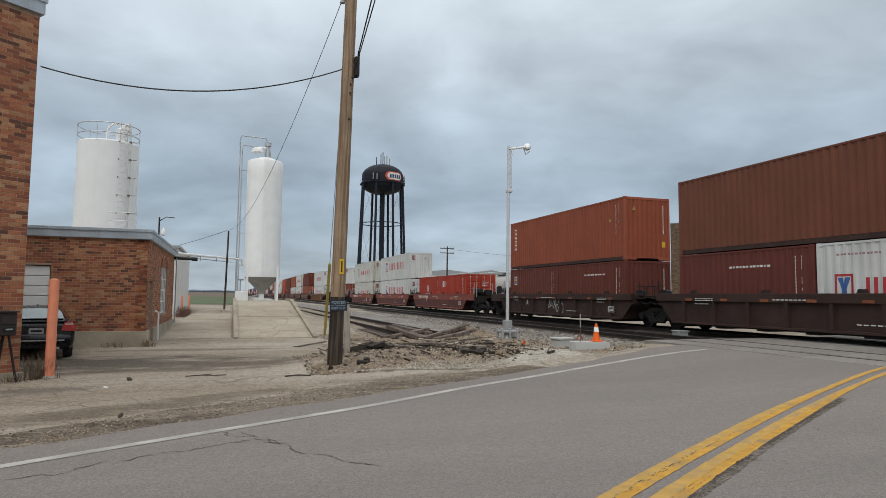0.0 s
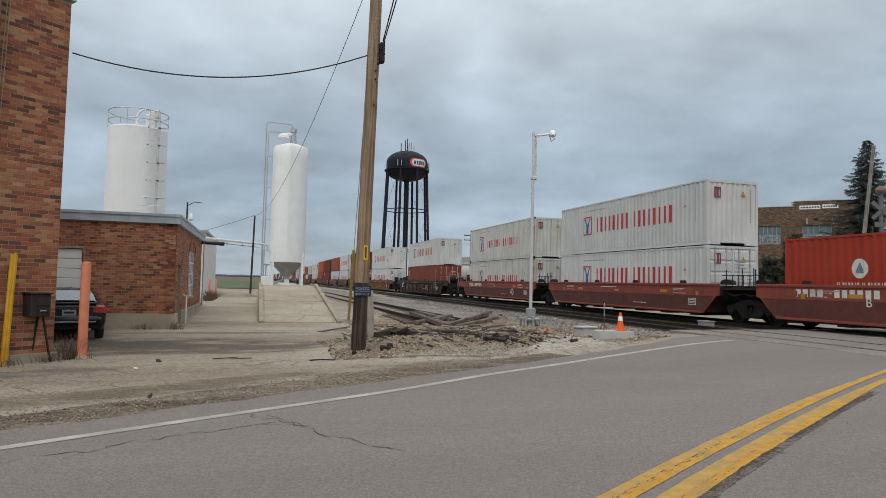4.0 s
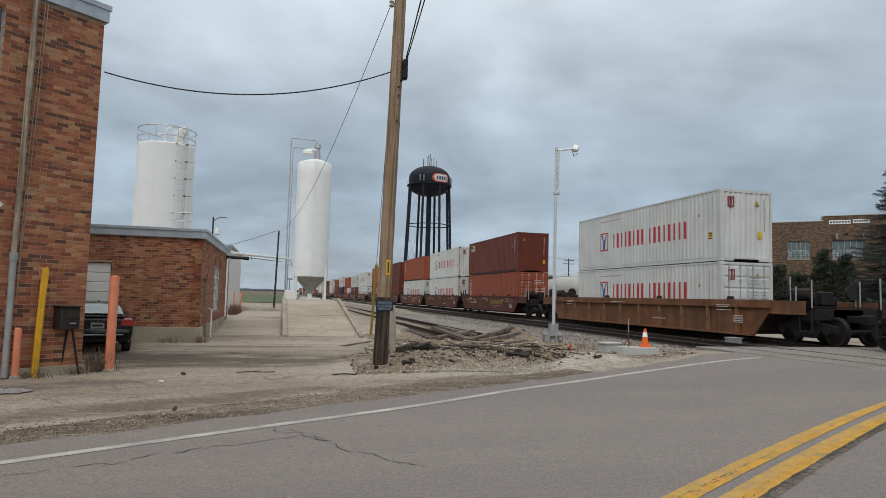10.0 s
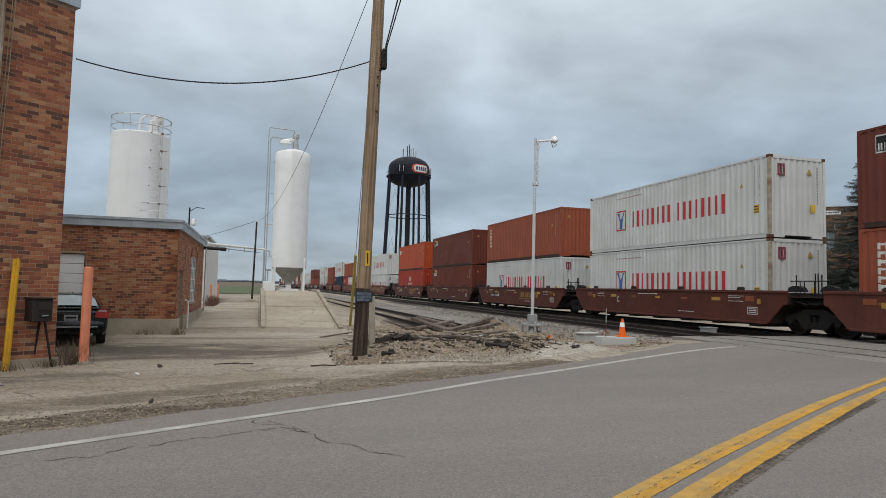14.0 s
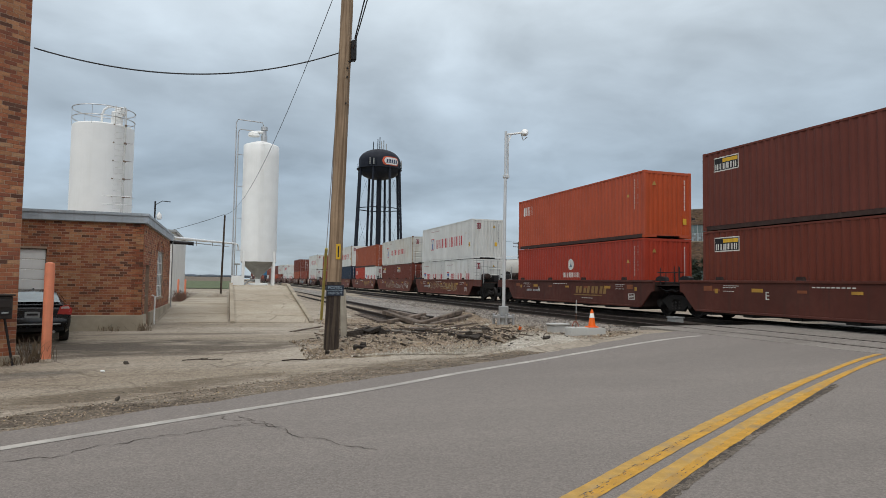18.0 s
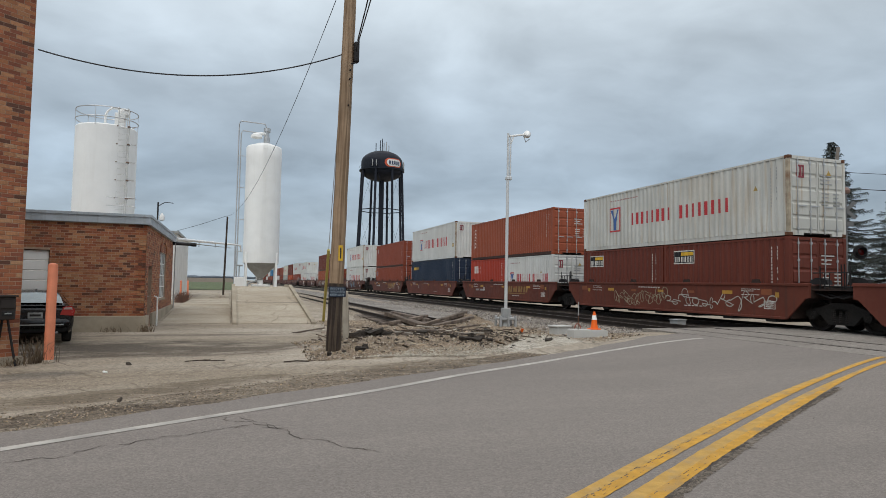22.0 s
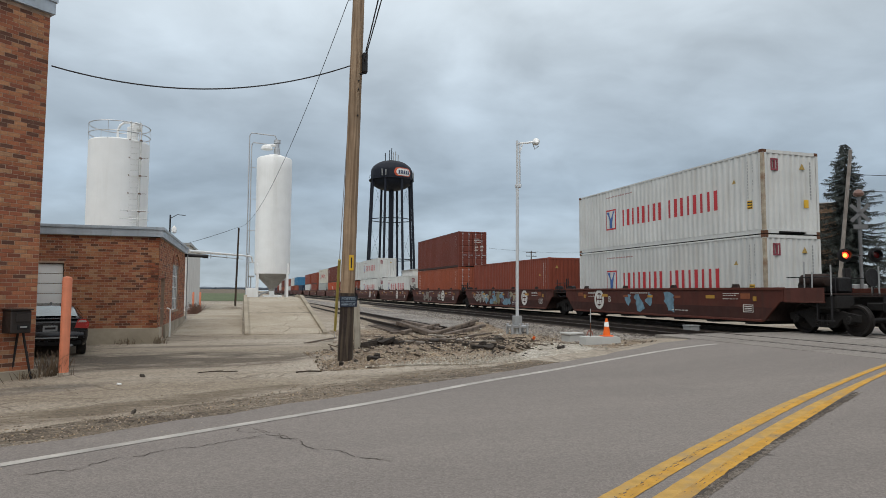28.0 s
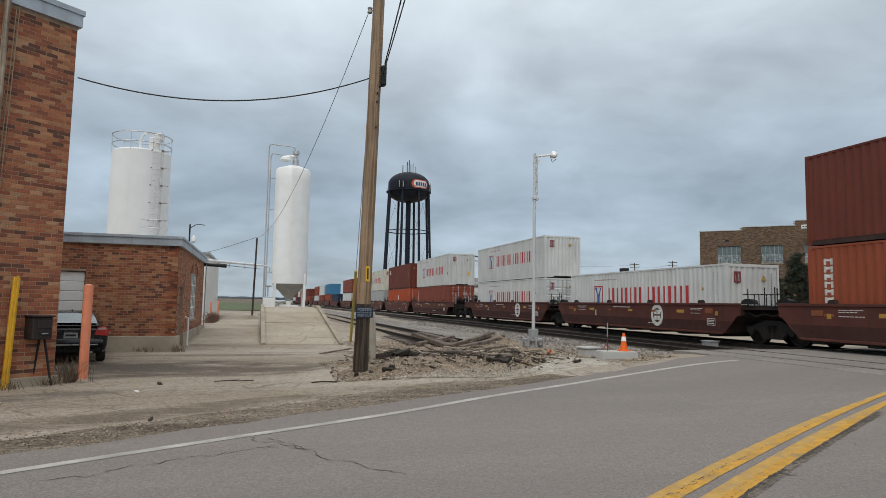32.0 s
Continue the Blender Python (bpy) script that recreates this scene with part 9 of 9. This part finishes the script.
    # leaning wooden pole in front of the spruces
    M_GREY_POLE = mat("grey_pole_wood", (0.30, 0.27, 0.24), 0.9, grain=0.5, var=0.3, scale=2, dirt=(0.12, 0.10, 0.09), bump=0.4)
    p = thing("utility_pole", pose(32.5, 27.57, 0.1), "plain grey-brown wooden pole before the spruces", "utility pole")
    part("shaft", Geo().cyl((0, 0, 0), (0, -1.27, 9.57), 0.115, 0.09, 12), M_GREY_POLE, p, smooth=True)
    wire("overhead_wire", (32.5, 26.5, 8.3), (60, 21, 9.5), 0.4, 0.015, "thin black overhead wire behind the train")
    wire("overhead_wire", (32.5, 26.6, 7.4), (60, 20, 8.2), 0.4, 0.02, "thin black overhead wire behind the train")
    # tank cars on a far track
    M_TANK = mat("dull_white_tank", (0.47, 0.455, 0.42), 0.5, var=0.12, scale=0.6, streak=0.4, dirt=(0.25, 0.2, 0.15))
    first = thing("tank_car", pose(34.6, 56.0, 0.02), "dull white rail tank car on a far track", "tank car", "parked tank cars")
    part("tank", Geo().lathe([(0.2, -9.0), (1.0, -8.85), (1.4, -8.4), (1.5, -7.8), (1.5, 7.8), (1.4, 8.4), (1.0, 8.85), (0.2, 9.0)], (0, 0, 3.0), 28, "y"), M_TANK, first, smooth=True)
    part("dome", Geo().lathe([(0.5, 4.35), (0.5, 4.62), (0.3, 4.72), (0.02, 4.74)], (0, 0, 0), 16), M_DARK, first, smooth=True)
    part("walkway", Geo().cbox(-1.0, -1.6, 4.45, 1.0, 1.6, 4.52, 0.01), M_GREY, first)
    part("running_board", Geo().cbox(-0.35, -8.6, 4.5, 0.35, 8.6, 4.55, 0.01).tube([(-0.35, -8.6, 4.9), (-0.35, 8.6, 4.9)], 0.03, 5), M_WHITE, first, "white running board with a rail")
    part("underframe", Geo().cbox(-1.3, -9.6, 1.0, 1.3, 9.6, 1.35, 0.03), M_RUSTCAR, first)
    for y in (-7.2, 7.2):
        part("bogie", Geo().cbox(-1.1, y - 1.2, 0.0, 1.1, y + 1.2, 1.0, 0.05), M_TRUCK, first)
    for k in (1, 2):
        copy_thing(first, pose(34.6, 56.0 + k * 20.2, 0.02))
    # low white sheds and poles far behind
    for x, y, w, d, h, seed in ((48, 118, 16, 10, 5.2, 1), (64, 112, 20, 10, 5.6, 2), (50, 150, 22, 10, 6.5, 3)):
        b = thing("far_shed", pose(x, y, 0.2), "low pale metal shed in the distance", "shed")
        part("wall", Geo().box(-w / 2, -d / 2, 0, w / 2, d / 2, h), MATS["white_siding"], b)
        part("roof", Geo().prism([(-w / 2 - 0.3, h), (w / 2 + 0.3, h), (w / 2 + 0.3, h + 0.2), (0, h + 1.3), (-w / 2 - 0.3, h + 0.2)], "y", -d / 2 - 0.3, d / 2 + 0.3), M_GREY, b)
        for i in range(3):
            part("window", Geo().box(-w / 2 + 2 + i * 4, -d / 2 - 0.03, 1.6, -w / 2 + 3.6 + i * 4, -d / 2, 2.8), M_GLASS, b)
    v = thing("roof_ventilator", pose(69.8, 110.0, 5.9), "dark square ventilator on the far shed roof", "ventilator")
    part("curb", Geo().cbox(-0.8, -0.8, -0.2, 0.8, 0.8, 1.9, 0.05), M_GREY, v)
    part("hood", Geo().cbox(-0.7, -0.7, 1.9, 0.7, 0.7, 3.3, 0.1), M_DARK, v, "dark ventilator hood")
    for x, y, h in ((33.5, 97, 9.5), (82, 125, 11.3), (88.4, 120, 11.7), (58, 120, 10)):
        q = thing("line_pole", pose(x, y, 0.2), "distant wooden line pole with a crossarm", "utility pole", "line poles")
        part("shaft", Geo().cyl((0, 0, 0), (0, 0, h), 0.16, 0.11, 8), M_CREOSOTE, q)
        for dz in (0.35, 1.1):
            part("crossarm", Geo().cbox(-1.2, -0.06, h - dz - 0.06, 1.2, 0.06, h - dz + 0.06, 0.01), M_CREOSOTE, q)
            for k in (-1.1, -0.5, 0.5, 1.1):
                part("insulator", Geo().cyl((k, 0, h - dz + 0.06), (k, 0, h - dz + 0.22), 0.05, n=6), M_GREY, q)
    for a, b in (((33.5, 97, 9.3), (82, 125, 11.0)), ((82, 125, 11.0), (88.4, 120, 11.4))):
        wire("line_wire", a, b, 0.8, 0.016, "thin distant overhead wire")


silos()
water_tower()
pole_and_wires()
lamp_post()
roadside_things()
debris()
sedan()
beyond_tracks()


def travelled(t):
    """Metres that the train has run since the start; it gathers speed."""
    return 9.883 * t + 0.015685 * t * t + 0.000103 * t ** 3


def motions():
    for ob, x, y, z in RIDERS:
        walk(ob, [(t, pose(x, y - travelled(t), z)) for t in range(0, 33, 2)])
    # every wheelset turns alike; those with the same place in their truck share one action
    done = {}
    for ob in WHEELSETS:
        y, z = ob.matrix_basis.translation.y, ob.matrix_basis.translation.z
        key = round(y, 2)
        if key not in done:
            walk(ob, [(k / FPS, pose(0, y, z, math.degrees(travelled(k / FPS) / 0.452), 0, 0)) for k in range(int(SECONDS * FPS) + 1)])
            done[key] = ob.animation_data
        else:
            ob.rotation_mode = "QUATERNION"
            keys = ob.animation_data_create()
            keys.action, keys.action_slot = done[key].action, done[key].action_slot


motions()
